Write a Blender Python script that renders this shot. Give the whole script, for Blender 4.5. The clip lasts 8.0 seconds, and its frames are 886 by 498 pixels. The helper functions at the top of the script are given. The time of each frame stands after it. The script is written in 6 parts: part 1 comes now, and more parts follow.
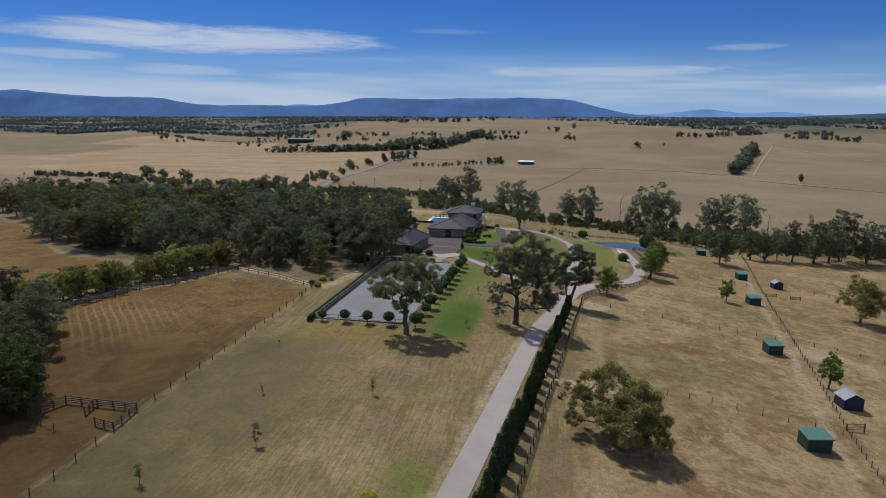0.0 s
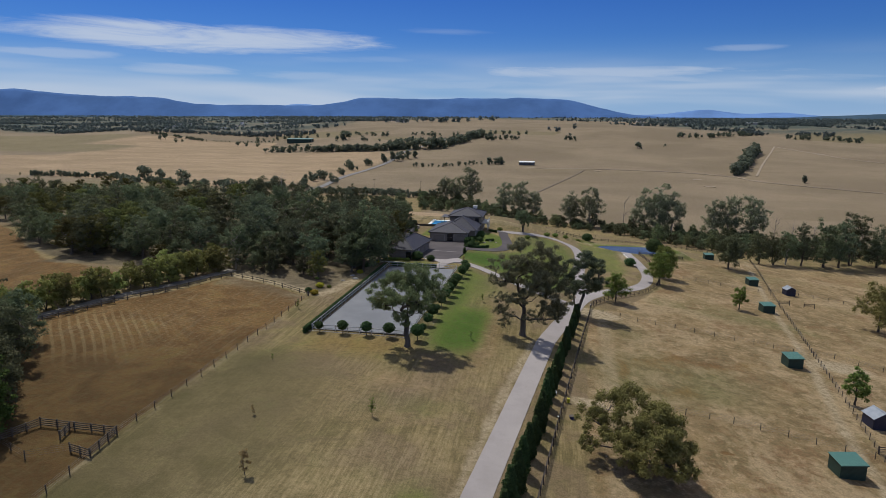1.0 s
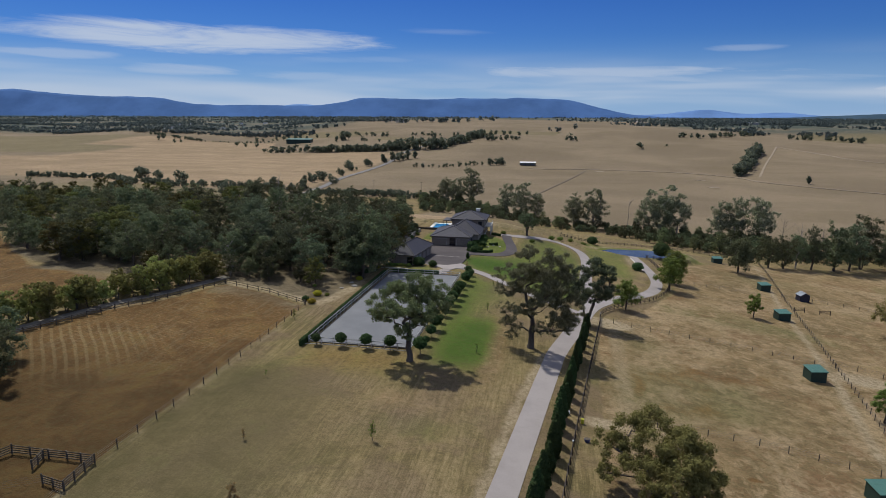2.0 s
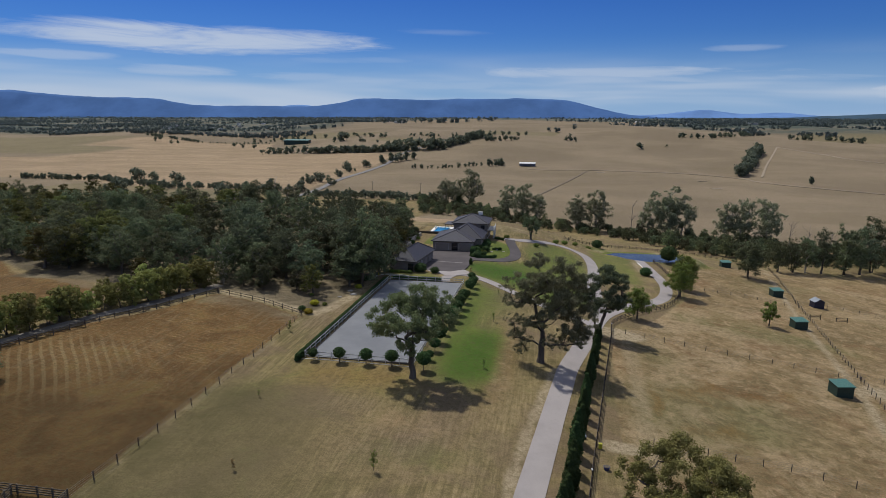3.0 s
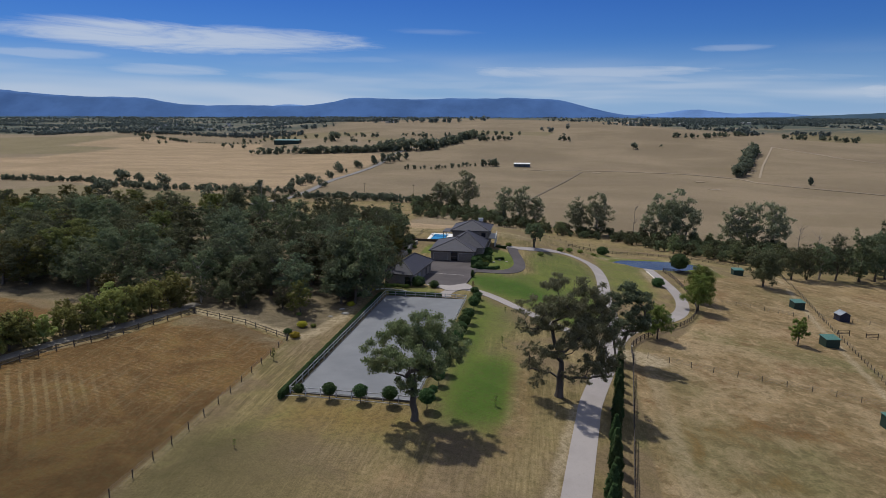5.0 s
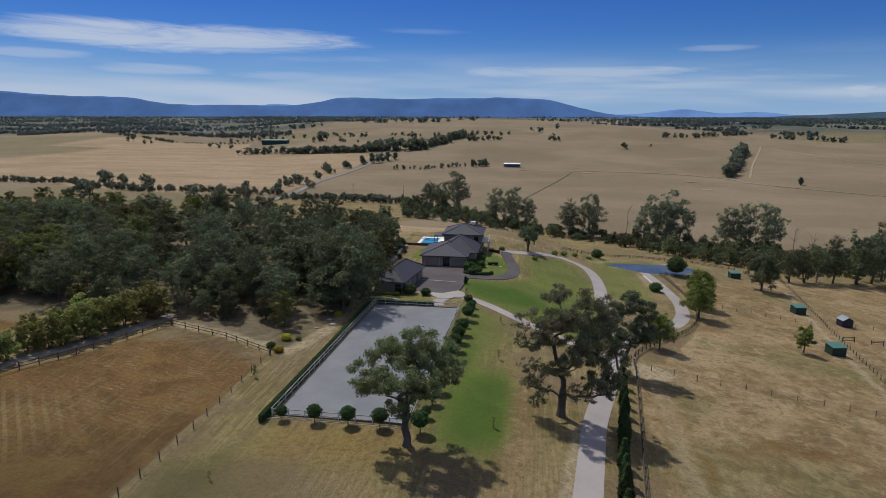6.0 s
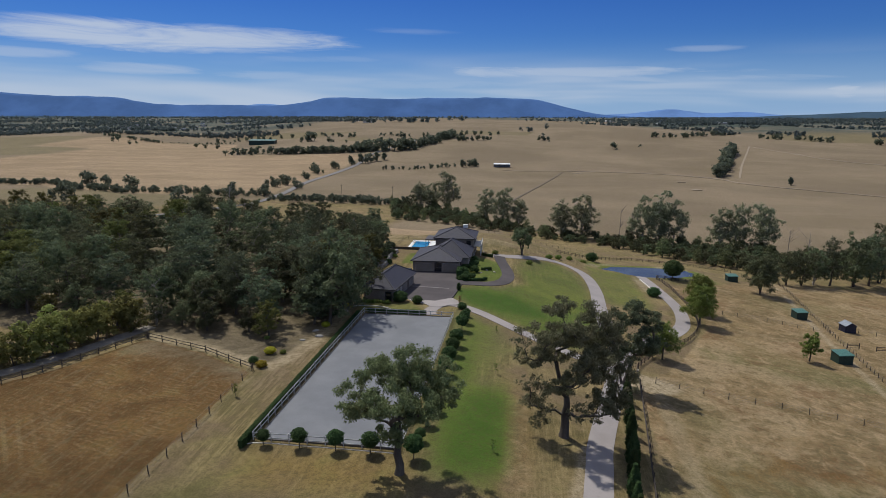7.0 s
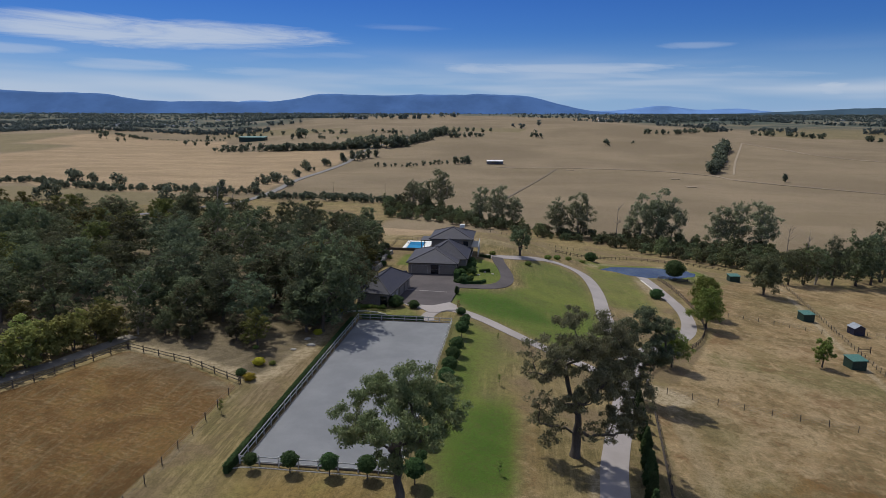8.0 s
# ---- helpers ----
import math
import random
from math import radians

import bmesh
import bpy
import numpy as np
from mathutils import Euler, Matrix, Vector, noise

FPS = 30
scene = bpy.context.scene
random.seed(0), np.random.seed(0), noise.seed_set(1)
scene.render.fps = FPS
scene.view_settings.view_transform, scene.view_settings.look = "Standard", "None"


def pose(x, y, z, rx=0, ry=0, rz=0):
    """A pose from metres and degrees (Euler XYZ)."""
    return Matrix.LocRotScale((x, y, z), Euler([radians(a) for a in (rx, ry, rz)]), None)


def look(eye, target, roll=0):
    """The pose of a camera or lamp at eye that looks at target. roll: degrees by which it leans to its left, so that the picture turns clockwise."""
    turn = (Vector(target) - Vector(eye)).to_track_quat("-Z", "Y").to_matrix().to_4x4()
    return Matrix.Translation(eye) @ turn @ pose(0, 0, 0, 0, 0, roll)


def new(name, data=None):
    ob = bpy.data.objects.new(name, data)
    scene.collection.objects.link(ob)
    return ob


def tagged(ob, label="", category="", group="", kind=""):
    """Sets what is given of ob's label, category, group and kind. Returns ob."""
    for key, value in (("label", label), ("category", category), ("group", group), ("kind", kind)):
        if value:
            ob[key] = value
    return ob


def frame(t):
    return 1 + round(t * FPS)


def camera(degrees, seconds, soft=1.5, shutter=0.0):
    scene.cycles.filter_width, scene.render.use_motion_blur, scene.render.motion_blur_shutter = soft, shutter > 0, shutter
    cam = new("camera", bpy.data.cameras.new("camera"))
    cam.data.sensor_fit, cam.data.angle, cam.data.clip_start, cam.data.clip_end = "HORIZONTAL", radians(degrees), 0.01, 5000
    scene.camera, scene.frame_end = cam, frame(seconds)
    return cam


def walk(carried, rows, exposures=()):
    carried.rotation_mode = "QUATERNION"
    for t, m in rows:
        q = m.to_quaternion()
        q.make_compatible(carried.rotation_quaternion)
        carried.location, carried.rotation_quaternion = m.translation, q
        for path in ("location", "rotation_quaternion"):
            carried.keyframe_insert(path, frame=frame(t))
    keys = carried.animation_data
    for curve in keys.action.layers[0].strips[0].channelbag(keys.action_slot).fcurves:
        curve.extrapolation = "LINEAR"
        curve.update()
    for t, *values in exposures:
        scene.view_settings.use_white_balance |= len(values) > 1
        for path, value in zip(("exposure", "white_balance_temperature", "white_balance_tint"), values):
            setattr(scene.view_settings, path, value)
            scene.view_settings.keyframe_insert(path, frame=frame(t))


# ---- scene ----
cam = camera(70.0, 8.0, soft=0.85)
PATH = [
    (0, (50.879, -125.067, 44.389), (50.535, -123.141, 43.974), 0.2),
    (0.5, (49.852, -121.668, 44.405), (49.509, -119.742, 43.989), 0.3),
    (1, (48.786, -118.002, 44.437), (48.444, -116.075, 44.022), 0.3),
    (1.5, (47.791, -114.537, 44.49), (47.449, -112.611, 44.075), 0.3),
    (3, (44.196, -103.746, 44.464), (43.86, -101.818, 44.051), 0.2),
    (3.5, (42.937, -100.135, 44.577), (42.605, -98.207, 44.163), 0.2),
    (4, (41.677, -96.245, 44.601), (41.349, -94.317, 44.187), 0.2),
    (4.5, (40.508, -92.669, 44.589), (40.186, -90.739, 44.175), 0.2),
    (6, (37.612, -81.812, 44.665), (37.335, -79.875, 44.25), 0.2),
    (6.5, (36.891, -78.577, 44.707), (36.631, -76.638, 44.292), 0.2),
    (7, (35.87, -74.983, 44.604), (35.627, -73.041, 44.189), 0.2),
    (7.5, (34.835, -71.717, 44.544), (34.606, -69.774, 44.125), 0.2),
    (8, (33.665, -68.26, 44.469), (33.448, -66.317, 44.044), 0.2),
]
walk(cam, [(t, look(eye, target, roll)) for t, eye, target, roll in PATH], exposures=[(0.0, -0.02), (3.0, -0.06), (8.0, -0.07)])

# ---- light ----
SUN_WAY = Vector((0.684 * 0.545, -0.729 * 0.545, -0.839))
sun_data = bpy.data.lights.new("sun", "SUN")
sun_data.energy, sun_data.angle, sun_data.color = 3.72, radians(0.6), (0.97, 0.945, 0.855)
sun = new("sun", sun_data)
sun.rotation_mode = "QUATERNION"
sun.rotation_quaternion = SUN_WAY.to_track_quat("-Z", "Y")


class Nodes:
    """Short hand for building a node tree."""

    def __init__(self, tree):
        self.tree = tree
        self.tree.nodes.clear()

    def add(self, kind, **sets):
        n = self.tree.nodes.new(kind)
        for key, value in sets.items():
            if key == "op":
                n.operation = value
            elif key == "kind":
                n.noise_type = value
            elif key == "data":
                n.data_type = value
            elif key == "mode":
                n.blend_type = value
            elif key == "attr":
                n.attribute_name = value
        return n

    def put(self, node, socket, value):
        s = node.inputs[socket]
        if isinstance(value, bpy.types.NodeSocket):
            self.tree.links.new(value, s)
        else:
            s.default_value = value

    def math(self, op, a, b=0.0, c=None, clamp=False):
        n = self.add("ShaderNodeMath", op=op)
        n.use_clamp = clamp
        self.put(n, 0, a)
        self.put(n, 1, b)
        if c is not None:
            self.put(n, 2, c)
        return n.outputs[0]

    def noise(self, vector, scale, detail=4.0, rough=0.55, warp=0.0):
        n = self.add("ShaderNodeTexNoise")
        if vector is not None:
            self.put(n, "Vector", vector)
        for key, value in (("Scale", scale), ("Detail", detail), ("Roughness", rough), ("Distortion", warp)):
            self.put(n, key, value)
        return n.outputs["Fac"]

    def ramp(self, value, lo, hi, a=0.0, b=1.0, smooth=True):
        n = self.add("ShaderNodeMapRange")
        n.interpolation_type = "SMOOTHSTEP" if smooth else "LINEAR"
        for i, v in enumerate((value, lo, hi, a, b)):
            self.put(n, i, v)
        return n.outputs[0]

    def mix(self, fac, a, b, mode="MIX"):
        n = self.add("ShaderNodeMix", data="RGBA", mode=mode)
        self.put(n, 0, fac)
        for i, v in ((6, a), (7, b)):
            self.put(n, i, v if isinstance(v, bpy.types.NodeSocket) else (*v, 1.0))
        return n.outputs[2]

    def mapping(self, vector, scale=(1, 1, 1), turn=0.0):
        n = self.add("ShaderNodeMapping")
        self.put(n, "Vector", vector)
        self.put(n, "Scale", scale)
        self.put(n, "Rotation", (0, 0, radians(turn)))
        return n.outputs[0]


def build_world():
    world = bpy.data.worlds.new("sky")
    scene.world = world
    world.use_nodes = True
    k = Nodes(world.node_tree)
    sky = k.add("ShaderNodeTexSky")
    sky.sky_type, sky.sun_disc = "NISHITA", False
    sky.sun_elevation = math.asin(0.839)
    sky.sun_rotation = math.atan2(-0.684, 0.729)
    sky.altitude, sky.air_density, sky.dust_density, sky.ozone_density = 300, 1.0, 0.15, 4.0
    way = k.add("ShaderNodeTexCoord").outputs["Generated"]
    sep = k.add("ShaderNodeSeparateXYZ")
    k.put(sep, 0, way)
    az = k.math("ARCTAN2", sep.outputs[0], sep.outputs[1])
    el = k.math("ARCSINE", sep.outputs[2])
    # direction in degrees, stretched into long thin cirrus
    azd, eld = k.math("MULTIPLY", az, 57.3), k.math("MULTIPLY", el, 57.3)
    com = k.add("ShaderNodeCombineXYZ")
    k.put(com, 0, k.math("MULTIPLY", azd, 0.11))
    k.put(com, 1, k.math("MULTIPLY_ADD", eld, 1.0, k.math("MULTIPLY", azd, 0.03)))
    fine = k.noise(com.outputs[0], 0.9, 6, 0.62, 0.7)
    com2 = k.add("ShaderNodeCombineXYZ")
    k.put(com2, 0, k.math("MULTIPLY", azd, 0.05))
    k.put(com2, 1, k.math("MULTIPLY", eld, 0.5))
    wide = k.noise(com2.outputs[0], 0.8, 3, 0.5, 0.3)

    def streak(a0, wa, e0, we, slope=0.0, soft=1.05):
        """A bank of cloud round one direction, with ragged edges."""
        da = k.math("DIVIDE", k.math("SUBTRACT", azd, a0), wa)
        ee = k.math("SUBTRACT", k.math("SUBTRACT", eld, e0), k.math("MULTIPLY", k.math("SUBTRACT", azd, a0), slope))
        de = k.math("DIVIDE", ee, we)
        r = k.math("ADD", k.math("POWER", k.math("ABSOLUTE", da), 2.5), k.math("POWER", k.math("ABSOLUTE", de), 2.0))
        r = k.math("ADD", r, k.math("MULTIPLY", k.math("SUBTRACT", fine, 0.5), 2.9))
        return k.ramp(r, 1.15, -0.1, 0.0, soft)

    total = streak(-30.5, 15.5, 6.0, 1.15, -0.004, 0.8)
    for args in ((-42, 6, 4.4, 0.45, 0.0, 0.4), (-32, 5, 3.5, 0.5, -0.01, 0.42), (-22, 5, 3.2, 0.4, 0.0, 0.3), (3, 14, 3.6, 0.55, -0.01, 0.58), (13, 11, 3.0, 0.4, -0.02, 0.4),
                 (-8, 10, 2.6, 0.5, 0.0, 0.28), (14.5, 3.2, 5.3, 0.3, -0.01, 0.28), (-10, 4.5, 7.0, 0.3, -0.02, 0.16),
                 (24.5, 1.6, 1.8, 0.5, 0.0, 0.75), (-18, 6, 4.6, 0.35, 0.0, 0.16)):
        total = k.math("MAXIMUM", total, streak(*args))
    veil = k.math("MULTIPLY", k.ramp(eld, 6.0, 1.5), k.ramp(wide, 0.38, 0.65, 0.05, 0.7))
    # unseen bright cloud overhead, added for a whiter fill light
    fill_cloud = k.math("MULTIPLY", k.ramp(eld, 14.0, 30.0), k.ramp(wide, 0.3, 0.6, 0.15, 0.75))
    total = k.math("MAXIMUM", total, k.math("MAXIMUM", veil, fill_cloud))
    hsv = k.add("ShaderNodeHueSaturation")
    k.put(hsv, "Saturation", 1.12)
    k.put(hsv, "Color", sky.outputs[0])
    blue = k.mix(1.0, hsv.outputs[0], (0.40, 0.74, 1.40), "MULTIPLY")
    deep = k.mix(k.ramp(eld, 2.0, 22.0), (1.0, 1.0, 1.0), (0.36, 0.54, 0.80))
    blue = k.mix(1.0, blue, deep, "MULTIPLY")
    blue = k.mix(k.ramp(eld, 7.0, -0.5, 0.0, 0.75), blue, (5.5, 8.7, 13.8))
    colour = k.mix(total, blue, (10.2, 11.6, 13.8))
    bg = k.add("ShaderNodeBackground")
    k.put(bg, "Color", colour)
    k.put(bg, "Strength", 0.053)
    out = k.add("ShaderNodeOutputWorld")
    k.put(out, 0, bg.outputs[0])


build_world()


# ---- materials ----
def material(name):
    m = bpy.data.materials.new(name)
    m.use_nodes = True
    k = Nodes(m.node_tree)
    bsdf = k.add("ShaderNodeBsdfPrincipled")
    out = k.add("ShaderNodeOutputMaterial")
    k.put(out, 0, bsdf.outputs[0])
    return m, k, bsdf


def finish(k, bsdf, colour, rough=0.8, height=None, bump=0.2, dist=0.05, metal=0.0, spec=0.3):
    k.put(bsdf, "Base Color", colour if isinstance(colour, bpy.types.NodeSocket) else (*colour, 1.0))
    k.put(bsdf, "Roughness", rough)
    k.put(bsdf, "Metallic", metal)
    k.put(bsdf, "Specular IOR Level", spec)
    if height is not None:
        b = k.add("ShaderNodeBump")
        k.put(b, "Strength", bump)
        k.put(b, "Distance", dist)
        k.put(b, "Height", height)
        k.put(bsdf, "Normal", b.outputs[0])


def simple(name, a, b, scale=3.0, rough=0.75, bump=0.15, dist=0.02, metal=0.0, spread=0.12, spec=0.3, stretch=(1, 1, 1)):
    """Two tones mixed by grain and stains, with some change from piece to piece."""
    m, k, bsdf = material(name)
    at = k.add("ShaderNodeTexCoord").outputs["Object"]
    at = k.mapping(at, stretch)
    grain, stain = k.noise(at, scale * 6, 5, 0.6), k.noise(at, scale * 0.7, 3)
    colour = k.mix(k.ramp(stain, 0.3, 0.7), a, b)
    colour = k.mix(k.ramp(grain, 0.3, 0.75, 0.0, 0.45), colour, tuple(0.6 * c for c in a))
    rnd = k.add("ShaderNodeObjectInfo").outputs["Random"]
    v = k.add("ShaderNodeHueSaturation")
    k.put(v, "Value", k.ramp(rnd, 0, 1, 1 - spread, 1 + spread, False))
    k.put(v, "Color", colour)
    finish(k, bsdf, v.outputs[0], rough, grain, bump, dist, metal, spec)
    return m


def leaf_material(name, a, b, c, spread=0.25):
    """Foliage: tones differ from leaf to leaf and from plant to plant, light passes through a little."""
    m, k, bsdf = material(name)
    geo = k.add("ShaderNodeNewGeometry").outputs["Random Per Island"]
    rnd = k.add("ShaderNodeObjectInfo").outputs["Random"]
    at = k.add("ShaderNodeTexCoord").outputs["Object"]
    patch = k.noise(at, 0.35, 2)
    colour = k.mix(k.ramp(geo, 0, 1, 0.15, 0.85, False), a, b)
    colour = k.mix(k.ramp(patch, 0.5, 0.75, 0.0, 0.7), colour, c)
    v = k.add("ShaderNodeHueSaturation")
    k.put(v, "Hue", k.ramp(rnd, 0, 1, 0.5 - 0.1 * spread, 0.5 + 0.1 * spread, False))
    k.put(v, "Value", k.ramp(rnd, 0, 1, 1 - spread, 1 + spread, False))
    k.put(v, "Color", colour)
    finish(k, bsdf, v.outputs[0], 0.75, spec=0.08)
    tr = k.add("ShaderNodeBsdfTranslucent")
    k.put(tr, "Color", v.outputs[0])
    ms = k.add("ShaderNodeMixShader")
    k.put(ms, 0, 0.36)
    k.put(ms, 1, bsdf.outputs[0])
    k.put(ms, 2, tr.outputs[0])
    for n in m.node_tree.nodes:
        if n.bl_idname == "ShaderNodeOutputMaterial":
            k.put(n, 0, ms.outputs[0])
    return m


def ground_material():
    m, k, bsdf = material("dry_grass")
    at = k.add("ShaderNodeTexCoord").outputs["Object"]

    def attr(n):
        return k.add("ShaderNodeAttribute", attr=n).outputs["Fac"]

    big, mid, fine = k.noise(at, 0.022, 4, 0.6, 0.4), k.noise(at, 0.13, 5, 0.62, 0.6), k.noise(at, 1.1, 6, 0.7)
    tuft = k.noise(at, 4.5, 4, 0.7)
    streaks = k.noise(k.mapping(at, (0.9, 0.07, 1), 7), 1.0, 5, 0.65)
    patchy = k.ramp(k.math("ADD", k.math("MULTIPLY", mid, 0.5), k.math("MULTIPLY", big, 0.5)), 0.42, 0.58)
    # dry paddock grass
    dry = k.mix(patchy, (0.150, 0.122, 0.058), (0.262, 0.194, 0.106))
    dry = k.mix(k.ramp(streaks, 0.47, 0.64, 0, 0.6), dry, (0.35, 0.268, 0.142))
    fine_streaks = k.noise(k.mapping(at, (2.6, 0.16, 1), 7), 1.0, 5, 0.7)
    dry = k.mix(k.ramp(fine_streaks, 0.52, 0.66, 0, 0.4), dry, (0.38, 0.295, 0.165))
    dry = k.mix(k.ramp(fine_streaks, 0.46, 0.34, 0, 0.45), dry, (0.115, 0.092, 0.044))
    dry = k.mix(k.ramp(k.noise(at, 0.055, 4, 0.6, 0.8), 0.45, 0.60, 0, 0.9), dry, (0.196, 0.142, 0.092))
    dry = k.mix(k.ramp(k.noise(k.mapping(at, (1, 1, 1), 40), 0.04, 4, 0.65, 0.5), 0.55, 0.7, 0, 0.6), dry, (0.130, 0.132, 0.048))
    dry = k.mix(k.math("MULTIPLY", attr("dull"), 0.8), dry, k.mix(patchy, (0.090, 0.079, 0.038), (0.132, 0.108, 0.058)))
    dry = k.mix(k.math("MULTIPLY", attr("rosy"), k.ramp(mid, 0.35, 0.6, 0.3, 0.9)), dry, k.mix(k.ramp(fine_streaks, 0.4, 0.6), (0.165, 0.118, 0.080), (0.255, 0.190, 0.132)))
    dry = k.mix(k.math("MULTIPLY", attr("amber"), k.ramp(mid, 0.3, 0.6, 0.35, 0.9)), dry, k.mix(k.ramp(fine, 0.4, 0.6), (0.235, 0.132, 0.050), (0.295, 0.178, 0.075)))
    dry = k.mix(k.math("MULTIPLY", attr("pale"), k.ramp(mid, 0.3, 0.6, 0.3, 0.8)), dry, k.mix(k.ramp(fine_streaks, 0.4, 0.6), (0.235, 0.182, 0.098), (0.37, 0.290, 0.165)))
    # worn orange paddocks on the slope
    worn = k.mix(patchy, (0.182, 0.134, 0.072), (0.315, 0.220, 0.127))
    worn = k.mix(k.ramp(fine, 0.5, 0.72, 0, 0.7), worn, (0.235, 0.140, 0.078))
    worn = k.mix(k.ramp(big, 0.52, 0.68, 0, 0.75), worn, (0.155, 0.140, 0.064))
    worn = k.mix(k.ramp(k.noise(at, 0.05, 5, 0.7, 0.4), 0.50, 0.62, 0, 0.8), worn, (0.375, 0.280, 0.178))
    worn = k.mix(k.ramp(k.noise(k.mapping(at, (1, 1.2, 1), 70), 0.06, 5, 0.72, 0.3), 0.53, 0.64, 0, 0.8), worn, (0.215, 0.130, 0.072))
    mottle = k.noise(at, 0.42, 6, 0.72, 0.6)
    worn = k.mix(k.ramp(mottle, 0.50, 0.64, 0, 0.65), worn, (0.42, 0.305, 0.190))
    worn = k.mix(k.ramp(mottle, 0.46, 0.36, 0, 0.7), worn, (0.165, 0.105, 0.054))
    worn = k.mix(k.math("MULTIPLY", attr("grassy"), k.ramp(mid, 0.3, 0.6, 0.35, 0.85)), worn, k.mix(k.ramp(mottle, 0.4, 0.6), (0.135, 0.122, 0.058), (0.215, 0.180, 0.095)))
    # slashed brown field, with rows
    rows = k.add("ShaderNodeTexWave")
    rows.wave_type, rows.bands_direction = "BANDS", "X"
    k.put(rows, "Vector", k.mapping(at, (1, 1, 1), -42))
    k.put(rows, "Scale", 0.19)
    k.put(rows, "Distortion", 2.2)
    k.put(rows, "Detail", 3.0)
    k.put(rows, "Detail Scale", 0.35)
    brown = k.mix(k.ramp(mid, 0.35, 0.65), (0.116, 0.062, 0.024), (0.195, 0.109, 0.044))
    brown = k.mix(k.math("MULTIPLY", k.ramp(rows.outputs["Fac"], 0.55, 0.95), k.math("MULTIPLY", attr("mown"), 0.6)), brown, (0.30, 0.225, 0.125))
    brown = k.mix(k.ramp(k.noise(k.mapping(at, (0.9, 0.09, 1), 24), 1.0, 5, 0.68), 0.5, 0.7, 0, 0.6), brown, (0.215, 0.158, 0.096))
    clods = k.noise(k.mapping(at, (2.0, 1.0, 1), 30), 1.0, 5, 0.7)
    brown = k.mix(k.ramp(clods, 0.52, 0.68, 0, 0.45), brown, (0.27, 0.195, 0.115))
    brown = k.mix(k.ramp(clods, 0.48, 0.32, 0, 0.45), brown, (0.075, 0.042, 0.018))
    till = k.add("ShaderNodeTexWave")
    till.wave_type, till.bands_direction = "BANDS", "Y"
    k.put(till, "Vector", k.mapping(at, (0.6, 1, 1), 16))
    for key, value in (("Scale", 0.30), ("Distortion", 14.0), ("Detail", 4.0), ("Detail Scale", 0.9), ("Detail Roughness", 0.7)):
        k.put(till, key, value)
    furrow = k.math("MULTIPLY", k.ramp(till.outputs["Fac"], 0.55, 0.95), k.ramp(mid, 0.35, 0.6))
    worked = k.math("MULTIPLY", attr("tilled"), k.ramp(k.noise(at, 0.45, 5, 0.7, 0.5), 0.42, 0.62))
    brown = k.mix(k.math("MULTIPLY", k.math("MULTIPLY", furrow, 0.5), worked), brown, (0.275, 0.195, 0.115))
    brown = k.mix(k.math("MULTIPLY", k.math("MULTIPLY", k.ramp(till.outputs["Fac"], 0.4, 0.05), 0.4), worked), brown, (0.085, 0.050, 0.022))
    # corner darkening of the view painted into the soil colour, stronger southwards
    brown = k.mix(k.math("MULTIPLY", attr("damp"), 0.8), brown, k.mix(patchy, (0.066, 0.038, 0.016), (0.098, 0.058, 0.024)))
    # watered lawn
    lawn = k.mix(patchy, (0.090, 0.138, 0.026), (0.150, 0.178, 0.042))
    lawn = k.mix(k.ramp(streaks, 0.5, 0.8, 0, 0.4), lawn, (0.19, 0.185, 0.06))
    lush = k.mix(patchy, (0.050, 0.108, 0.015), (0.080, 0.135, 0.024))
    # far pasture, its tan greyed in the colour for distance haze
    far = k.mix(k.ramp(k.noise(at, 0.006, 5, 0.6, 0.5), 0.35, 0.65), (0.202, 0.156, 0.114), (0.268, 0.207, 0.152))
    far = k.mix(k.ramp(k.noise(at, 0.03, 5, 0.65), 0.5, 0.75, 0, 0.5), far, (0.19, 0.150, 0.105))
    olive = k.mix(patchy, (0.180, 0.148, 0.092), (0.218, 0.176, 0.112))
    straw = k.mix(patchy, (0.320, 0.232, 0.160), (0.385, 0.278, 0.190))
    swathe = k.noise(k.mapping(at, (0.3, 1.0, 1), -14), 0.022, 6, 0.68, 0.4)
    straw = k.mix(k.ramp(swathe, 0.47, 0.62, 0, 0.6), straw, (0.255, 0.186, 0.122))
    straw = k.mix(k.ramp(swathe, 0.46, 0.36, 0, 0.4), straw, (0.43, 0.320, 0.215))
    far = k.mix(k.ramp(swathe, 0.50, 0.64, 0, 0.45), far, (0.182, 0.140, 0.094))
    litter = k.mix(k.ramp(mid, 0.35, 0.65), (0.10, 0.082, 0.058), (0.215, 0.170, 0.122))
    bare = k.mix(k.ramp(fine, 0.3, 0.7), (0.33, 0.26, 0.175), (0.42, 0.345, 0.25))
    # wooded plain: dark tone blued in the colour to carry distance haze
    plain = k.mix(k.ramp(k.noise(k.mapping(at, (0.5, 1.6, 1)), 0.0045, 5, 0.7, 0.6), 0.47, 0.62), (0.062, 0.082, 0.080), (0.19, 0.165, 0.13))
    c = dry
    edge = k.math("MULTIPLY", k.math("SUBTRACT", mid, 0.5), 0.9)

    def over(c, name, tone, sharp=0.25):
        w = k.math("ADD", attr(name), edge)
        return k.mix(k.ramp(w, 0.5 - sharp, 0.5 + sharp), c, tone)

    c = over(c, "worn", worn, 0.15)
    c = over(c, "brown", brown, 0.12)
    c = over(c, "far", far, 0.2)
    c = over(c, "straw", straw, 0.1)
    c = over(c, "olive", olive, 0.15)
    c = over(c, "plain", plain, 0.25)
    c = over(c, "litter", litter, 0.25)
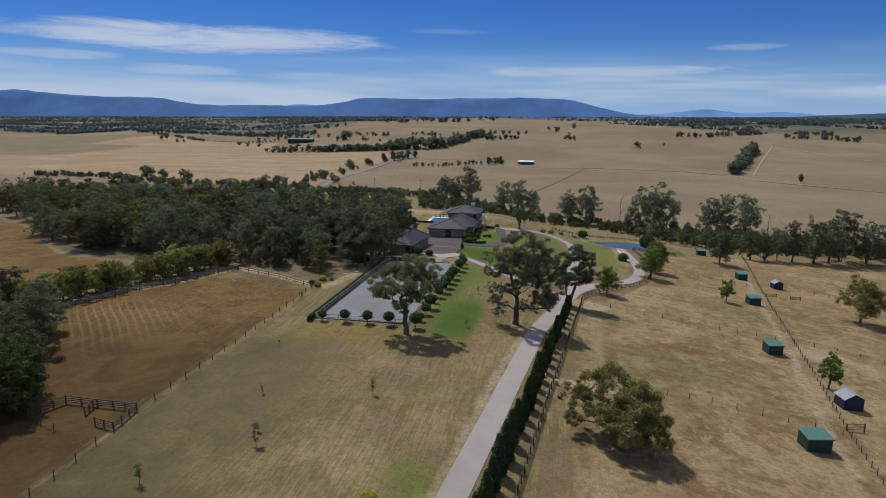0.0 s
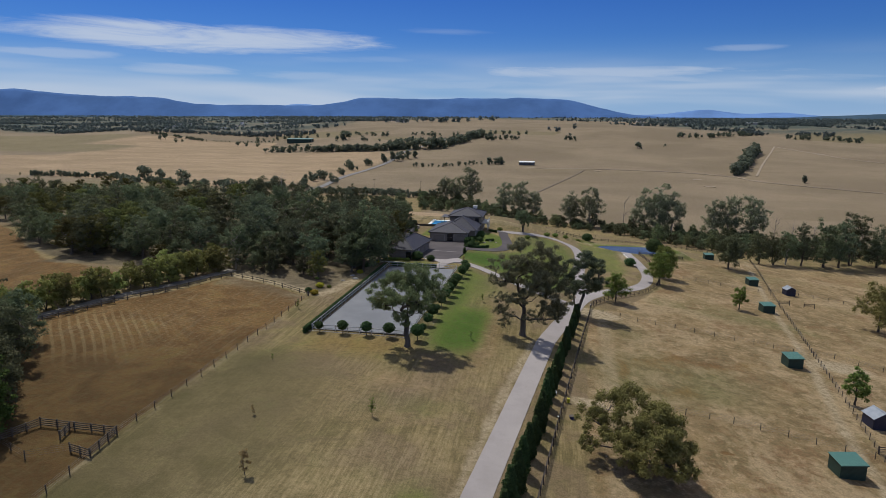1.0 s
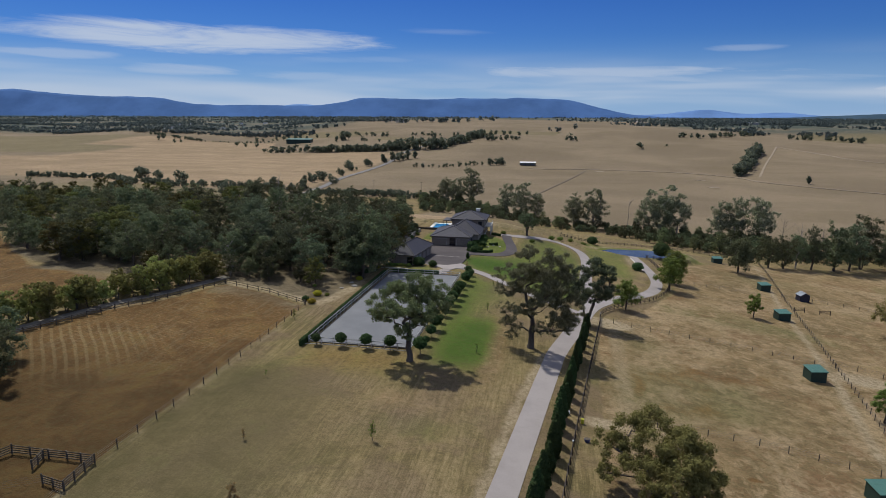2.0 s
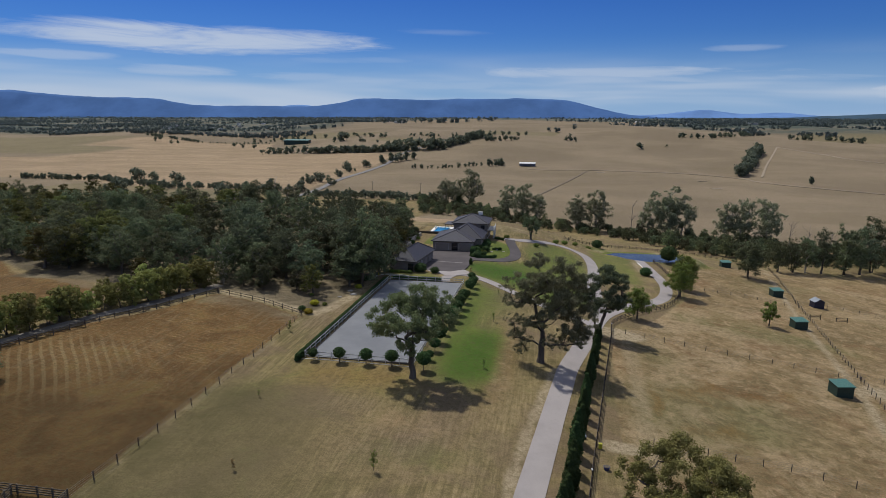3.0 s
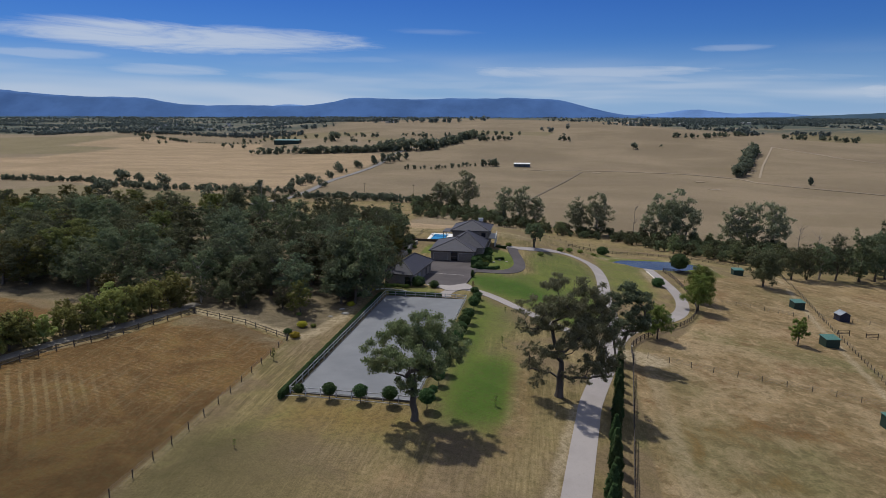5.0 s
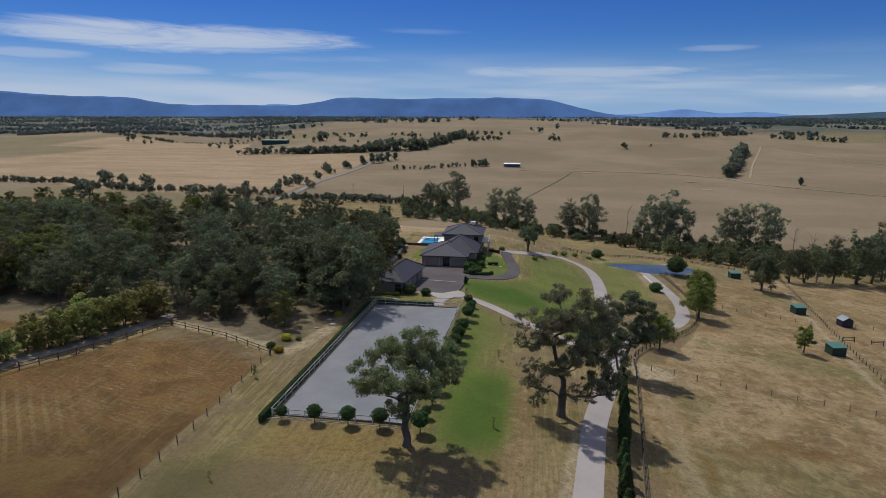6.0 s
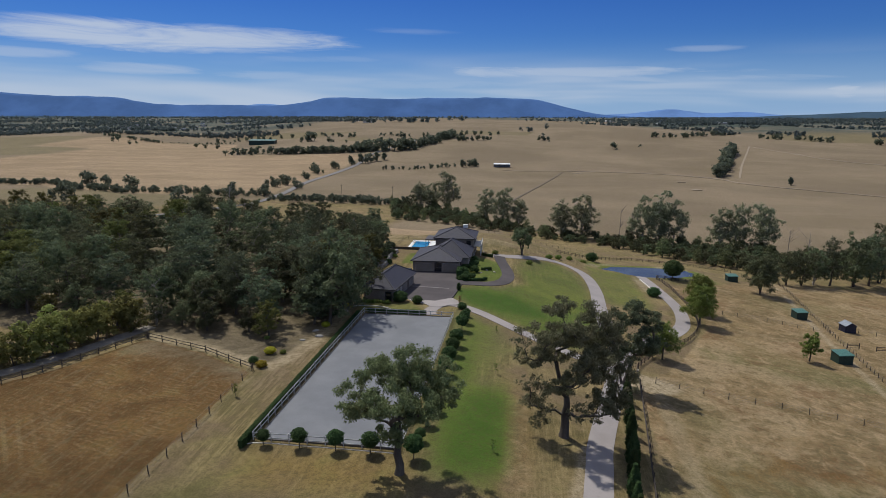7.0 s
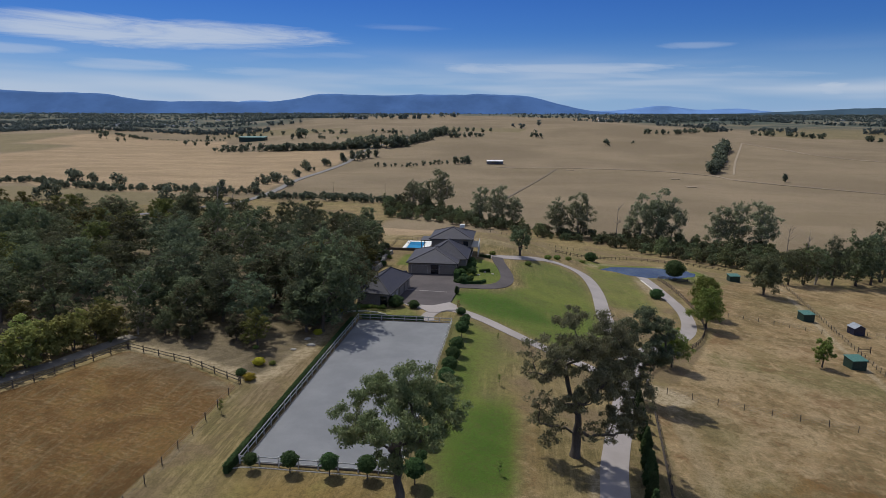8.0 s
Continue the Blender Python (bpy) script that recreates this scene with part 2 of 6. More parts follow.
    c = over(c, "lawn", lawn, 0.5)
    c = over(c, "lush", lush, 0.5)
    c = over(c, "bare", bare, 0.35)
    c = k.mix(1.0, c, (1.0, 0.985, 0.915), "MULTIPLY")
    # grain of the turf
    c = k.mix(k.ramp(tuft, 0.4, 0.65, 0.0, 0.65), c, k.mix(0.55, c, (0.05, 0.042, 0.018)))
    c = k.mix(k.ramp(fine, 0.33, 0.56, 0.42, 0.0), c, (0.085, 0.07, 0.03))
    h = k.math("ADD", k.math("MULTIPLY", fine, 0.7), k.math("MULTIPLY", tuft, 0.3))
    finish(k, bsdf, c, 0.95, h, 1.0, 0.45, spec=0.1)
    return m


def brick_wall_material():
    m, k, bsdf = material("taupe_brick")
    at = k.add("ShaderNodeTexCoord").outputs["Object"]
    geo = k.add("ShaderNodeNewGeometry").outputs["Normal"]
    sep, nrm = k.add("ShaderNodeSeparateXYZ"), k.add("ShaderNodeSeparateXYZ")
    k.put(sep, 0, at)
    k.put(nrm, 0, geo)
    com = k.add("ShaderNodeCombineXYZ")
    k.put(com, 0, k.math("ADD", sep.outputs[0], sep.outputs[1]))
    k.put(com, 1, sep.outputs[2])
    br = k.add("ShaderNodeTexBrick")
    k.put(br, "Vector", com.outputs[0])
    for key, v in (("Scale", 1.0), ("Mortar Size", 0.006), ("Brick Width", 0.24), ("Row Height", 0.086)):
        k.put(br, key, v)
    k.put(br, "Color1", (0.225, 0.185, 0.155, 1))
    k.put(br, "Color2", (0.30, 0.25, 0.21, 1))
    k.put(br, "Mortar", (0.33, 0.30, 0.27, 1))
    c = k.mix(k.ramp(k.noise(at, 0.8, 4), 0.35, 0.7, 0, 0.35), br.outputs[0], (0.20, 0.17, 0.145))
    finish(k, bsdf, c, 0.85, br.outputs["Fac"], 0.3, 0.01)
    return m


def roof_tile_material():
    m, k, bsdf = material("charcoal_tile")
    at = k.add("ShaderNodeTexCoord").outputs["Object"]
    w = k.add("ShaderNodeTexWave")
    w.bands_direction = "Z"
    w.wave_profile = "SAW"
    k.put(w, "Vector", at)
    k.put(w, "Scale", 1.9)
    n1, n2 = k.noise(at, 2.5, 5, 0.65), k.noise(at, 0.35, 3)
    c = k.mix(k.ramp(n1, 0.3, 0.7), (0.029, 0.029, 0.042), (0.053, 0.051, 0.072))
    c = k.mix(k.ramp(n2, 0.4, 0.7, 0, 0.5), c, (0.046, 0.043, 0.050))
    finish(k, bsdf, c, 0.7, k.math("ADD", w.outputs["Fac"], k.math("MULTIPLY", n1, 0.4)), 0.5, 0.05, spec=0.3)
    return m


def sheet_material(name, a, b, rough=0.5, axis="X"):
    """Ribbed steel sheet, a little faded."""
    m, k, bsdf = material(name)
    at = k.add("ShaderNodeTexCoord").outputs["Object"]
    w = k.add("ShaderNodeTexWave")
    w.bands_direction = axis
    k.put(w, "Vector", at)
    k.put(w, "Scale", 2.4)
    c = k.mix(k.ramp(k.noise(at, 1.4, 4), 0.3, 0.7), a, b)
    finish(k, bsdf, c, rough, w.outputs["Fac"], 0.45, 0.04, metal=0.0, spec=0.4)
    return m


def water_material(name, deep, rough=0.06, bump=0.12):
    m, k, bsdf = material(name)
    at = k.add("ShaderNodeTexCoord").outputs["Object"]
    c = k.mix(k.ramp(k.noise(at, 0.15, 3), 0.35, 0.65), deep, tuple(1.5 * v for v in deep))
    finish(k, bsdf, c, rough, k.noise(at, 2.2, 3), bump, 0.05, spec=0.35)
    return m


def paving_material(name, a, b, stain):
    m, k, bsdf = material(name)
    at = k.add("ShaderNodeTexCoord").outputs["Object"]
    n1, n2, n3 = k.noise(at, 0.12, 4, 0.6), k.noise(at, 1.2, 5, 0.65), k.noise(at, 14, 3, 0.7)
    c = k.mix(k.ramp(n1, 0.35, 0.65), a, b)
    c = k.mix(k.ramp(n2, 0.55, 0.75, 0, 0.4), c, stain)
    c = k.mix(k.ramp(n3, 0.4, 0.7, 0, 0.25), c, tuple(0.65 * v for v in a))
    finish(k, bsdf, c, 0.9, n3, 0.3, 0.02, spec=0.2)
    return m


GROUND = ground_material()
CONCRETE = paving_material("drive_gravel", (0.280, 0.250, 0.242), (0.330, 0.295, 0.285), (0.235, 0.20, 0.185))
KERB = simple("pale_kerb", (0.60, 0.56, 0.50), (0.68, 0.64, 0.58), 1.0, 0.85)
ASPHALT = paving_material("asphalt", (0.072, 0.062, 0.064), (0.098, 0.084, 0.086), (0.06, 0.052, 0.052))
SAND = paving_material("arena_sand", (0.158, 0.162, 0.176), (0.196, 0.200, 0.214), (0.142, 0.144, 0.155))
BRICK = brick_wall_material()
ROOF = roof_tile_material()
RIDGE = simple("ridge_tile", (0.044, 0.042, 0.054), (0.066, 0.063, 0.078), 2.0, 0.7)
FASCIA = simple("dark_fascia", (0.055, 0.05, 0.05), (0.075, 0.068, 0.066), 2.0, 0.5)
DOORPANEL = simple("taupe_door", (0.235, 0.20, 0.175), (0.27, 0.235, 0.205), 1.0, 0.5)
PALEDOOR = simple("pale_door", (0.42, 0.40, 0.37), (0.48, 0.46, 0.43), 1.0, 0.5)
DARKGLASS = simple("dark_glass", (0.015, 0.017, 0.02), (0.02, 0.024, 0.03), 1.0, 0.08, 0.0, spec=0.6)
ARENARAIL = simple("faded_white_rail", (0.46, 0.46, 0.45), (0.56, 0.555, 0.54), 2.0, 0.65)
# far trees: green lightened in the colour for some distance haze
HAZYFARLEAF = leaf_material("far_leaf", (0.090, 0.112, 0.078), (0.160, 0.178, 0.122), (0.185, 0.175, 0.115), 0.2)
# gum green made paler in colour to stand for haze before the creek
HAZYCREEKLEAF = leaf_material("creek_gum_leaf", (0.140, 0.160, 0.092), (0.285, 0.300, 0.190), (0.27, 0.255, 0.155), 0.15)
# trees on the plain: haze put into the leaf colour, paler and bluer
HAZYLEAF = leaf_material("distant_leaf", (0.100, 0.130, 0.128), (0.160, 0.188, 0.180), (0.165, 0.18, 0.15), 0.2)
WHITE = simple("white_paint", (0.70, 0.70, 0.68), (0.80, 0.79, 0.77), 2.0, 0.55)
GREYRAIL = simple("weathered_rail", (0.36, 0.36, 0.36), (0.46, 0.45, 0.44), 2.0, 0.7)
DARKRAIL = simple("dark_stained_timber", (0.050, 0.040, 0.034), (0.085, 0.066, 0.055), 2.0, 0.75)
POST = simple("weathered_post", (0.085, 0.070, 0.055), (0.15, 0.125, 0.10), 3.0, 0.85)
WIRE = simple("fence_wire", (0.16, 0.15, 0.14), (0.22, 0.20, 0.19), 2.0, 0.5, metal=0.6)
GREENWALL = sheet_material("green_steel_wall", (0.012, 0.036, 0.030), (0.016, 0.046, 0.038))
GREENROOF = sheet_material("green_steel_roof", (0.044, 0.128, 0.106), (0.054, 0.150, 0.124))
NAVYWALL = sheet_material("navy_steel_wall", (0.012, 0.016, 0.040), (0.018, 0.022, 0.052))
GREYROOF = sheet_material("grey_steel_roof", (0.20, 0.225, 0.265), (0.25, 0.275, 0.315))
WHITEROOF = sheet_material("white_steel_roof", (0.75, 0.75, 0.74), (0.80, 0.80, 0.79))
POOLWATER = water_material("pool_water", (0.03, 0.16, 0.26), 0.05, 0.05)
PONDWATER = water_material("pond_water", (0.058, 0.068, 0.074), 0.18, 0.08)
BARK = simple("gum_bark", (0.075, 0.062, 0.052), (0.165, 0.138, 0.112), 1.2, 0.9, 0.5, 0.05, stretch=(1, 1, 0.2))
PALEBARK = simple("pale_gum_bark", (0.30, 0.265, 0.23), (0.45, 0.41, 0.36), 1.2, 0.9, 0.4, 0.05, stretch=(1, 1, 0.2))
GUMLEAF = leaf_material("gum_leaf", (0.105, 0.135, 0.056), (0.230, 0.250, 0.125), (0.21, 0.200, 0.095))
OLIVELEAF = leaf_material("olive_gum_leaf", (0.150, 0.148, 0.048), (0.285, 0.262, 0.095), (0.26, 0.222, 0.080), 0.1)
DARKLEAF = leaf_material("dark_wood_leaf", (0.076, 0.091, 0.047), (0.154, 0.165, 0.090), (0.165, 0.155, 0.080), 0.4)
BLUEGUM = leaf_material("blue_gum_leaf", (0.078, 0.100, 0.058), (0.158, 0.180, 0.106), (0.145, 0.152, 0.084), 0.3)
BROWNGUM = leaf_material("brown_gum_leaf", (0.130, 0.132, 0.070), (0.255, 0.248, 0.145), (0.25, 0.225, 0.135), 0.05)
WOODOLIVE = leaf_material("olive_wood_leaf", (0.086, 0.090, 0.028), (0.160, 0.156, 0.050), (0.17, 0.145, 0.048), 0.35)
WOODGREEN = leaf_material("green_wood_leaf", (0.050, 0.074, 0.018), (0.098, 0.122, 0.034), (0.105, 0.112, 0.034), 0.3)
GREENLEAF = leaf_material("green_leaf", (0.110, 0.155, 0.036), (0.205, 0.240, 0.065), (0.22, 0.225, 0.065))
HEDGELEAF = leaf_material("clipped_leaf", (0.048, 0.088, 0.034), (0.085, 0.135, 0.050), (0.09, 0.13, 0.05), 0.2)
CONELEAF = leaf_material("cypress_leaf", (0.040, 0.070, 0.028), (0.078, 0.114, 0.042), (0.085, 0.115, 0.045), 0.2)
YELLOWLEAF = leaf_material("yellow_leaf", (0.30, 0.27, 0.03), (0.42, 0.36, 0.05), (0.34, 0.30, 0.06))
RUSTLEAF = leaf_material("rust_leaf", (0.27, 0.19, 0.085), (0.40, 0.29, 0.14), (0.24, 0.20, 0.09), 0.1)
SPRINGLEAF = leaf_material("pale_shelter_leaf", (0.175, 0.190, 0.055), (0.310, 0.310, 0.100), (0.29, 0.255, 0.085), 0.3)
DEADWOOD = simple("dead_wood", (0.20, 0.17, 0.15), (0.32, 0.28, 0.25), 1.0, 0.9)
STONE = simple("garden_stone", (0.30, 0.275, 0.24), (0.42, 0.39, 0.35), 2.0, 0.9)
TIMBERWALL = simple("timber_sleeper", (0.10, 0.085, 0.07), (0.15, 0.125, 0.10), 2.0, 0.85)
PAVER = simple("pale_paver", (0.52, 0.49, 0.45), (0.62, 0.59, 0.55), 1.0, 0.8)
POOLDECK = simple("white_deck", (0.72, 0.71, 0.69), (0.80, 0.79, 0.77), 1.0, 0.7)
CARPAINT = simple("dark_car_paint", (0.012, 0.013, 0.016), (0.016, 0.017, 0.02), 1.0, 0.2, 0.0, spec=0.6)
RUBBER = simple("rubber", (0.02, 0.02, 0.02), (0.03, 0.03, 0.03), 3.0, 0.8)
YELLOWPLASTIC = simple("yellow_plastic", (0.45, 0.42, 0.04), (0.5, 0.46, 0.05), 1.0, 0.5)
BLUEDRUM = simple("blue_plastic", (0.03, 0.04, 0.12), (0.04, 0.05, 0.15), 1.0, 0.4)


# ---- terrain ----
def step(a, b, v):
    t = np.clip((np.asarray(v, float) - a) / (b - a), 0, 1)
    return t * t * (3 - 2 * t)


def soft(v, w):
    return w * np.logaddexp(0, np.asarray(v, float) / w)


POND = (83.5, 165.5, 17.5, 8.0, -4.0, -13.5)


def pond_radius(x, y):
    cx, cy, a, b, turn, _ = POND
    c, s = math.cos(radians(turn)), math.sin(radians(turn))
    u, v = (x - cx) * c + (y - cy) * s, -(x - cx) * s + (y - cy) * c
    return np.sqrt((u / a) ** 2 + (v / b) ** 2)


def height(x, y):
    x, y = np.asarray(x, float), np.asarray(y, float)
    z = -0.12 * soft(x - 28, 6) - 0.045 * soft(y - 20, 10) * step(20, 70, x) + 0.06 * np.minimum(soft(-5 - x, 4), 70)
    z = np.maximum(z, -75)
    k = step(150, 310, y)
    z = z * (1 - k) - 27 * k
    b = np.where(y > 0, x / np.maximum(y + 150, 1), 0)
    crest = 15 + 13 * np.exp(-((b + 0.08) / 0.2) ** 2) - 16 * step(-0.25, -0.5, b)
    z = z + step(600, 1750, y) * (crest + 27)
    z = z + step(1900, 4200, y) * (28 - crest)
    roll = np.sin(x / 130 + 0.6 * np.sin(y / 260)) * np.sin(y / 190 + x / 420)
    z = z + 7.5 * step(700, 1300, y) * step(2600, 1900, y) * roll
    r = pond_radius(x, y)
    z = z + (POND[5] + 0.35 - z) * step(1.5, 1.12, r)
    return z - 1.6 * step(1.06, 0.8, r)


def at(x, y, lift=0.0):
    return Vector((x, y, float(height(x, y)) + lift))


def inside(poly, x, y):
    """Signed distance to a polygon, positive inside."""
    x, y = np.asarray(x, float), np.asarray(y, float)
    hit, d = np.zeros(x.shape, bool), np.full(x.shape, 1e9)
    for (ax, ay), (bx, by) in zip(poly, poly[1:] + poly[:1]):
        t = np.clip(((x - ax) * (bx - ax) + (y - ay) * (by - ay)) / ((bx - ax) ** 2 + (by - ay) ** 2), 0, 1)
        d = np.minimum(d, np.hypot(x - ax - t * (bx - ax), y - ay - t * (by - ay)))
        if ay != by:
            hit ^= ((ay > y) != (by > y)) & (x < (bx - ax) * (y - ay) / (by - ay) + ax)
    return np.where(hit, d, -d)


def along(line, x, y):
    """Distance to an open line."""
    d = np.full(np.shape(x), 1e9)
    for (ax, ay), (bx, by) in zip(line, line[1:]):
        t = np.clip(((x - ax) * (bx - ax) + (y - ay) * (by - ay)) / ((bx - ax) ** 2 + (by - ay) ** 2), 0, 1)
        d = np.minimum(d, np.hypot(x - ax - t * (bx - ax), y - ay - t * (by - ay)))
    return d


def smooth_line(points, gap=1.0):
    """Points spaced evenly on a smooth curve through the given ones."""
    p = [Vector((x, y, 0)) for x, y in points]
    p = [2 * p[0] - p[1], *p, 2 * p[-1] - p[-2]]
    out = []
    for a, b, c, d in zip(p, p[1:], p[2:], p[3:]):
        n = max(2, int((c - b).length / gap))
        for i in range(n):
            t = i / n
            q = 0.5 * (2 * b + (c - a) * t + (2 * a - 5 * b + 4 * c - d) * t * t + (3 * b - a - 3 * c + d) * t ** 3)
            out.append((q.x, q.y))
    return out + [tuple(points[-1])]


BROWN_FIELD = [(-10.5, -44), (-8.7, -68), (-16, -80), (-30, -66), (-34, -46), (-46, -24), (-56, -8), (-47.5, 7), (-41, 18), (-35.5, 33.5), (-22, 30), (-10.5, 24)]
WOOD = [(-6, 50), (-12, 46), (-22, 44), (-33, 43), (-47, 44), (-62, 46), (-92, 36), (-112, 48), (-140, 76), (-210, 112),
        (-190, 150), (-120, 162), (-40, 168), (-9, 128), (-5, 98), (-4, 66)]
RIGHT_SIDE = [(57, -140), (55, -30), (58, 36), (70, 56), (86, 92), (86, 140), (100, 150), (118, 172), (150, 190), (260, 215), (260, -140)]
LAWN_OVAL = [(23, 92), (22, 72), (36, 61), (48, 52), (56, 62), (56, 92), (57, 116), (55, 133), (50, 141), (44, 140), (36, 131), (34.5, 118), (37, 100), (30, 90)]
SIDE_LAWN = [(21, 4), (21, 66), (26, 63), (35, 55), (36, 44), (34, 26), (33.5, 8), (29, -4)]
DRIVE = [(30, -140), (34.6, -98), (39.85, -56.2), (45.25, -12.1), (47.3, 4), (48.6, 13), (53.2, 33.5), (56.5, 49), (60.2, 59), (66.5, 70), (73.6, 79), (78.4, 89), (81.2, 102), (81.8, 114), (81.2, 128), (80.2, 142), (79.0, 152.5)]
LOOP = [(57.5, 52), (57.2, 68), (57.4, 88.5), (58.8, 113), (58.2, 131), (55.4, 140.5), (50, 144.6), (44, 143.2), (37.2, 136.5), (32, 131.8), (26, 128.8)]
PATH_HOUSE = [(16.0, 61.5), (15.4, 65), (17, 69.2), (20.5, 70.6), (27, 66.3), (35, 58.7), (44, 51), (54, 44)]
COURT_LOOP = [(17, 91), (22, 91.2), (27.2, 92.6), (30.8, 96.4), (32.4, 102.5), (32.3, 109), (31.2, 116), (29.8, 123), (29.0, 129.3)]
CREEK = [(-400, 440), (-70, 425), (-30, 398), (16, 345), (64, 303), (110, 285), (150, 277), (200, 262), (260, 255)]
OLIVE = [[(-470, 415), (-456, 490), (-398, 488), (-318, 462), (-249, 448), (-230, 392), (-300, 396)], [(-1300, 880), (-800, 885), (-860, 1085), (-912, 1250), (-1300, 1300)],
         [(-620, 1290), (-400, 1240), (-330, 1320), (-560, 1400)], [(-330, 1140), (-230, 1075), (-205, 1120), (-300, 1190)], [(-140, 1270), (40, 1255), (60, 1340), (-120, 1380)], [(520, 1300), (900, 1240), (1000, 1420), (600, 1500)]]
STRAW = [(-1000, 560), (-487, 520), (-398, 492), (-318, 468), (-205, 469), (-190, 488), (-203, 585), (-201, 684), (-208, 890), (-250, 915), (-437, 919), (-480, 1000), (-555, 1197), (-750, 1194), (-908, 1275), (-857, 1089), (-800, 881)]


def axis(*spans):
    out = []
    for a, b, n in spans:
        out += list(np.linspace(a, b, n, endpoint=False))
    return np.array(out + [spans[-1][1]])


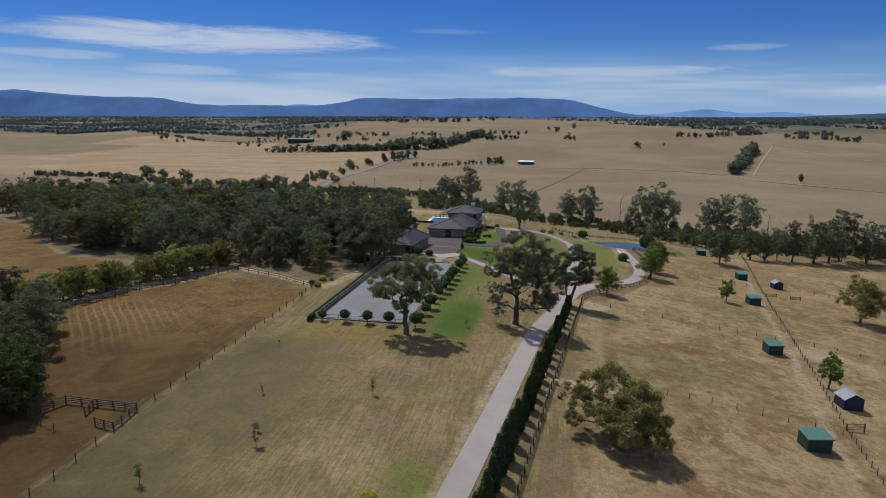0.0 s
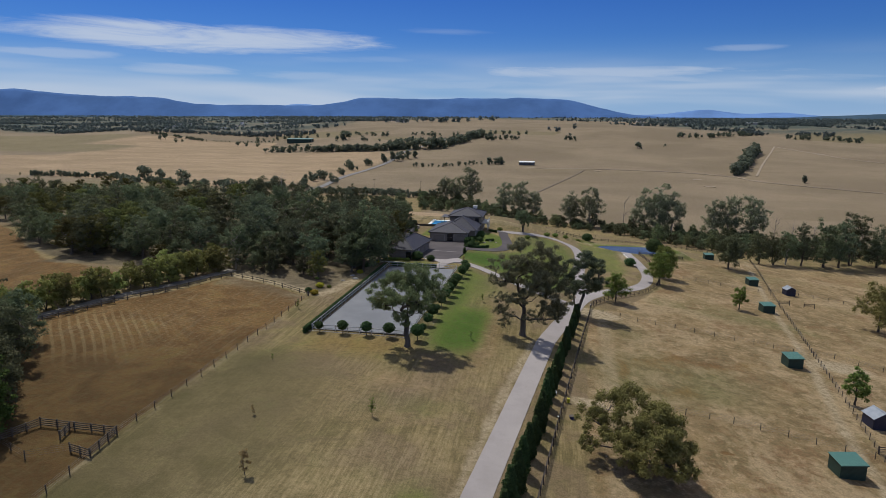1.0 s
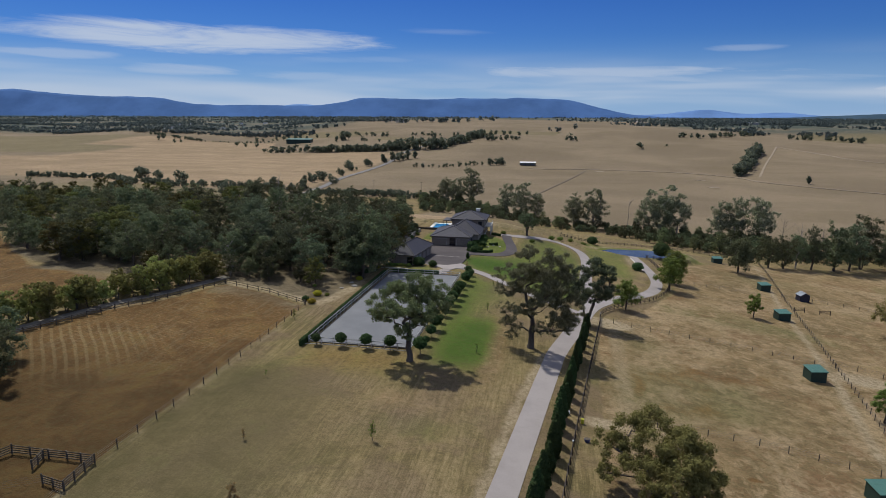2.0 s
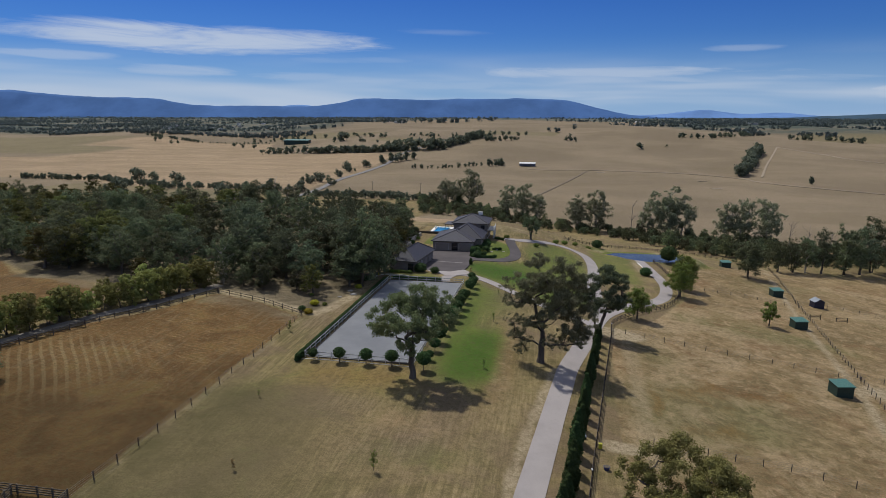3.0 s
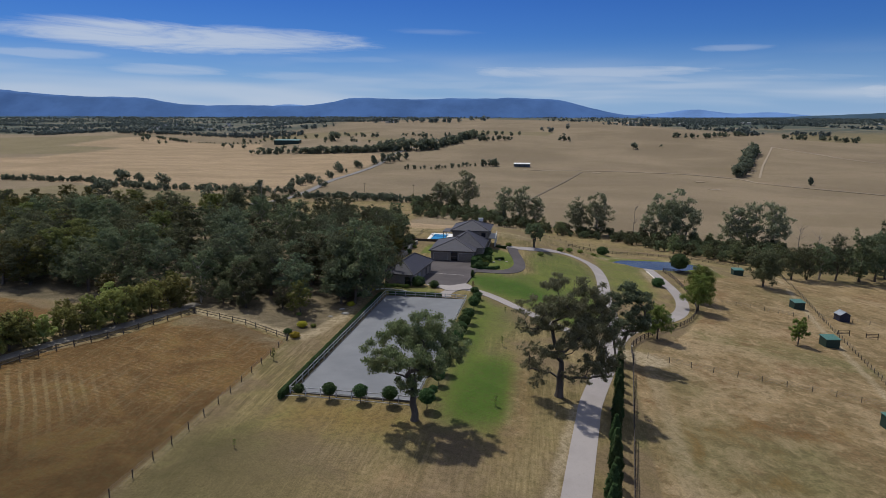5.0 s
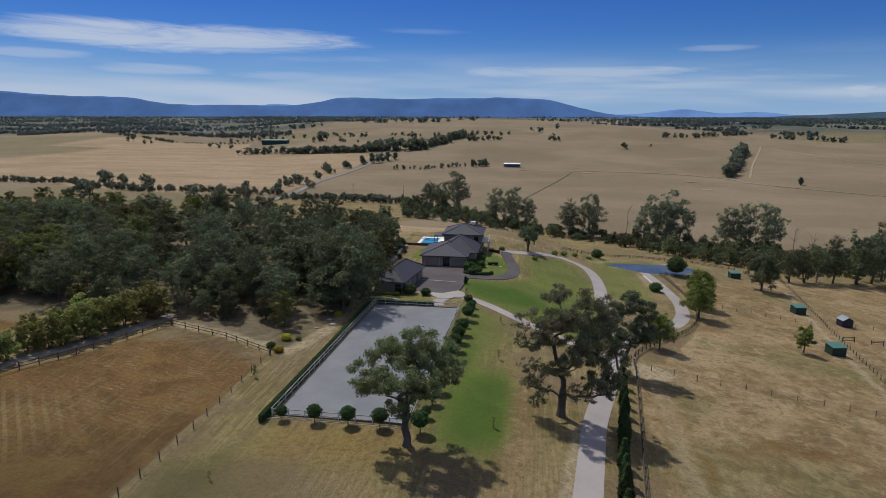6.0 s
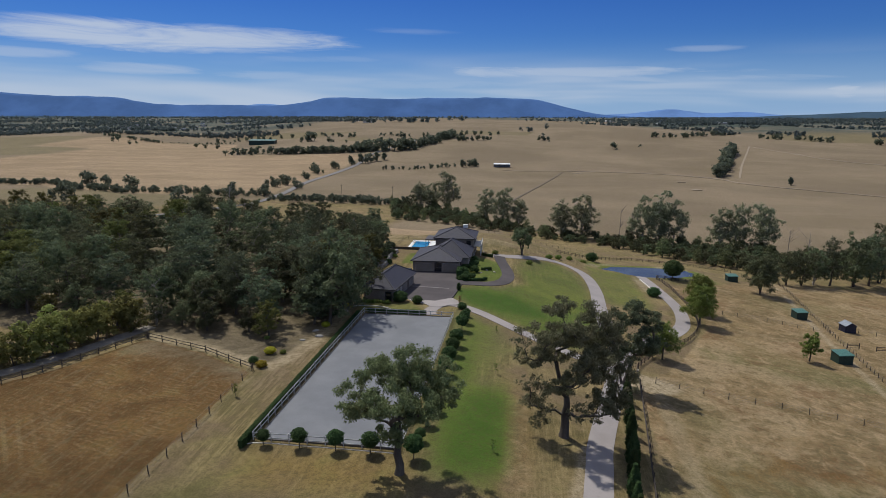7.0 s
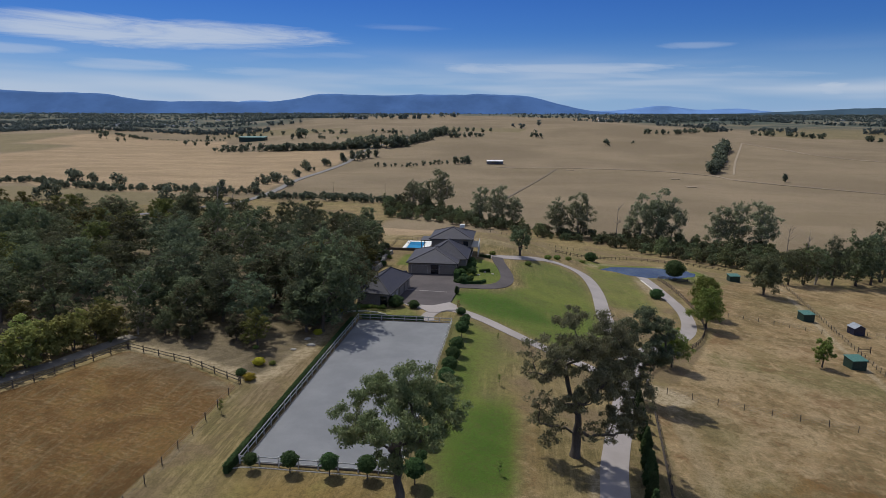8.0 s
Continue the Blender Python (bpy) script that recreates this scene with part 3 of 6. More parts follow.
def build_ground():
    xs = axis((-3900, -700, 22), (-700, -160, 36), (-160, -60, 30), (-60, 130, 158), (130, 230, 32), (230, 700, 32), (700, 3900, 22))
    ys = axis((-1500, -130, 14), (-130, -75, 18), (-75, 150, 185), (150, 330, 60), (330, 1900, 90), (1900, 4700, 36))
    gx, gy = np.meshgrid(xs, ys)
    gz = height(gx, gy)
    gz[-1, :] -= 300
    nx, ny = len(xs), len(ys)
    verts = np.column_stack([gx.ravel(), gy.ravel(), gz.ravel()])
    i, j = np.meshgrid(np.arange(nx - 1), np.arange(ny - 1))
    a = (j * nx + i).ravel()
    faces = np.column_stack([a, a + 1, a + nx + 1, a + nx])
    me = bpy.data.meshes.new("ground")
    me.from_pydata(verts.tolist(), [], faces.tolist())
    me.polygons.foreach_set("use_smooth", np.ones(len(faces), bool))
    x, y = verts[:, 0], verts[:, 1]
    near = step(-2.5, 2.5, inside(WOOD, x, y))
    bearing = x / np.maximum(y + 150, 1)
    layers = {
        "worn": np.maximum.reduce([step(-2, 2, inside(RIGHT_SIDE, x, y)), 0.5 * np.exp(-((x - 24) / 13) ** 2 - ((y + 19) / 8) ** 2), 0.3 * np.exp(-((x - 9) / 12) ** 4 - ((y + 4) / 4.5) ** 2), 0.62 * np.exp(-((x - 36) / 3) ** 2 - ((y - 8) / 22) ** 4)]),
        # 0.40 term paints a passing dimness into the paddock as brown
        "brown": np.maximum(np.maximum(step(-0.5, 0.8, inside(BROWN_FIELD, x, y)), 0.58 * np.exp(-((x - 84) / 10) ** 2 - ((y - 18) / 8) ** 2) + 0.40 * np.exp(-((x - 68) / 14) ** 4 - ((y - 2) / 16) ** 4) + 0.9 * np.exp(-((x - 76.2) / 1.5) ** 2 - ((y + 23.7) / 0.9) ** 2)), 0.75 * step(-3, 3, inside([(-66, -110), (-62, 26), (-92, 34), (-140, 73), (-220, 112), (-420, 112), (-420, -110)], x, y))),
        "far": np.maximum(step(-4, 14, y - np.interp(x, [p[0] for p in CREEK], [p[1] for p in CREEK])) * (1 - near), 0.8 * step(1.2, 0.7, np.hypot((x + 15) / 48, (y - 275) / 120))),
        "dull": step(30, 6, x + 0.25 * (y + 40)) * step(-4, -18, y) * step(-12, -8, x),
        "olive": np.maximum.reduce([step(-8, 8, inside(p, x, y)) for p in OLIVE]),
        "tilled": step(-1, 2, inside(BROWN_FIELD, x, y)) * (0.45 + 0.55 * step(-30, 10, y)),
        "grassy": np.maximum.reduce([np.exp(-((x - 73 - 0.2 * (y - 5)) / 17) ** 4 - ((y - 3) / 11) ** 4), 0.8 * np.exp(-((x - 66) / 5) ** 2 - ((y - 28) / 9) ** 2), 0.8 * np.exp(-((x - 103) / 16) ** 2 - ((y - 60) / 7) ** 2), 0.7 * np.exp(-((x - 125) / 14) ** 2 - ((y - 138) / 12) ** 2)]),
        "rosy": np.maximum.reduce([0.9 * np.exp(-((x - 25 - 0.4 * (y + 22)) / 7) ** 2 - ((y + 22) / 9) ** 2), 0.8 * np.exp(-((x - 13) / 7) ** 2 - ((y + 14) / 4) ** 2), 0.7 * np.exp(-((x - 30) / 6) ** 2 - ((y + 45) / 8) ** 2), 0.85 * np.exp(-((x + 5.5) / 3.5) ** 4 - ((y - 30) / 17) ** 4)]),
        "amber": np.maximum.reduce([0.85 * np.exp(-((x - 11) / 11) ** 4 - ((y + 4.5) / 5.5) ** 2), 0.8 * np.exp(-((x - 35) / 3) ** 2 - ((y - 10) / 16) ** 2)]),
        "pale": np.maximum(np.exp(-((x - 22) / 14) ** 2 - ((y + 56) / 13) ** 2), 0.6 * np.exp(-((x - 37 - 0.12 * (y + 20)) / 3) ** 2 - ((y + 30) / 30) ** 4)),
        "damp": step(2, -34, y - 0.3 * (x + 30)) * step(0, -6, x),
        "mown": np.exp(-((x + 40) / 12) ** 4 - ((y + 14) / 13) ** 4),
        "straw": np.maximum(step(-8, 8, inside(STRAW, x, y)), 0.72 * step(1.15, 0.7, np.hypot((x + 10) / 27, (y - 186) / 34))),
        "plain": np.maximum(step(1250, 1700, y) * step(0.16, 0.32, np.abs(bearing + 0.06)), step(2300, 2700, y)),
        "litter": np.maximum(np.maximum(near, 0.62 * step(-1, 1, inside(BROWN_FIELD, x, y)) * step(6, 28, y + 0.35 * (x + 10))), step(-3, 3, inside([(-5, 52), (-7, 29), (-12, 27.5), (-22, 33), (-35.5, 36.5), (-52, 40), (-62, 32), (-92, 30), (-70, 60), (-30, 60)], x, y))),
        "lawn": np.maximum.reduce([(0.84 - 0.2 * step(92, 125, y)) * step(-3.5, 3.5, inside(LAWN_OVAL, x, y)), (0.60 - 0.24 * step(26, 34, x) + 0.16 * step(28, 50, y)) * step(-5, 5, inside(SIDE_LAWN, x, y)),
                                   0.95 * np.exp(-((x - 29.5) / 6.0) ** 4 - ((y - 13) / 17) ** 4),
                                   0.75 * np.exp(-((x - 34) / 4) ** 2 - ((y + 54) / 7) ** 2),
                                   0.62 * step(9, 4, np.abs(x - 67) / 1.2) * step(95, 105, y) * step(160, 150, y),
                                   0.58 * step(-1, 1, inside([(8, 70), (-2, 69), (-2, 61.5), (14.2, 61.5), (13.5, 66), (10, 71)], x, y)),
                                   0.8 * step(1.75, 1.2, pond_radius(x, y)),
                                   0.85 * step(-1, 1, inside([(19, 93), (27, 94.5), (31, 100), (32, 110), (29, 120), (24, 124), (19, 120)], x, y)),
                                   0.9 * step(-1, 1, inside([(-0.5, 111), (4.4, 111), (4.4, 126), (0, 126)], x, y)),
                                   0.27 * step(-8, 4, inside([(-6, -12), (21, -12), (21, -2), (-4, -1)], x, y))]),
        "lush": np.maximum.reduce([0.85 * np.exp(-((x - 30.5) / 4.6) ** 4 - ((y - 11) / 14) ** 4), 1.0 * np.exp(-((x - 28 - 0.75 * (80 - y)) / 11) ** 4 - ((y - 78) / 9) ** 4),
                                   0.55 * np.exp(-((x - 26) / 2.5) ** 2 - ((y - 30) / 25) ** 4)]),
        "bare": np.maximum.reduce([0.35 * step(1.2, 0.2, along([(-9.2, -68), (-10.2, -25), (-9.6, -4), (-9.6, 22)], x, y)),
                                   0.62 * step(2.0, 0.4, along([(97, -30), (99, -10), (107, 30), (118, 96), (138, 195)], x, y)),
                                   0.40 * step(3.0, 0.8, along([(58, -60), (60, -10), (62, 40)], x, y)),
                                   0.62 * step(1.6, 0.4, along([(37, -60), (42.2, -14), (46, 10)], x, y)),
                                   0.85 * step(5.5, 3, np.hypot((x - 60) / 1.6, (y - 40) / 1.0)), 0.8 * step(3.2, 1.6, np.hypot((x - 55.5) / 1.6, (y + 15.4) / 0.8)),
                                   0.6 * step(3, 1, along([(-35, 35), (-22, 32), (-8, 27), (-4, 42), (-4, 66)], x, y)),
                                   0.55 * step(1.8, 0.4, np.abs(pond_radius(x, y) - 1.22) * 9),
                                   0.45 * step(3, 1, along([(77, 128), (76.5, 150)], x, y)),
                                   0.75 * step(6.5, 2.5, np.hypot((x - 113.5) / 1.5, y - 29.5)), 0.55 * step(9, 3, np.hypot(x + 80, y - 140)), 0.8 * step(6, 2, np.hypot(x + 44, y - 75)), 0.6 * step(7, 3, np.hypot(x + 69, y - 56)),
                                   0.4 * step(8, 4, along([(-8, 150), (30, 152)], x, y))]),
    }
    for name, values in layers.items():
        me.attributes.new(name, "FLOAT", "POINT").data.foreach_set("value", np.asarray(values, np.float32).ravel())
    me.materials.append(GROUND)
    return tagged(new("ground", me), "dry summer paddocks and lawns rolling to the hills", "ground", kind="structure")


# ---- mesh helpers ----
def mesh_of(name, bm, mat, smooth=False):
    me = bpy.data.meshes.new(name)
    bm.normal_update()
    bm.to_mesh(me)
    bm.free()
    if smooth:
        me.polygons.foreach_set("use_smooth", np.ones(len(me.polygons), bool))
    me.materials.append(mat)
    return me


def part(name, bm, mat, parent, label="", smooth=False):
    me = bm if isinstance(bm, bpy.types.Mesh) else mesh_of(name, bm, mat, smooth)
    ob = new(name, me)
    ob.parent = parent
    return tagged(ob, label)


def shared(name, me, parent, m):
    ob = new(name, me)
    ob.parent = parent
    ob.matrix_basis = m
    return ob


def thing(name, m, label, category, group="", kind=""):
    ob = new(name)
    ob.empty_display_size = 0.2
    ob.matrix_basis = m
    return tagged(ob, label, category, group, kind)


def box(size, centre=(0, 0, 0), bevel=0.0, bm=None, turn=None):
    bm = bm or bmesh.new()
    m = Matrix.Translation(centre) @ (turn or Matrix()) @ Matrix.Diagonal((*size, 1))
    r = bmesh.ops.create_cube(bm, size=1.0, matrix=m)
    if bevel:
        edges = list({e for v in r["verts"] for e in v.link_edges})
        bmesh.ops.bevel(bm, geom=edges, offset=bevel, segments=1, affect="EDGES")
    return bm


def prism(points, z0, z1, bm=None):
    """An upright solid over a plan outline."""
    bm = bm or bmesh.new()
    lo = [bm.verts.new((x, y, z0)) for x, y in points]
    hi = [bm.verts.new((x, y, z1)) for x, y in points]
    bm.faces.new(lo[::-1])
    bm.faces.new(hi)
    n = len(points)
    for i in range(n):
        bm.faces.new((lo[i], lo[(i + 1) % n], hi[(i + 1) % n], hi[i]))
    bmesh.ops.recalc_face_normals(bm, faces=bm.faces)
    return bm


def ribbon(name, line, width, mat, label, category, lift=0.07, across=5, side=0.0):
    """A paved strip that lies on the terrain, with its own thickness."""
    pts = smooth_line(line, 1.0)
    bm = bmesh.new()
    rows = []
    for i, (x, y) in enumerate(pts):
        a, b = pts[max(0, i - 1)], pts[min(len(pts) - 1, i + 1)]
        d = Vector((b[0] - a[0], b[1] - a[1], 0)).normalized()
        n = Vector((d.y, -d.x, 0))
        w = width(i / (len(pts) - 1)) if callable(width) else width
        row = []
        for k in range(across):
            q = Vector((x, y, 0)) + n * (side + w * (k / (across - 1) - 0.5))
            row.append(bm.verts.new(at(q.x, q.y, lift)))
        e0, e1 = row[0].co.copy(), row[-1].co.copy()
        e0.z, e1.z = e0.z - 0.3, e1.z - 0.3
        rows.append([bm.verts.new(e0), *row, bm.verts.new(e1)])
    for p, q in zip(rows, rows[1:]):
        for k in range(len(p) - 1):
            bm.faces.new((p[k], p[k + 1], q[k + 1], q[k]))
    bmesh.ops.recalc_face_normals(bm, faces=bm.faces)
    return tagged(new(name, mesh_of(name, bm, mat)), label, category, kind="structure")


def slab(name, outline, mat, label, category, lift=0.06, thick=0.35):
    """A paved area on level ground."""
    z = max(float(height(x, y)) for x, y in outline) + lift
    bm = prism(outline, z - thick, z)
    return tagged(new(name, mesh_of(name, bm, mat)), label, category, kind="structure")


def tube_into(verts, faces, pts, radii, sides=6):
    base = len(verts)
    pts = [Vector(p) for p in pts]
    for i, (p, r) in enumerate(zip(pts, radii)):
        d = (pts[min(i + 1, len(pts) - 1)] - pts[max(i - 1, 0)]).normalized()
        u = d.cross(Vector((0.31, 0.95, 0.07))).normalized()
        v = d.cross(u)
        for k in range(sides):
            a = 2 * math.pi * k / sides
            verts.append(tuple(p + r * (math.cos(a) * u + math.sin(a) * v)))
    for i in range(len(pts) - 1):
        for k in range(sides):
            a, b = base + i * sides + k, base + i * sides + (k + 1) % sides
            faces.append((a, b, b + sides, a + sides))
    faces.append(tuple(base + (len(pts) - 1) * sides + k for k in range(sides)))


def raw_mesh(name, verts, faces, mat, smooth=True):
    me = bpy.data.meshes.new(name)
    me.from_pydata(verts, [], faces)
    if smooth:
        me.polygons.foreach_set("use_smooth", np.ones(len(me.polygons), bool))
    me.materials.append(mat)
    return me


def leaves(rng, centres, radii, count, size, squash=0.75, shell=0.55, hang=0.0):
    """Small pointed leaf sprays scattered through clumps; returns vertices and faces."""
    centres, radii = np.asarray(centres, float), np.asarray(radii, float)
    weight = radii ** 2
    pick = rng.choice(len(centres), count, p=weight / weight.sum())
    d = rng.normal(size=(count, 3))
    d /= np.linalg.norm(d, axis=1)[:, None]
    rad = shell + (1 - shell) * rng.rand(count) ** 0.7
    rad *= np.where(rng.rand(count) < 0.25, rng.rand(count), 1.0)
    lump = 1 + 0.25 * np.sin(7 * d[:, 0] + pick) * np.cos(6 * d[:, 1] + 2 * pick)
    off = d * (rad * radii[pick] * lump)[:, None]
    off[:, 2] *= squash
    p = centres[pick] + off
    n = d + rng.normal(scale=0.38, size=(count, 3)) + np.array([0, 0, 0.3])
    n /= np.linalg.norm(n, axis=1)[:, None]
    u = np.cross(n, rng.normal(size=(count, 3)))
    u[:, 2] -= hang
    u /= np.linalg.norm(u, axis=1)[:, None] + 1e-9
    v = np.cross(n, u)
    s = size * (0.55 + 0.9 * rng.rand(count))[:, None]
    tip, b, e = p + u * s * 0.95, p - u * s * 0.85 + v * s * 0.5, p - u * s * 0.85 - v * s * 0.5
    verts = np.stack([tip, b, e], 1).reshape(-1, 3)
    return verts, np.arange(3 * count).reshape(-1, 3)


def leaf_mesh(name, verts, faces, mat):
    me = bpy.data.meshes.new(name)
    me.from_pydata(verts.tolist(), [], faces.tolist())
    me.materials.append(mat)
    return me


TREES = {}


def pad_tree(key, seed, forks, pads, girth, count, leaf, bark, foliage, clump=0.36, squash=0.72, hang=0.0, sparse=(), clumps=16, twigs=16):
    """A tree whose limbs branch from each fork out to pads of foliage; every pad breaks up into leaf clumps on twigs.

    forks: where the trunk or each stem ends; pads: (x, y, z, radius); sparse: pads with few leaves."""
    rng = np.random.RandomState(seed)
    nodes, parent, chains = [], [], []

    def grow(start, goal, steps, wobble, bow):
        chain = [start]
        a, b = nodes[start], Vector(goal)
        for i in range(1, steps + 1):
            t = i / steps
            q = a.lerp(b, t) + Vector((0, 0, bow * (b - a).length * 4 * t * (1 - t)))
            if i < steps:
                q += Vector(rng.normal(size=3) * wobble * (b - a).length)
            nodes.append(q)
            parent.append(chain[-1])
            chain.append(len(nodes) - 1)
        chains.append(chain)
        return chain

    for f in forks:
        f = Vector(f)
        nodes.append(Vector((f.x * 0.12, f.y * 0.12, -0.4)))
        parent.append(-1)
        grow(len(nodes) - 1, f, 5, 0.012, 0.0)
    wood = list(range(len(nodes)))
    trunk_nodes = set(wood)
    centres, radii, weights, tips = [], [], [], []
    order = sorted(range(len(pads)), key=lambda i: min((Vector(pads[i][:3]) - Vector(f)).length for f in forks))
    for i in order:
        x, y, z, r = pads[i]
        goal = Vector((x, y, z - 0.25 * r))
        lowest = min(Vector(f).z for f in forks) * 0.6
        best = min((j for j in wood if nodes[j].z > lowest or nodes[j].z > 0.5 * z), default=wood[-1],
                   key=lambda j: (nodes[j] - goal).length + 0.9 * max(0.0, nodes[j].z + 0.25 * math.hypot(nodes[j].x - x, nodes[j].y - y) - goal.z) + (0.0 if j in trunk_nodes else 0.3 * r))
        chain = grow(best, goal, 5, 0.045, 0.04)
        wood += chain[1:]
        for k in range(clumps):
            d = rng.normal(size=3)
            d /= np.linalg.norm(d)
            q = rng.uniform(0.25, 1.0) ** 0.6
            c = np.array([x + d[0] * q * r, y + d[1] * q * r, z + d[2] * q * r * squash])
            cr = r * clump * rng.uniform(0.6, 1.25)
            if k < twigs:
                tips.append(grow(chain[2 + rng.randint(len(chain) - 2)], c, 3, 0.07, 0.02)[-1])
            centres.append(c)
            radii.append(cr)
            weights.append(cr * cr * (0.35 if i in sparse else 1.0))
    load = np.zeros(len(nodes))
    load[tips] = 1.0
    for j in range(len(nodes) - 1, -1, -1):
        if parent[j] >= 0:
            load[parent[j]] += load[j]
    most = load.max()
    verts, faces = [], []
    for n, chain in enumerate(chains):
        rad = [max(0.012 * girth ** 0.5, girth * float(max(load[j], 0.2) / most) ** 0.62) for j in chain]
        if len(chain) > 1 and chain[0] in trunk_nodes and n >= len(forks):
            rad[0] = rad[1]
        if n < len(forks):
            rad[0] *= 1.5
            rad[1] *= 1.08
        elif len(chain) <= 4:
            rad[0], rad[-1] = rad[1], rad[-1] * 0.5
        tube_into(verts, faces, [nodes[j] for j in chain], rad, 8 if n < len(forks) else 5 if len(chain) > 4 else 3)
    share = np.array(weights) / sum(weights)
    lv, lf = [], []
    base = 0
    split = rng.multinomial(count, share)
    for c, r, m in zip(centres, radii, split):
        if m:
            v, f = leaves(rng, [c], [r], int(m), leaf, squash, 0.2, hang)
            lv.append(v)
            lf.append(f + base)
            base += len(v)
    TREES[key] = (raw_mesh("trunk", verts, faces, bark), leaf_mesh("crown", np.concatenate(lv), np.concatenate(lf), foliage))


def tree_meshes(key, seed, tall, wide, crown_low, count, leaf, bark, foliage, pads=9, stems=1, girth=0.0, clump=0.46, hang=0.0, squash=0.8, spread=1.0):
    """A tree of random habit: pads of foliage heaped into a domed, lobed crown."""
    rng = np.random.RandomState(seed)
    low = crown_low * tall
    out = []
    for i in range(pads):
        q = 1 - (i + 0.3) / pads
        r = wide * rng.uniform(0.40, 0.58) * (0.85 if q > 0.8 else 1.0)
        z = min(low + 0.6 * r + q * (tall - low - 1.3 * r) * rng.uniform(0.9, 1.04), tall - 0.75 * r)
        reach = (wide - 0.8 * r) * math.sqrt(max(0.05, 1 - 0.85 * q * q)) * rng.uniform(0.6, 1.05) * spread
        a = 2.4 * i + rng.uniform(-0.5, 0.5)
        out.append((reach * math.cos(a), reach * math.sin(a), z, r))
    forks = []
    for k in range(stems):
        a = 2 * math.pi * k / stems + seed
        w = 0.0 if stems == 1 else 0.14 * wide
        forks.append((w * math.cos(a) + rng.normal() * 0.02 * tall, w * math.sin(a) + rng.normal() * 0.02 * tall, low + 0.3 * (tall - low)))
    pad_tree(key, seed + 1, forks, out, girth or (0.018 * tall + 0.03) / stems ** 0.4, count, leaf, bark, foliage, clump, squash, hang, (), 11, 2)


def plant_tree(key, x, y, label, turn=0.0, size=1.0, name="gum_tree", category="tree", group="", stretch=1.0):
    t = thing(name, Matrix.Translation(at(x, y)) @ pose(0, 0, 0, 0, 0, turn) @ Matrix.Diagonal((size * stretch, size * stretch, size, 1)), label, category, group)
    trunk, crown = TREES[key]
    part("trunk", trunk, None, t)
    part("crown", crown, None, t)
    return t


def shrub_mesh(key, seed, tall, wide, count, leaf, foliage, stem=0.0, bark=None, cone=0.0):
    """A dense plant: leaf shell round a closed core, on a stem where it has one."""
    rng = np.random.RandomState(seed)
    d = rng.normal(size=(count, 3))
    d /= np.linalg.norm(d, axis=1)[:, None]
    mid, half = stem + (tall - stem) / 2, (tall - stem) / 2
    z = d[:, 2]
    taper = 1 - cone * np.clip((z + 1) / 2, 0, 1) ** 1.2
    body = np.where(cone > 0, np.sqrt(np.clip(1 - np.clip(np.abs(z) - 0.2, 0, 1) ** 2, 0.05, 1)), np.sqrt(1 - np.clip(z, -1, 1) ** 2))
    ang = np.arctan2(d[:, 1], d[:, 0])
    lump = 1 + 0.10 * np.sin(3 * ang + 5 * z + seed) + 0.08 * np.sin(7 * ang - 9 * z)
    rad = body * taper * wide * lump * rng.uniform(0.78, 1.14, count)
    p = np.column_stack([rad * np.cos(ang), rad * np.sin(ang), mid + z * half])
    n = np.column_stack([np.cos(ang) * body, np.sin(ang) * body, z + 0.3]) + rng.normal(scale=0.5, size=(count, 3))
    n /= np.linalg.norm(n, axis=1)[:, None]
    u = np.cross(n, rng.normal(size=(count, 3)))
    u /= np.linalg.norm(u, axis=1)[:, None]
    v = np.cross(n, u)
    s = leaf * (0.6 + 0.8 * rng.rand(count))[:, None]
    verts = np.stack([p + u * s, p - u * s * 0.9 + v * s * 0.62, p - u * s * 0.9 - v * s * 0.62], 1).reshape(-1, 3)
    faces = np.arange(3 * count).reshape(-1, 3)
    # closed core that stops the light inside
    rings, seg = 7, 10
    core, cf = [], []
    for i in range(rings + 1):
        zz = -1 + 2 * i / rings
        if cone > 0:
            b = math.sqrt(max(0.02, 1 - max(0, abs(zz) - 0.2) ** 2)) * (1 - cone * ((zz + 1) / 2) ** 1.2)
        else:
            b = math.sqrt(max(0.02, 1 - zz * zz))
        for j in range(seg):
            a = 2 * math.pi * j / seg
            core.append((0.8 * wide * b * math.cos(a), 0.8 * wide * b * math.sin(a), mid + 0.86 * zz * half))
    for i in range(rings):
        for j in range(seg):
            a, b = i * seg + j, i * seg + (j + 1) % seg
            cf += [(a, b, b + seg), (a, b + seg, a + seg)]
    cf = np.array(cf) + len(verts)
    crown = leaf_mesh("crown", np.concatenate([verts, np.array(core)]), np.concatenate([faces, cf]), foliage)
    sv, sf = [], []
    tube_into(sv, sf, [(0, 0, -0.3), (0.02, 0, mid * 0.5), (0, 0.02, mid)], [0.07 + 0.01 * tall, 0.055, 0.04], 6)
    TREES[key] = (raw_mesh("trunk", sv, sf, bark or BARK), crown)


# ---- large structure ----
ground = build_ground()


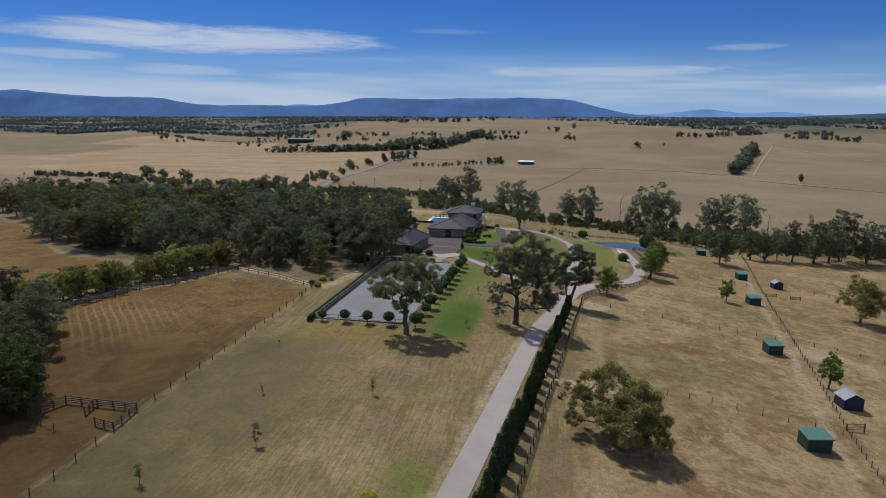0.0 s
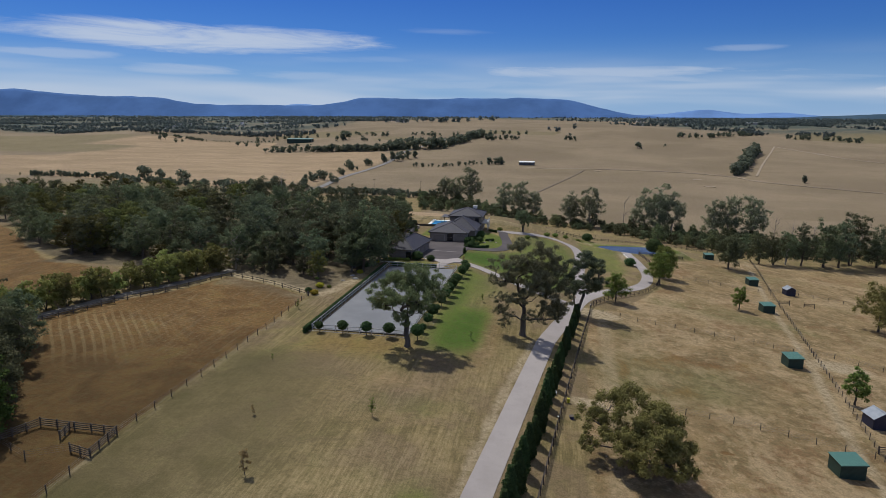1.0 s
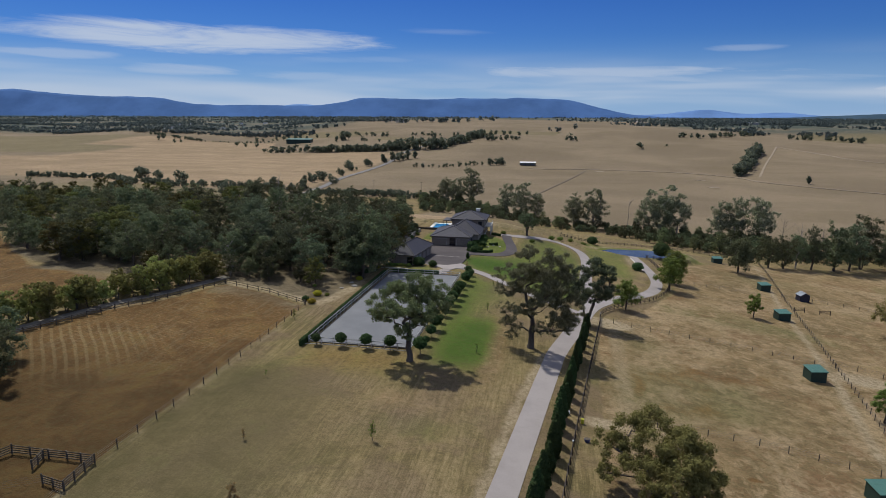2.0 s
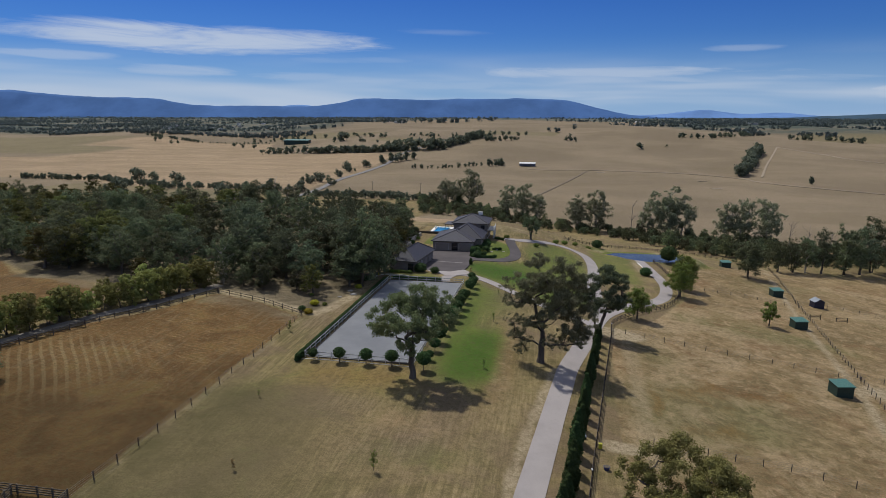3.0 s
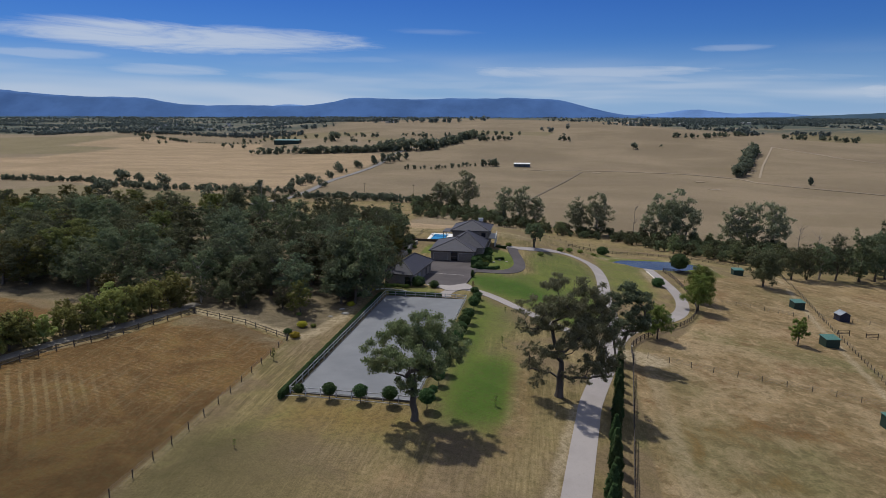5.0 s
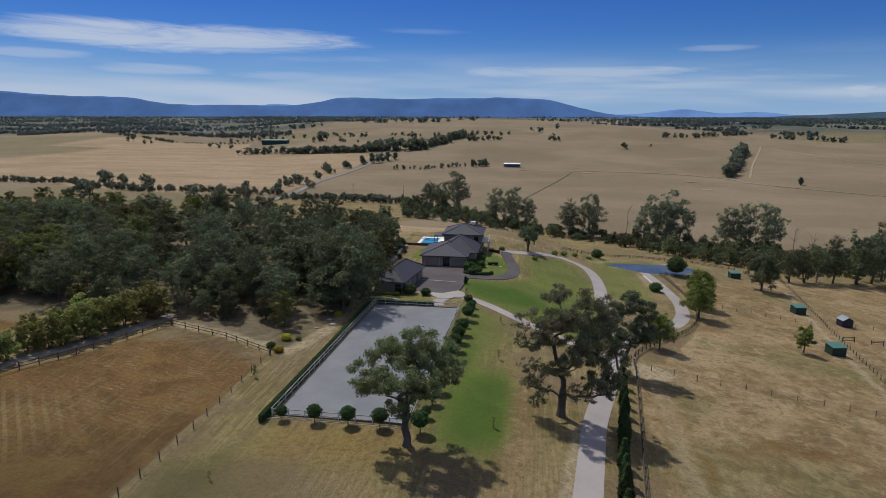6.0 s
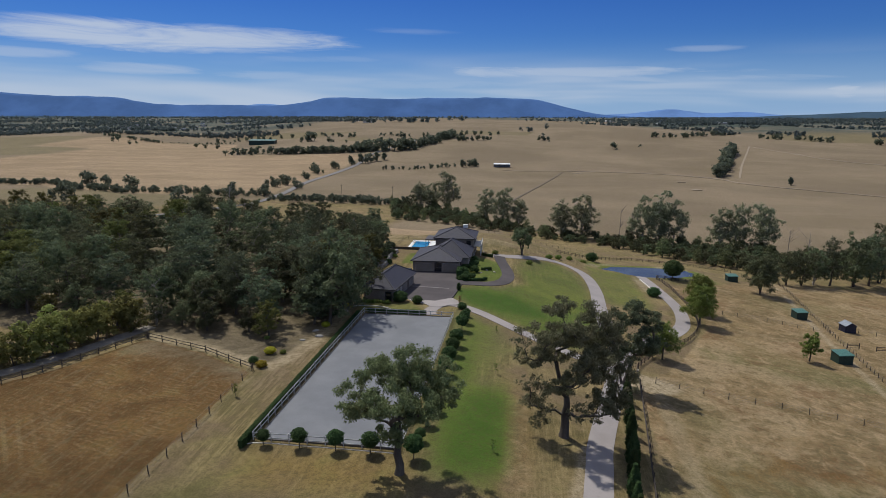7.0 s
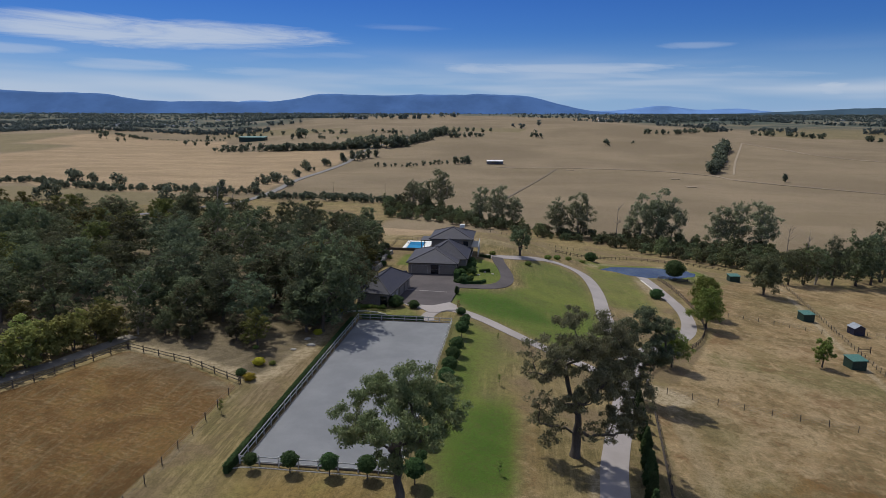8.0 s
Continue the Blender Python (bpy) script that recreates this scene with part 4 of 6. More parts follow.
def build_hills():
    """The ranges on the horizon, coloured blue for haze, as long ridges with foothills."""
    yaw = radians(10.1)
    fwd, right = Vector((-math.sin(yaw), math.cos(yaw), 0)), Vector((math.cos(yaw), math.sin(yaw), 0))
    eye = Vector((42, -95, 0))
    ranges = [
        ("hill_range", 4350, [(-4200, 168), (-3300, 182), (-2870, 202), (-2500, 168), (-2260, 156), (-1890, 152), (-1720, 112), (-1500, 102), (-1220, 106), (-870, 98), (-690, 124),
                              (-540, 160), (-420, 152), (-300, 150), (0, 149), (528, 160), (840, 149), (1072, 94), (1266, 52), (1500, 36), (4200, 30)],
         (0.040, 0.080, 0.180), "forested range along the horizon, coloured blue for haze"),
        ("hill_range", 4550, [(-4200, 60), (-1600, 60), (-1000, 118), (-500, 60), (1200, 44), (1527, 54), (1852, 94), (2137, 58), (2400, 78), (2665, 48), (4200, 60)], (0.075, 0.135, 0.27), "range far behind the plain, coloured pale blue for haze"),
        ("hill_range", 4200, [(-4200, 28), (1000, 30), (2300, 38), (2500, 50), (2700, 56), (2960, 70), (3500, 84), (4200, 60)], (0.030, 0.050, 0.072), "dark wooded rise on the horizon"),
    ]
    for index, (name, far, line, tone, label) in enumerate(ranges):
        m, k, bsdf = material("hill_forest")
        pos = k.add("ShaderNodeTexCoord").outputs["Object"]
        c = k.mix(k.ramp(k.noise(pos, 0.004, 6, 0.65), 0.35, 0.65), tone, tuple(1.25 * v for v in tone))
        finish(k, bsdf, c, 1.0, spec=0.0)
        # faint glow of the surface adds the brightness of haze
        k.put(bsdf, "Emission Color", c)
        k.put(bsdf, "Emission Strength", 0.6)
        xs = np.linspace(-4200, 4200, 421)
        bm = bmesh.new()
        rows = []
        for x in xs:
            top = float(np.mean(np.interp([x - 70, x - 30, x, x + 30, x + 70], [p[0] for p in line], [p[1] for p in line]))) - 28
            top += (5 * noise.noise((x * 0.004, index * 9.1, 0)) + 3 * noise.noise((x * 0.013, index * 9.1, 4))) * min(1, max(0, top) / 60)
            row = []
            for d, f in ((-260, -0.25), (-170, 0.25), (-90, 0.62), (-30, 0.9), (0, 1.0), (60, 0.4)):
                jitter = 40 * noise.noise((x * 0.006, d * 0.02, index * 3))
                p = eye + right * x + fwd * (far + d + jitter * (f < 1))
                row.append(bm.verts.new((p.x, p.y, 28 + (top if f > 0 else 60) * f)))
            rows.append(row)
        for p, q in zip(rows, rows[1:]):
            for i in range(len(p) - 1):
                bm.faces.new((p[i], q[i], q[i + 1], p[i + 1]))
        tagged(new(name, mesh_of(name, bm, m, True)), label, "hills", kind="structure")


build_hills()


def build_paving():
    ribbon("road", DRIVE, 3.75, CONCRETE, "pale pinkish gravel driveway through the paddocks", "driveway", 0.08)
    ribbon("road", LOOP, 3.9, CONCRETE, "pale curved driveway round the lawn", "driveway", 0.088)
    ribbon("pavement", PATH_HOUSE, 2.9, CONCRETE, "pale concrete path to the court", "path", 0.096)
    ribbon("road", COURT_LOOP, 3.7, ASPHALT, "dark asphalt turning loop by the house", "driveway", 0.112)
    slab("pavement", [(5.6, 73.6), (15.5, 72.6), (19.5, 76), (20.5, 89), (20.3, 94), (18.4, 101.7), (4.6, 101.9), (6.2, 86)], ASPHALT, "dark asphalt court before the garages", "court", 0.10)
    slab("pavement", [(8.2, 73.6), (10.2, 71.4), (13.6, 69.6), (15.2, 67.5), (17.6, 67.8), (19.4, 69.6), (22.6, 70.4), (21.2, 73.2), (19.2, 75.8), (15.4, 72.7)], CONCRETE, "pale concrete apron before the court", "court", 0.104)
    bm = bmesh.new()
    box((10.5, 0.28, 0.12), (12.4, 84.6, 0.075), 0.02, bm, pose(0, 0, 0, 0, 0, -6))
    tagged(new("kerb", mesh_of("kerb", bm, CONCRETE)), "pale drainage strip across the asphalt", "kerb", kind="structure")
    pts = smooth_line(DRIVE, 1.0)
    left = []
    for i, (x, y) in enumerate(pts[1:-1], 1):
        if 121 < y < 152.4:
            d = Vector((pts[i + 1][0] - pts[i - 1][0], pts[i + 1][1] - pts[i - 1][1], 0)).normalized()
            left.append((x - d.y * 2.15, y + d.x * 2.15))
    ribbon("kerb", left[::6], 0.4, KERB, "pale concrete kerb along the bend", "kerb", 0.2, 3)
    ribbon("kerb", [(-4.6, 58.5), (-4.4, 61.5), (-3.1, 65.0), (-1.0, 66.1), (2.0, 66.2), (4.4, 65.6), (6.4, 64.2)], 0.35, KERB, "curved pale stone edge of the garden lawn", "kerb", 0.18, 3)
    ribbon("kerb", [(-1.9, 0.6), (-0.6, 1.0), (1.2, 1.45), (8, 1.45), (20.6, 1.45)], 0.15, KERB, "narrow pale edge before the arena fence", "kerb", 0.07, 3)
    # far road and a worn track over the fields
    ribbon("road", [(-235, 330), (-190, 400), (-181, 434), (-183, 488), (-194, 585), (-193, 684), (-192, 787), (-200, 890), (-180, 1000), (-150, 1130)], 6.5, simple("old_bitumen", (0.19, 0.178, 0.172), (0.235, 0.22, 0.212), 0.3, 0.95), "narrow grey country road through the valley", "road", 0.5)
    track = simple("track", (0.30, 0.238, 0.172), (0.36, 0.288, 0.208), 0.3, 0.95)
    for line in ([(10, 745), (40, 737), (90, 745), (196, 728), (256, 683), (276, 631), (365, 536)], [(286, 698), (340, 860), (405, 1040), (430, 1110)], [(430, 1105), (467, 1000), (478, 945), (515, 875), (600, 800)]):
        ribbon("road", line, 2.6, track, "faint worn farm track over pasture", "track", 0.5)
    ribbon("road", [(20, 430), (29, 470), (85, 731)], 2.0, simple("drain", (0.14, 0.112, 0.08), (0.18, 0.142, 0.102), 0.3, 0.95), "shallow dark drain line across pasture", "drain", 0.45)
    for x, y in ((208, 643), (206, 570), (467, 1000), (515, 875), (102, 720)):
        ribbon("ground_patch", [(x - 5, y), (x, y + 1.5), (x + 5, y)], 5.0, track, "pale bare hollow worn in the pasture", "bare patch", 0.5)


build_paving()
ribbon("road", [(-38.5, 40), (-43.6, 24), (-49.5, 11), (-53.5, -1), (-58.5, -17), (-66, -40)], 2.6, simple("lane_gravel", (0.22, 0.195, 0.168), (0.29, 0.258, 0.222), 0.5, 0.95), "narrow grey gravel lane behind the field fence", "lane", 0.06)


def build_pond():
    cx, cy, a, b, turn, z = POND
    bm = bmesh.new()
    ring = []
    for i in range(56):
        t = 2 * math.pi * i / 56
        w = 1.03 + 0.05 * math.sin(3 * t + 1) + 0.03 * math.sin(5 * t)
        p = pose(cx, cy, 0, 0, 0, turn) @ Vector((a * w * math.cos(t), b * w * math.sin(t), 0))
        ring.append(bm.verts.new((p.x, p.y, z)))
    bm.faces.new(ring)
    tagged(new("water", mesh_of("water", bm, PONDWATER)), "blue farm pond below the lawn", "pond", kind="structure")


build_pond()

# ---- fences ----
MESH = {}


def unit(key, make, mat):
    if key not in MESH:
        MESH[key] = mesh_of(key, make(), mat)
    return MESH[key]


def post_bm(w, h, cap=0.02):
    bm = box((w, w, h + 0.4), (0, 0, h / 2 - 0.2), min(cap, w * 0.3))
    return bm


def fence(line, gap, label, posts=("post", 0.13, 1.3), mat=POST, rails=(), rail_size=(0.05, 0.13), rail_mat=None, wires=(), group="", curve=False, lift=0.0, name="fence"):
    """Posts on the terrain; rails or wires from post to post."""
    pts = smooth_line(line, 0.5) if curve else None
    spots = []
    if curve:
        run, last = 0.0, pts[0]
        spots.append(pts[0])
        for p in pts[1:]:
            run += math.dist(p, last)
            last = p
            if run >= gap:
                spots.append(p)
                run = 0.0
    else:
        for a, b in zip(line, line[1:]):
            n = max(1, round(math.dist(a, b) / gap))
            spots += [(a[0] + (b[0] - a[0]) * i / n, a[1] + (b[1] - a[1]) * i / n) for i in range(n)]
        spots.append(line[-1])
    rng = random.Random(len(spots) * 7 + int(line[0][0]))
    t = thing(name, Matrix.Translation(at(*spots[0])), label, "fence", group)
    o = t.matrix_basis.translation
    kind, w, h = posts
    me = unit(f"{kind}_{w}_{h}_{mat.name}", lambda: post_bm(w, h), mat)
    me.name = "post"
    feet = [at(x, y, lift) for x, y in spots]
    for i, p in enumerate(feet):
        d = feet[min(i + 1, len(feet) - 1)] - feet[max(i - 1, 0)]
        shared("post", me, t, Matrix.Translation(p - o) @ pose(0, 0, 0, rng.uniform(-2, 2), rng.uniform(-2, 2), math.degrees(math.atan2(d.y, d.x))) @ Matrix.Diagonal((1, 1, rng.uniform(0.94, 1.05), 1)))
    rm = rail_mat or mat
    for z in rails:
        ru = unit(f"rail_{rail_size}_{rm.name}", lambda: box((1, *rail_size), (0.5, 0, 0)), rm)
        ru.name = "rail"
        for p, q in zip(feet, feet[1:]):
            d = q - p
            turn = d.to_track_quat("X", "Z").to_matrix().to_4x4()
            side = turn @ Vector((0, w * 0.5 + rail_size[0] * 0.4, 0))
            shared("rail", ru, t, Matrix.Translation(p - o + side + Vector((0, 0, z + rng.uniform(-0.012, 0.012)))) @ turn @ Matrix.Diagonal((d.length + 0.04, 1, 1, 1)))
    for z in wires:
        vs, fs = [], []
        tube_into(vs, fs, [p - o + Vector((0, 0, z)) for p in feet], [0.012] * len(feet), 4)
        part("wire", raw_mesh("wire", vs, fs, WIRE, False), None, t)
    return t


WIRES = (0.35, 0.65, 0.95, 1.2)


def build_fences():
    # riding arena
    fence([(-0.4, 2.1), (0.8, 60.6), (21.2, 60.6)], 2.5, "white-painted post and rail fence round the arena", ("arena_post", 0.14, 1.4), ARENARAIL, (0.55, 1.2), (0.05, 0.13))
    fence([(21.2, 60.6), (20.3, 2.1), (-0.4, 2.1)], 2.5, "white-painted post and rail fence round the arena", ("arena_post", 0.14, 1.4), ARENARAIL, (0.55, 1.2), (0.05, 0.13))
    # fence between the driveway and the paddocks
    fence([(46.2, -66), (51.2, -22), (56.4, 20), (58.6, 38)], 2.6, "dark-stained post and rail fence beside the driveway", ("drive_post", 0.14, 1.35), DARKRAIL, (0.4, 0.8, 1.2), (0.05, 0.14))
    fence([(58.6, 38), (59.4, 46), (62.9, 54), (69.3, 64.5), (76.4, 74.6), (81.9, 87.5), (84.8, 101), (86.0, 116), (86.2, 130), (85.4, 145), (84.6, 153.5), (92, 153.8), (103, 157)], 2.4,
          "dark-stained post and rail fence curving round the bend", ("drive_post", 0.14, 1.35), DARKRAIL, (0.4, 0.8, 1.2), (0.05, 0.14), curve=True)
    # paddock fences of posts and wire
    label = "post and wire fence across a dry paddock"
    fence([(98.6, -44), (100, -31), (102, -14), (110.3, 36), (121.6, 99), (141, 197)], 2.6, "long post and wire fence down the slope", ("wire_post", 0.12, 1.25), POST, wires=WIRES, group="paddock fences")
    fence([(60.5, -13), (80, -12.6), (100.5, -16)], 4.2, label, ("wire_post", 0.12, 1.25), POST, wires=WIRES, group="paddock fences")
    fence([(62, 41), (74.7, 39), (93, 37.5), (110, 35)], 4.2, label, ("wire_post", 0.12, 1.25), POST, wires=WIRES, group="paddock fences")
    fence([(86.5, 110), (103, 110), (122.5, 106)], 4.4, label, ("wire_post", 0.12, 1.25), POST, wires=WIRES, group="paddock fences")
    fence([(110.6, 38), (128, 30), (160, 22)], 4.6, label, ("wire_post", 0.12, 1.25), POST, wires=WIRES, group="paddock fences")
    fence([(124, 113), (143, 112), (190, 106)], 4.6, label, ("wire_post", 0.12, 1.25), POST, wires=WIRES, group="paddock fences")
    # left field
    fence([(-8.3, -72), (-9.5, -52)], 4.4, "post and wire fence along the brown field", ("wire_post", 0.12, 1.25), POST, wires=WIRES, group="field fences")
    fence([(-10.2, -46), (-9.8, -25), (-9.7, -4), (-10.4, 24.5)], 4.2, "post and wire fence along the brown field", ("wire_post", 0.12, 1.25), POST, wires=WIRES, group="field fences")
    fence([(-10.4, 25), (-22, 30.5), (-35.6, 34)], 3.2, "grey post and rail fence at the head of the brown field", ("field_post", 0.15, 1.3), POST, (0.55, 1.1), (0.05, 0.12), group="field fences")
    fence([(-35.8, 34), (-41.5, 18), (-47, 7), (-51, -5), (-56, -20)], 3.2, "grey post and rail fence beside the shelter trees", ("field_post", 0.15, 1.3), POST, (0.55, 1.1), (0.05, 0.12), group="field fences")
    # timber stock yard
    yard = [(-9.6, -52), (-10.2, -46), (-14, -46.2), (-21.6, -46.8), (-23.5, -52)]
    fence(yard, 2.2, "weathered timber rail fence of a stock yard", ("yard_post", 0.17, 1.4), POST, (0.35, 0.65, 0.95, 1.25), (0.05, 0.13), group="stock yard")
    fence([(-9.6, -52), (-13.0, -51.4)], 1.8, "weathered timber rail gate of a stock yard", ("yard_post", 0.17, 1.4), POST, (0.35, 0.65, 0.95, 1.25), (0.05, 0.13), group="stock yard")
    fence([(-17.0, -46.8), (-16.4, -49.2)], 1.4, "short weathered rail panel inside a stock yard", ("yard_post", 0.17, 1.4), POST, (0.35, 0.65, 0.95, 1.25), (0.05, 0.13), group="stock yard")
    fence([(-23.5, -52), (-17, -54.5), (-13.0, -51.4)], 3.4, "post and wire fence closing a stock yard", ("wire_post", 0.12, 1.25), POST, wires=WIRES, group="stock yard")
    # beyond the pond and along the creek paddock
    fence([(50, 170), (64.5, 187), (85, 208), (108, 213), (126, 203)], 2.6, "brown post and rail fence behind the pond", ("drive_post", 0.14, 1.35), DARKRAIL, (0.5, 1.0), (0.05, 0.12))
    fence([(22, 196), (45, 222), (72, 240)], 3.5, "post and wire fence on the slope above the creek", ("wire_post", 0.12, 1.25), POST, wires=WIRES)
    fence([(-62, 52), (-52, 47), (-47, 53)], 3.0, "old rail fence among the trees", ("field_post", 0.15, 1.3), POST, (0.55, 1.1), (0.05, 0.12))
    # gates in the long fence
    for x, y, turn in ((103.6, -13.3, 12), (122.6, 93, 10), (130.4, 94.1, 5)):
        g = thing("farm_gate", Matrix.Translation(at(x, y)) @ pose(0, 0, 0, 0, 0, turn), "dark timber rail gate in the paddock fence", "gate", "paddock gates")
        for px in (-1.6, 1.6):
            part("post", box((0.17, 0.17, 1.9), (px, 0, 0.6), 0.02), DARKRAIL, g)
        for z in (0.45, 0.85, 1.25):
            part("rail", box((3.1, 0.05, 0.13), (0, 0.06, z)), DARKRAIL, g)


build_fences()


# ---- riding arena ----
def build_arena():
    bm = prism([(-0.05, 2.45), (20.0, 2.45), (20.85, 60.3), (1.1, 60.3)], -0.4, 0.09)
    arena = tagged(new("riding_arena", mesh_of("riding_arena", bm, SAND)), "pale grey sand riding arena", "arena", kind="structure")
    corners = [(-0.05, 2.45), (20.0, 2.45), (20.85, 60.3), (1.1, 60.3)]
    for (ax, ay), (bx, by) in zip(corners, corners[1:] + corners[:1]):
        ln, turn = math.hypot(bx - ax, by - ay), math.degrees(math.atan2(by - ay, bx - ax))
        board = part("edge_board", box((ln, 0.1, 0.3), (ln / 2, -0.07, 0.05), 0.02), TIMBERWALL, arena)
        board.matrix_basis = pose(ax, ay, 0, 0, 0, turn)


def hedge(name, a, b, wide, tall, seed, label, foliage=None):
    """A clipped hedge: closed core with a skin of small leaves."""
    rng = np.random.RandomState(seed)
    a, b = Vector((*a, 0)), Vector((*b, 0))
    ln = (b - a).length
    count = int(ln * 260)
    face = rng.rand(count)
    p = np.empty((count, 3))
    p[:, 0] = rng.rand(count) * ln
    side = np.where(face < 0.3, -1, np.where(face < 0.6, 1, 0))
    top = side == 0
    p[:, 1] = np.where(top, rng.uniform(-1, 1, count), side) * wide / 2
    p[:, 2] = np.where(top, 1.0, rng.rand(count)) * tall
    p += rng.normal(scale=0.05, size=p.shape)
    n = np.column_stack([np.zeros(count), side, top.astype(float)]) + rng.normal(scale=0.5, size=(count, 3))
    n /= np.linalg.norm(n, axis=1)[:, None]
    u = np.cross(n, rng.normal(size=(count, 3)))
    u /= np.linalg.norm(u, axis=1)[:, None]
    v = np.cross(n, u)
    s = 0.13
    lv = np.stack([p - u * s, p + v * s * 0.6 + n * 0.03, p + u * s, p - v * s * 0.6 + n * 0.03], 1).reshape(-1, 3)
    k = 4 * np.arange(count)[:, None]
    lf = np.concatenate([k + [0, 1, 2], k + [0, 2, 3]])
    core = np.array([(x, y, z) for x in (0, ln) for y in (-wide / 2 + 0.04, wide / 2 - 0.04) for z in (-0.3, tall - 0.05)])
    q = np.array([(0, 1, 3), (0, 3, 2), (4, 6, 7), (4, 7, 5), (0, 4, 5), (0, 5, 1), (2, 3, 7), (2, 7, 6), (1, 5, 7), (1, 7, 3)]) + len(lv)
    me = leaf_mesh(name, np.concatenate([lv, core]), np.concatenate([lf, q]), foliage or HEDGELEAF)
    ob = new(name, me)
    d = b - a
    ob.matrix_basis = Matrix.Translation(at(a.x, a.y)) @ pose(0, 0, 0, 0, 0, math.degrees(math.atan2(d.y, d.x)))
    return tagged(ob, label, "hedge")


build_arena()
hedge("hedge", (19.0, 96.4), (18.9, 101.6), 1.5, 2.1, 6, "tall clipped dark hedge at the garage corner")
for a, b in (((18.6, 95.0), (19.4, 93.3)), ((19.4, 93.3), (22.4, 92.9 + 0.9)), ((22.4, 93.8), (25.4, 95.0)), ((25.4, 95.0), (26.6, 97.2)), ((24.6, 107.5), (27.4, 109.0)), ((23.6, 127.2), (27.0, 126.0))):
    hedge("hedge", a, b, 0.7, 0.6, int(10 * a[0]), "low clipped hedge edging the garden bed")
hedge("hedge", (1.4, 61.5), (15.0, 61.5), 0.6, 0.9, 9, "low clipped dark hedge behind the arena")
hedge("hedge", (-1.15, -0.4), (-0.05, 58.5), 0.65, 1.2, 5, "clipped dark green hedge along the arena fence", CONELEAF)


# ---- buildings ----
def hip_roof(t, w, d, z, rise, over, ridge_along="x", name="roof", cx=0.0, cy=0.0):
    """Hip roof over a w x d plan centred at (cx, cy), with eaves, fascia and ridge caps."""
    W, D = w / 2 + over, d / 2 + over
    if ridge_along == "x":
        r = max(0.3, W - D)
        ridge = [(-r, 0), (r, 0)]
    else:
        r = max(0.3, D - W)
        ridge = [(0, -r), (0, r)]
    bm = bmesh.new()
    c = [bm.verts.new((cx + x, cy + y, z)) for x, y in ((-W, -D), (W, -D), (W, D), (-W, D))]
    k = [bm.verts.new((cx + x, cy + y, z + rise)) for x, y in ridge]
    if ridge_along == "x":
        quads = [(c[0], c[1], k[1], k[0]), (c[1], c[2], k[1]), (c[2], c[3], k[0], k[1]), (c[3], c[0], k[0])]
        caps = [(c[0], k[0]), (c[3], k[0]), (c[1], k[1]), (c[2], k[1]), (k[0], k[1])]
    else:
        quads = [(c[0], c[1], k[0]), (c[1], c[2], k[1], k[0]), (c[2], c[3], k[1]), (c[3], c[0], k[0], k[1])]
        caps = [(c[0], k[0]), (c[1], k[0]), (c[2], k[1]), (c[3], k[1]), (k[0], k[1])]
    caps = [(a.co.copy(), b.co.copy()) for a, b in caps]
    for q in quads:
        bm.faces.new(q)
    bm.faces.new(c[::-1])
    bmesh.ops.recalc_face_normals(bm, faces=bm.faces)
    roof = part(name, bm, ROOF, t, "charcoal tiled hip roof")
    for a, b in caps:
        vs, fs = [], []
        tube_into(vs, fs, [a + Vector((0, 0, 0.02)), b + Vector((0, 0, 0.03))], [0.14, 0.14], 6)
        part("ridge_cap", raw_mesh("ridge_cap", vs, fs, RIDGE, False), None, roof)
    for size, centre in (((2 * W + 0.1, 0.12, 0.22), (cx, cy - D, z - 0.05)), ((2 * W + 0.1, 0.12, 0.22), (cx, cy + D, z - 0.05)),
                         ((0.12, 2 * D - 0.13, 0.22), (cx - W, cy, z - 0.05)), ((0.12, 2 * D - 0.13, 0.22), (cx + W, cy, z - 0.05))):
        part("gutter", box(size, centre, 0.02), FASCIA, roof)
    return roof


def wall_box(t, w, d, h, cx=0.0, cy=0.0, z0=-0.5):
    """Four walls with thickness."""
    th = 0.25
    for size, centre in (((w, th, h - z0), (cx, cy - d / 2 + th / 2, (h + z0) / 2)), ((w, th, h - z0), (cx, cy + d / 2 - th / 2, (h + z0) / 2)),
                         ((th, d - 2 * th, h - z0), (cx - w / 2 + th / 2, cy, (h + z0) / 2)), ((th, d - 2 * th, h - z0), (cx + w / 2 - th / 2, cy, (h + z0) / 2))):
        part("wall", box(size, centre), BRICK, t)


def opening(t, kind, x, y, z, w, h, facing, mat, panes=0):
    """A door or window set on a wall: frame, leaf or glass, sill. facing: degrees of the outward side, 0 is -y."""
    m = pose(x, y, z, 0, 0, facing)
    frame_ob = part(kind, box((w, 0.10, h), (0, 0, h / 2)), mat, t)
    frame_ob.matrix_basis = m
    for size, centre in (((0.1, 0.06, h), (-w / 2 + 0.05, -0.06, h / 2)), ((0.1, 0.06, h), (w / 2 - 0.05, -0.06, h / 2)), ((w - 0.2, 0.06, 0.1), (0, -0.06, h - 0.05))):
        part("frame", box(size, centre), PALEDOOR if kind == "garage_door" else FASCIA, frame_ob)
    for i in range(panes):
        zz = h * (i + 1) / (panes + 1)
        part("panel_rail", box((w - 0.24, 0.03, 0.04), (0, -0.06, zz)), DOORPANEL, frame_ob)
    if kind == "window":
        part("sill", box((w + 0.2, 0.2, 0.08), (0, -0.1, -0.05)), PAVER, frame_ob)
    return frame_ob


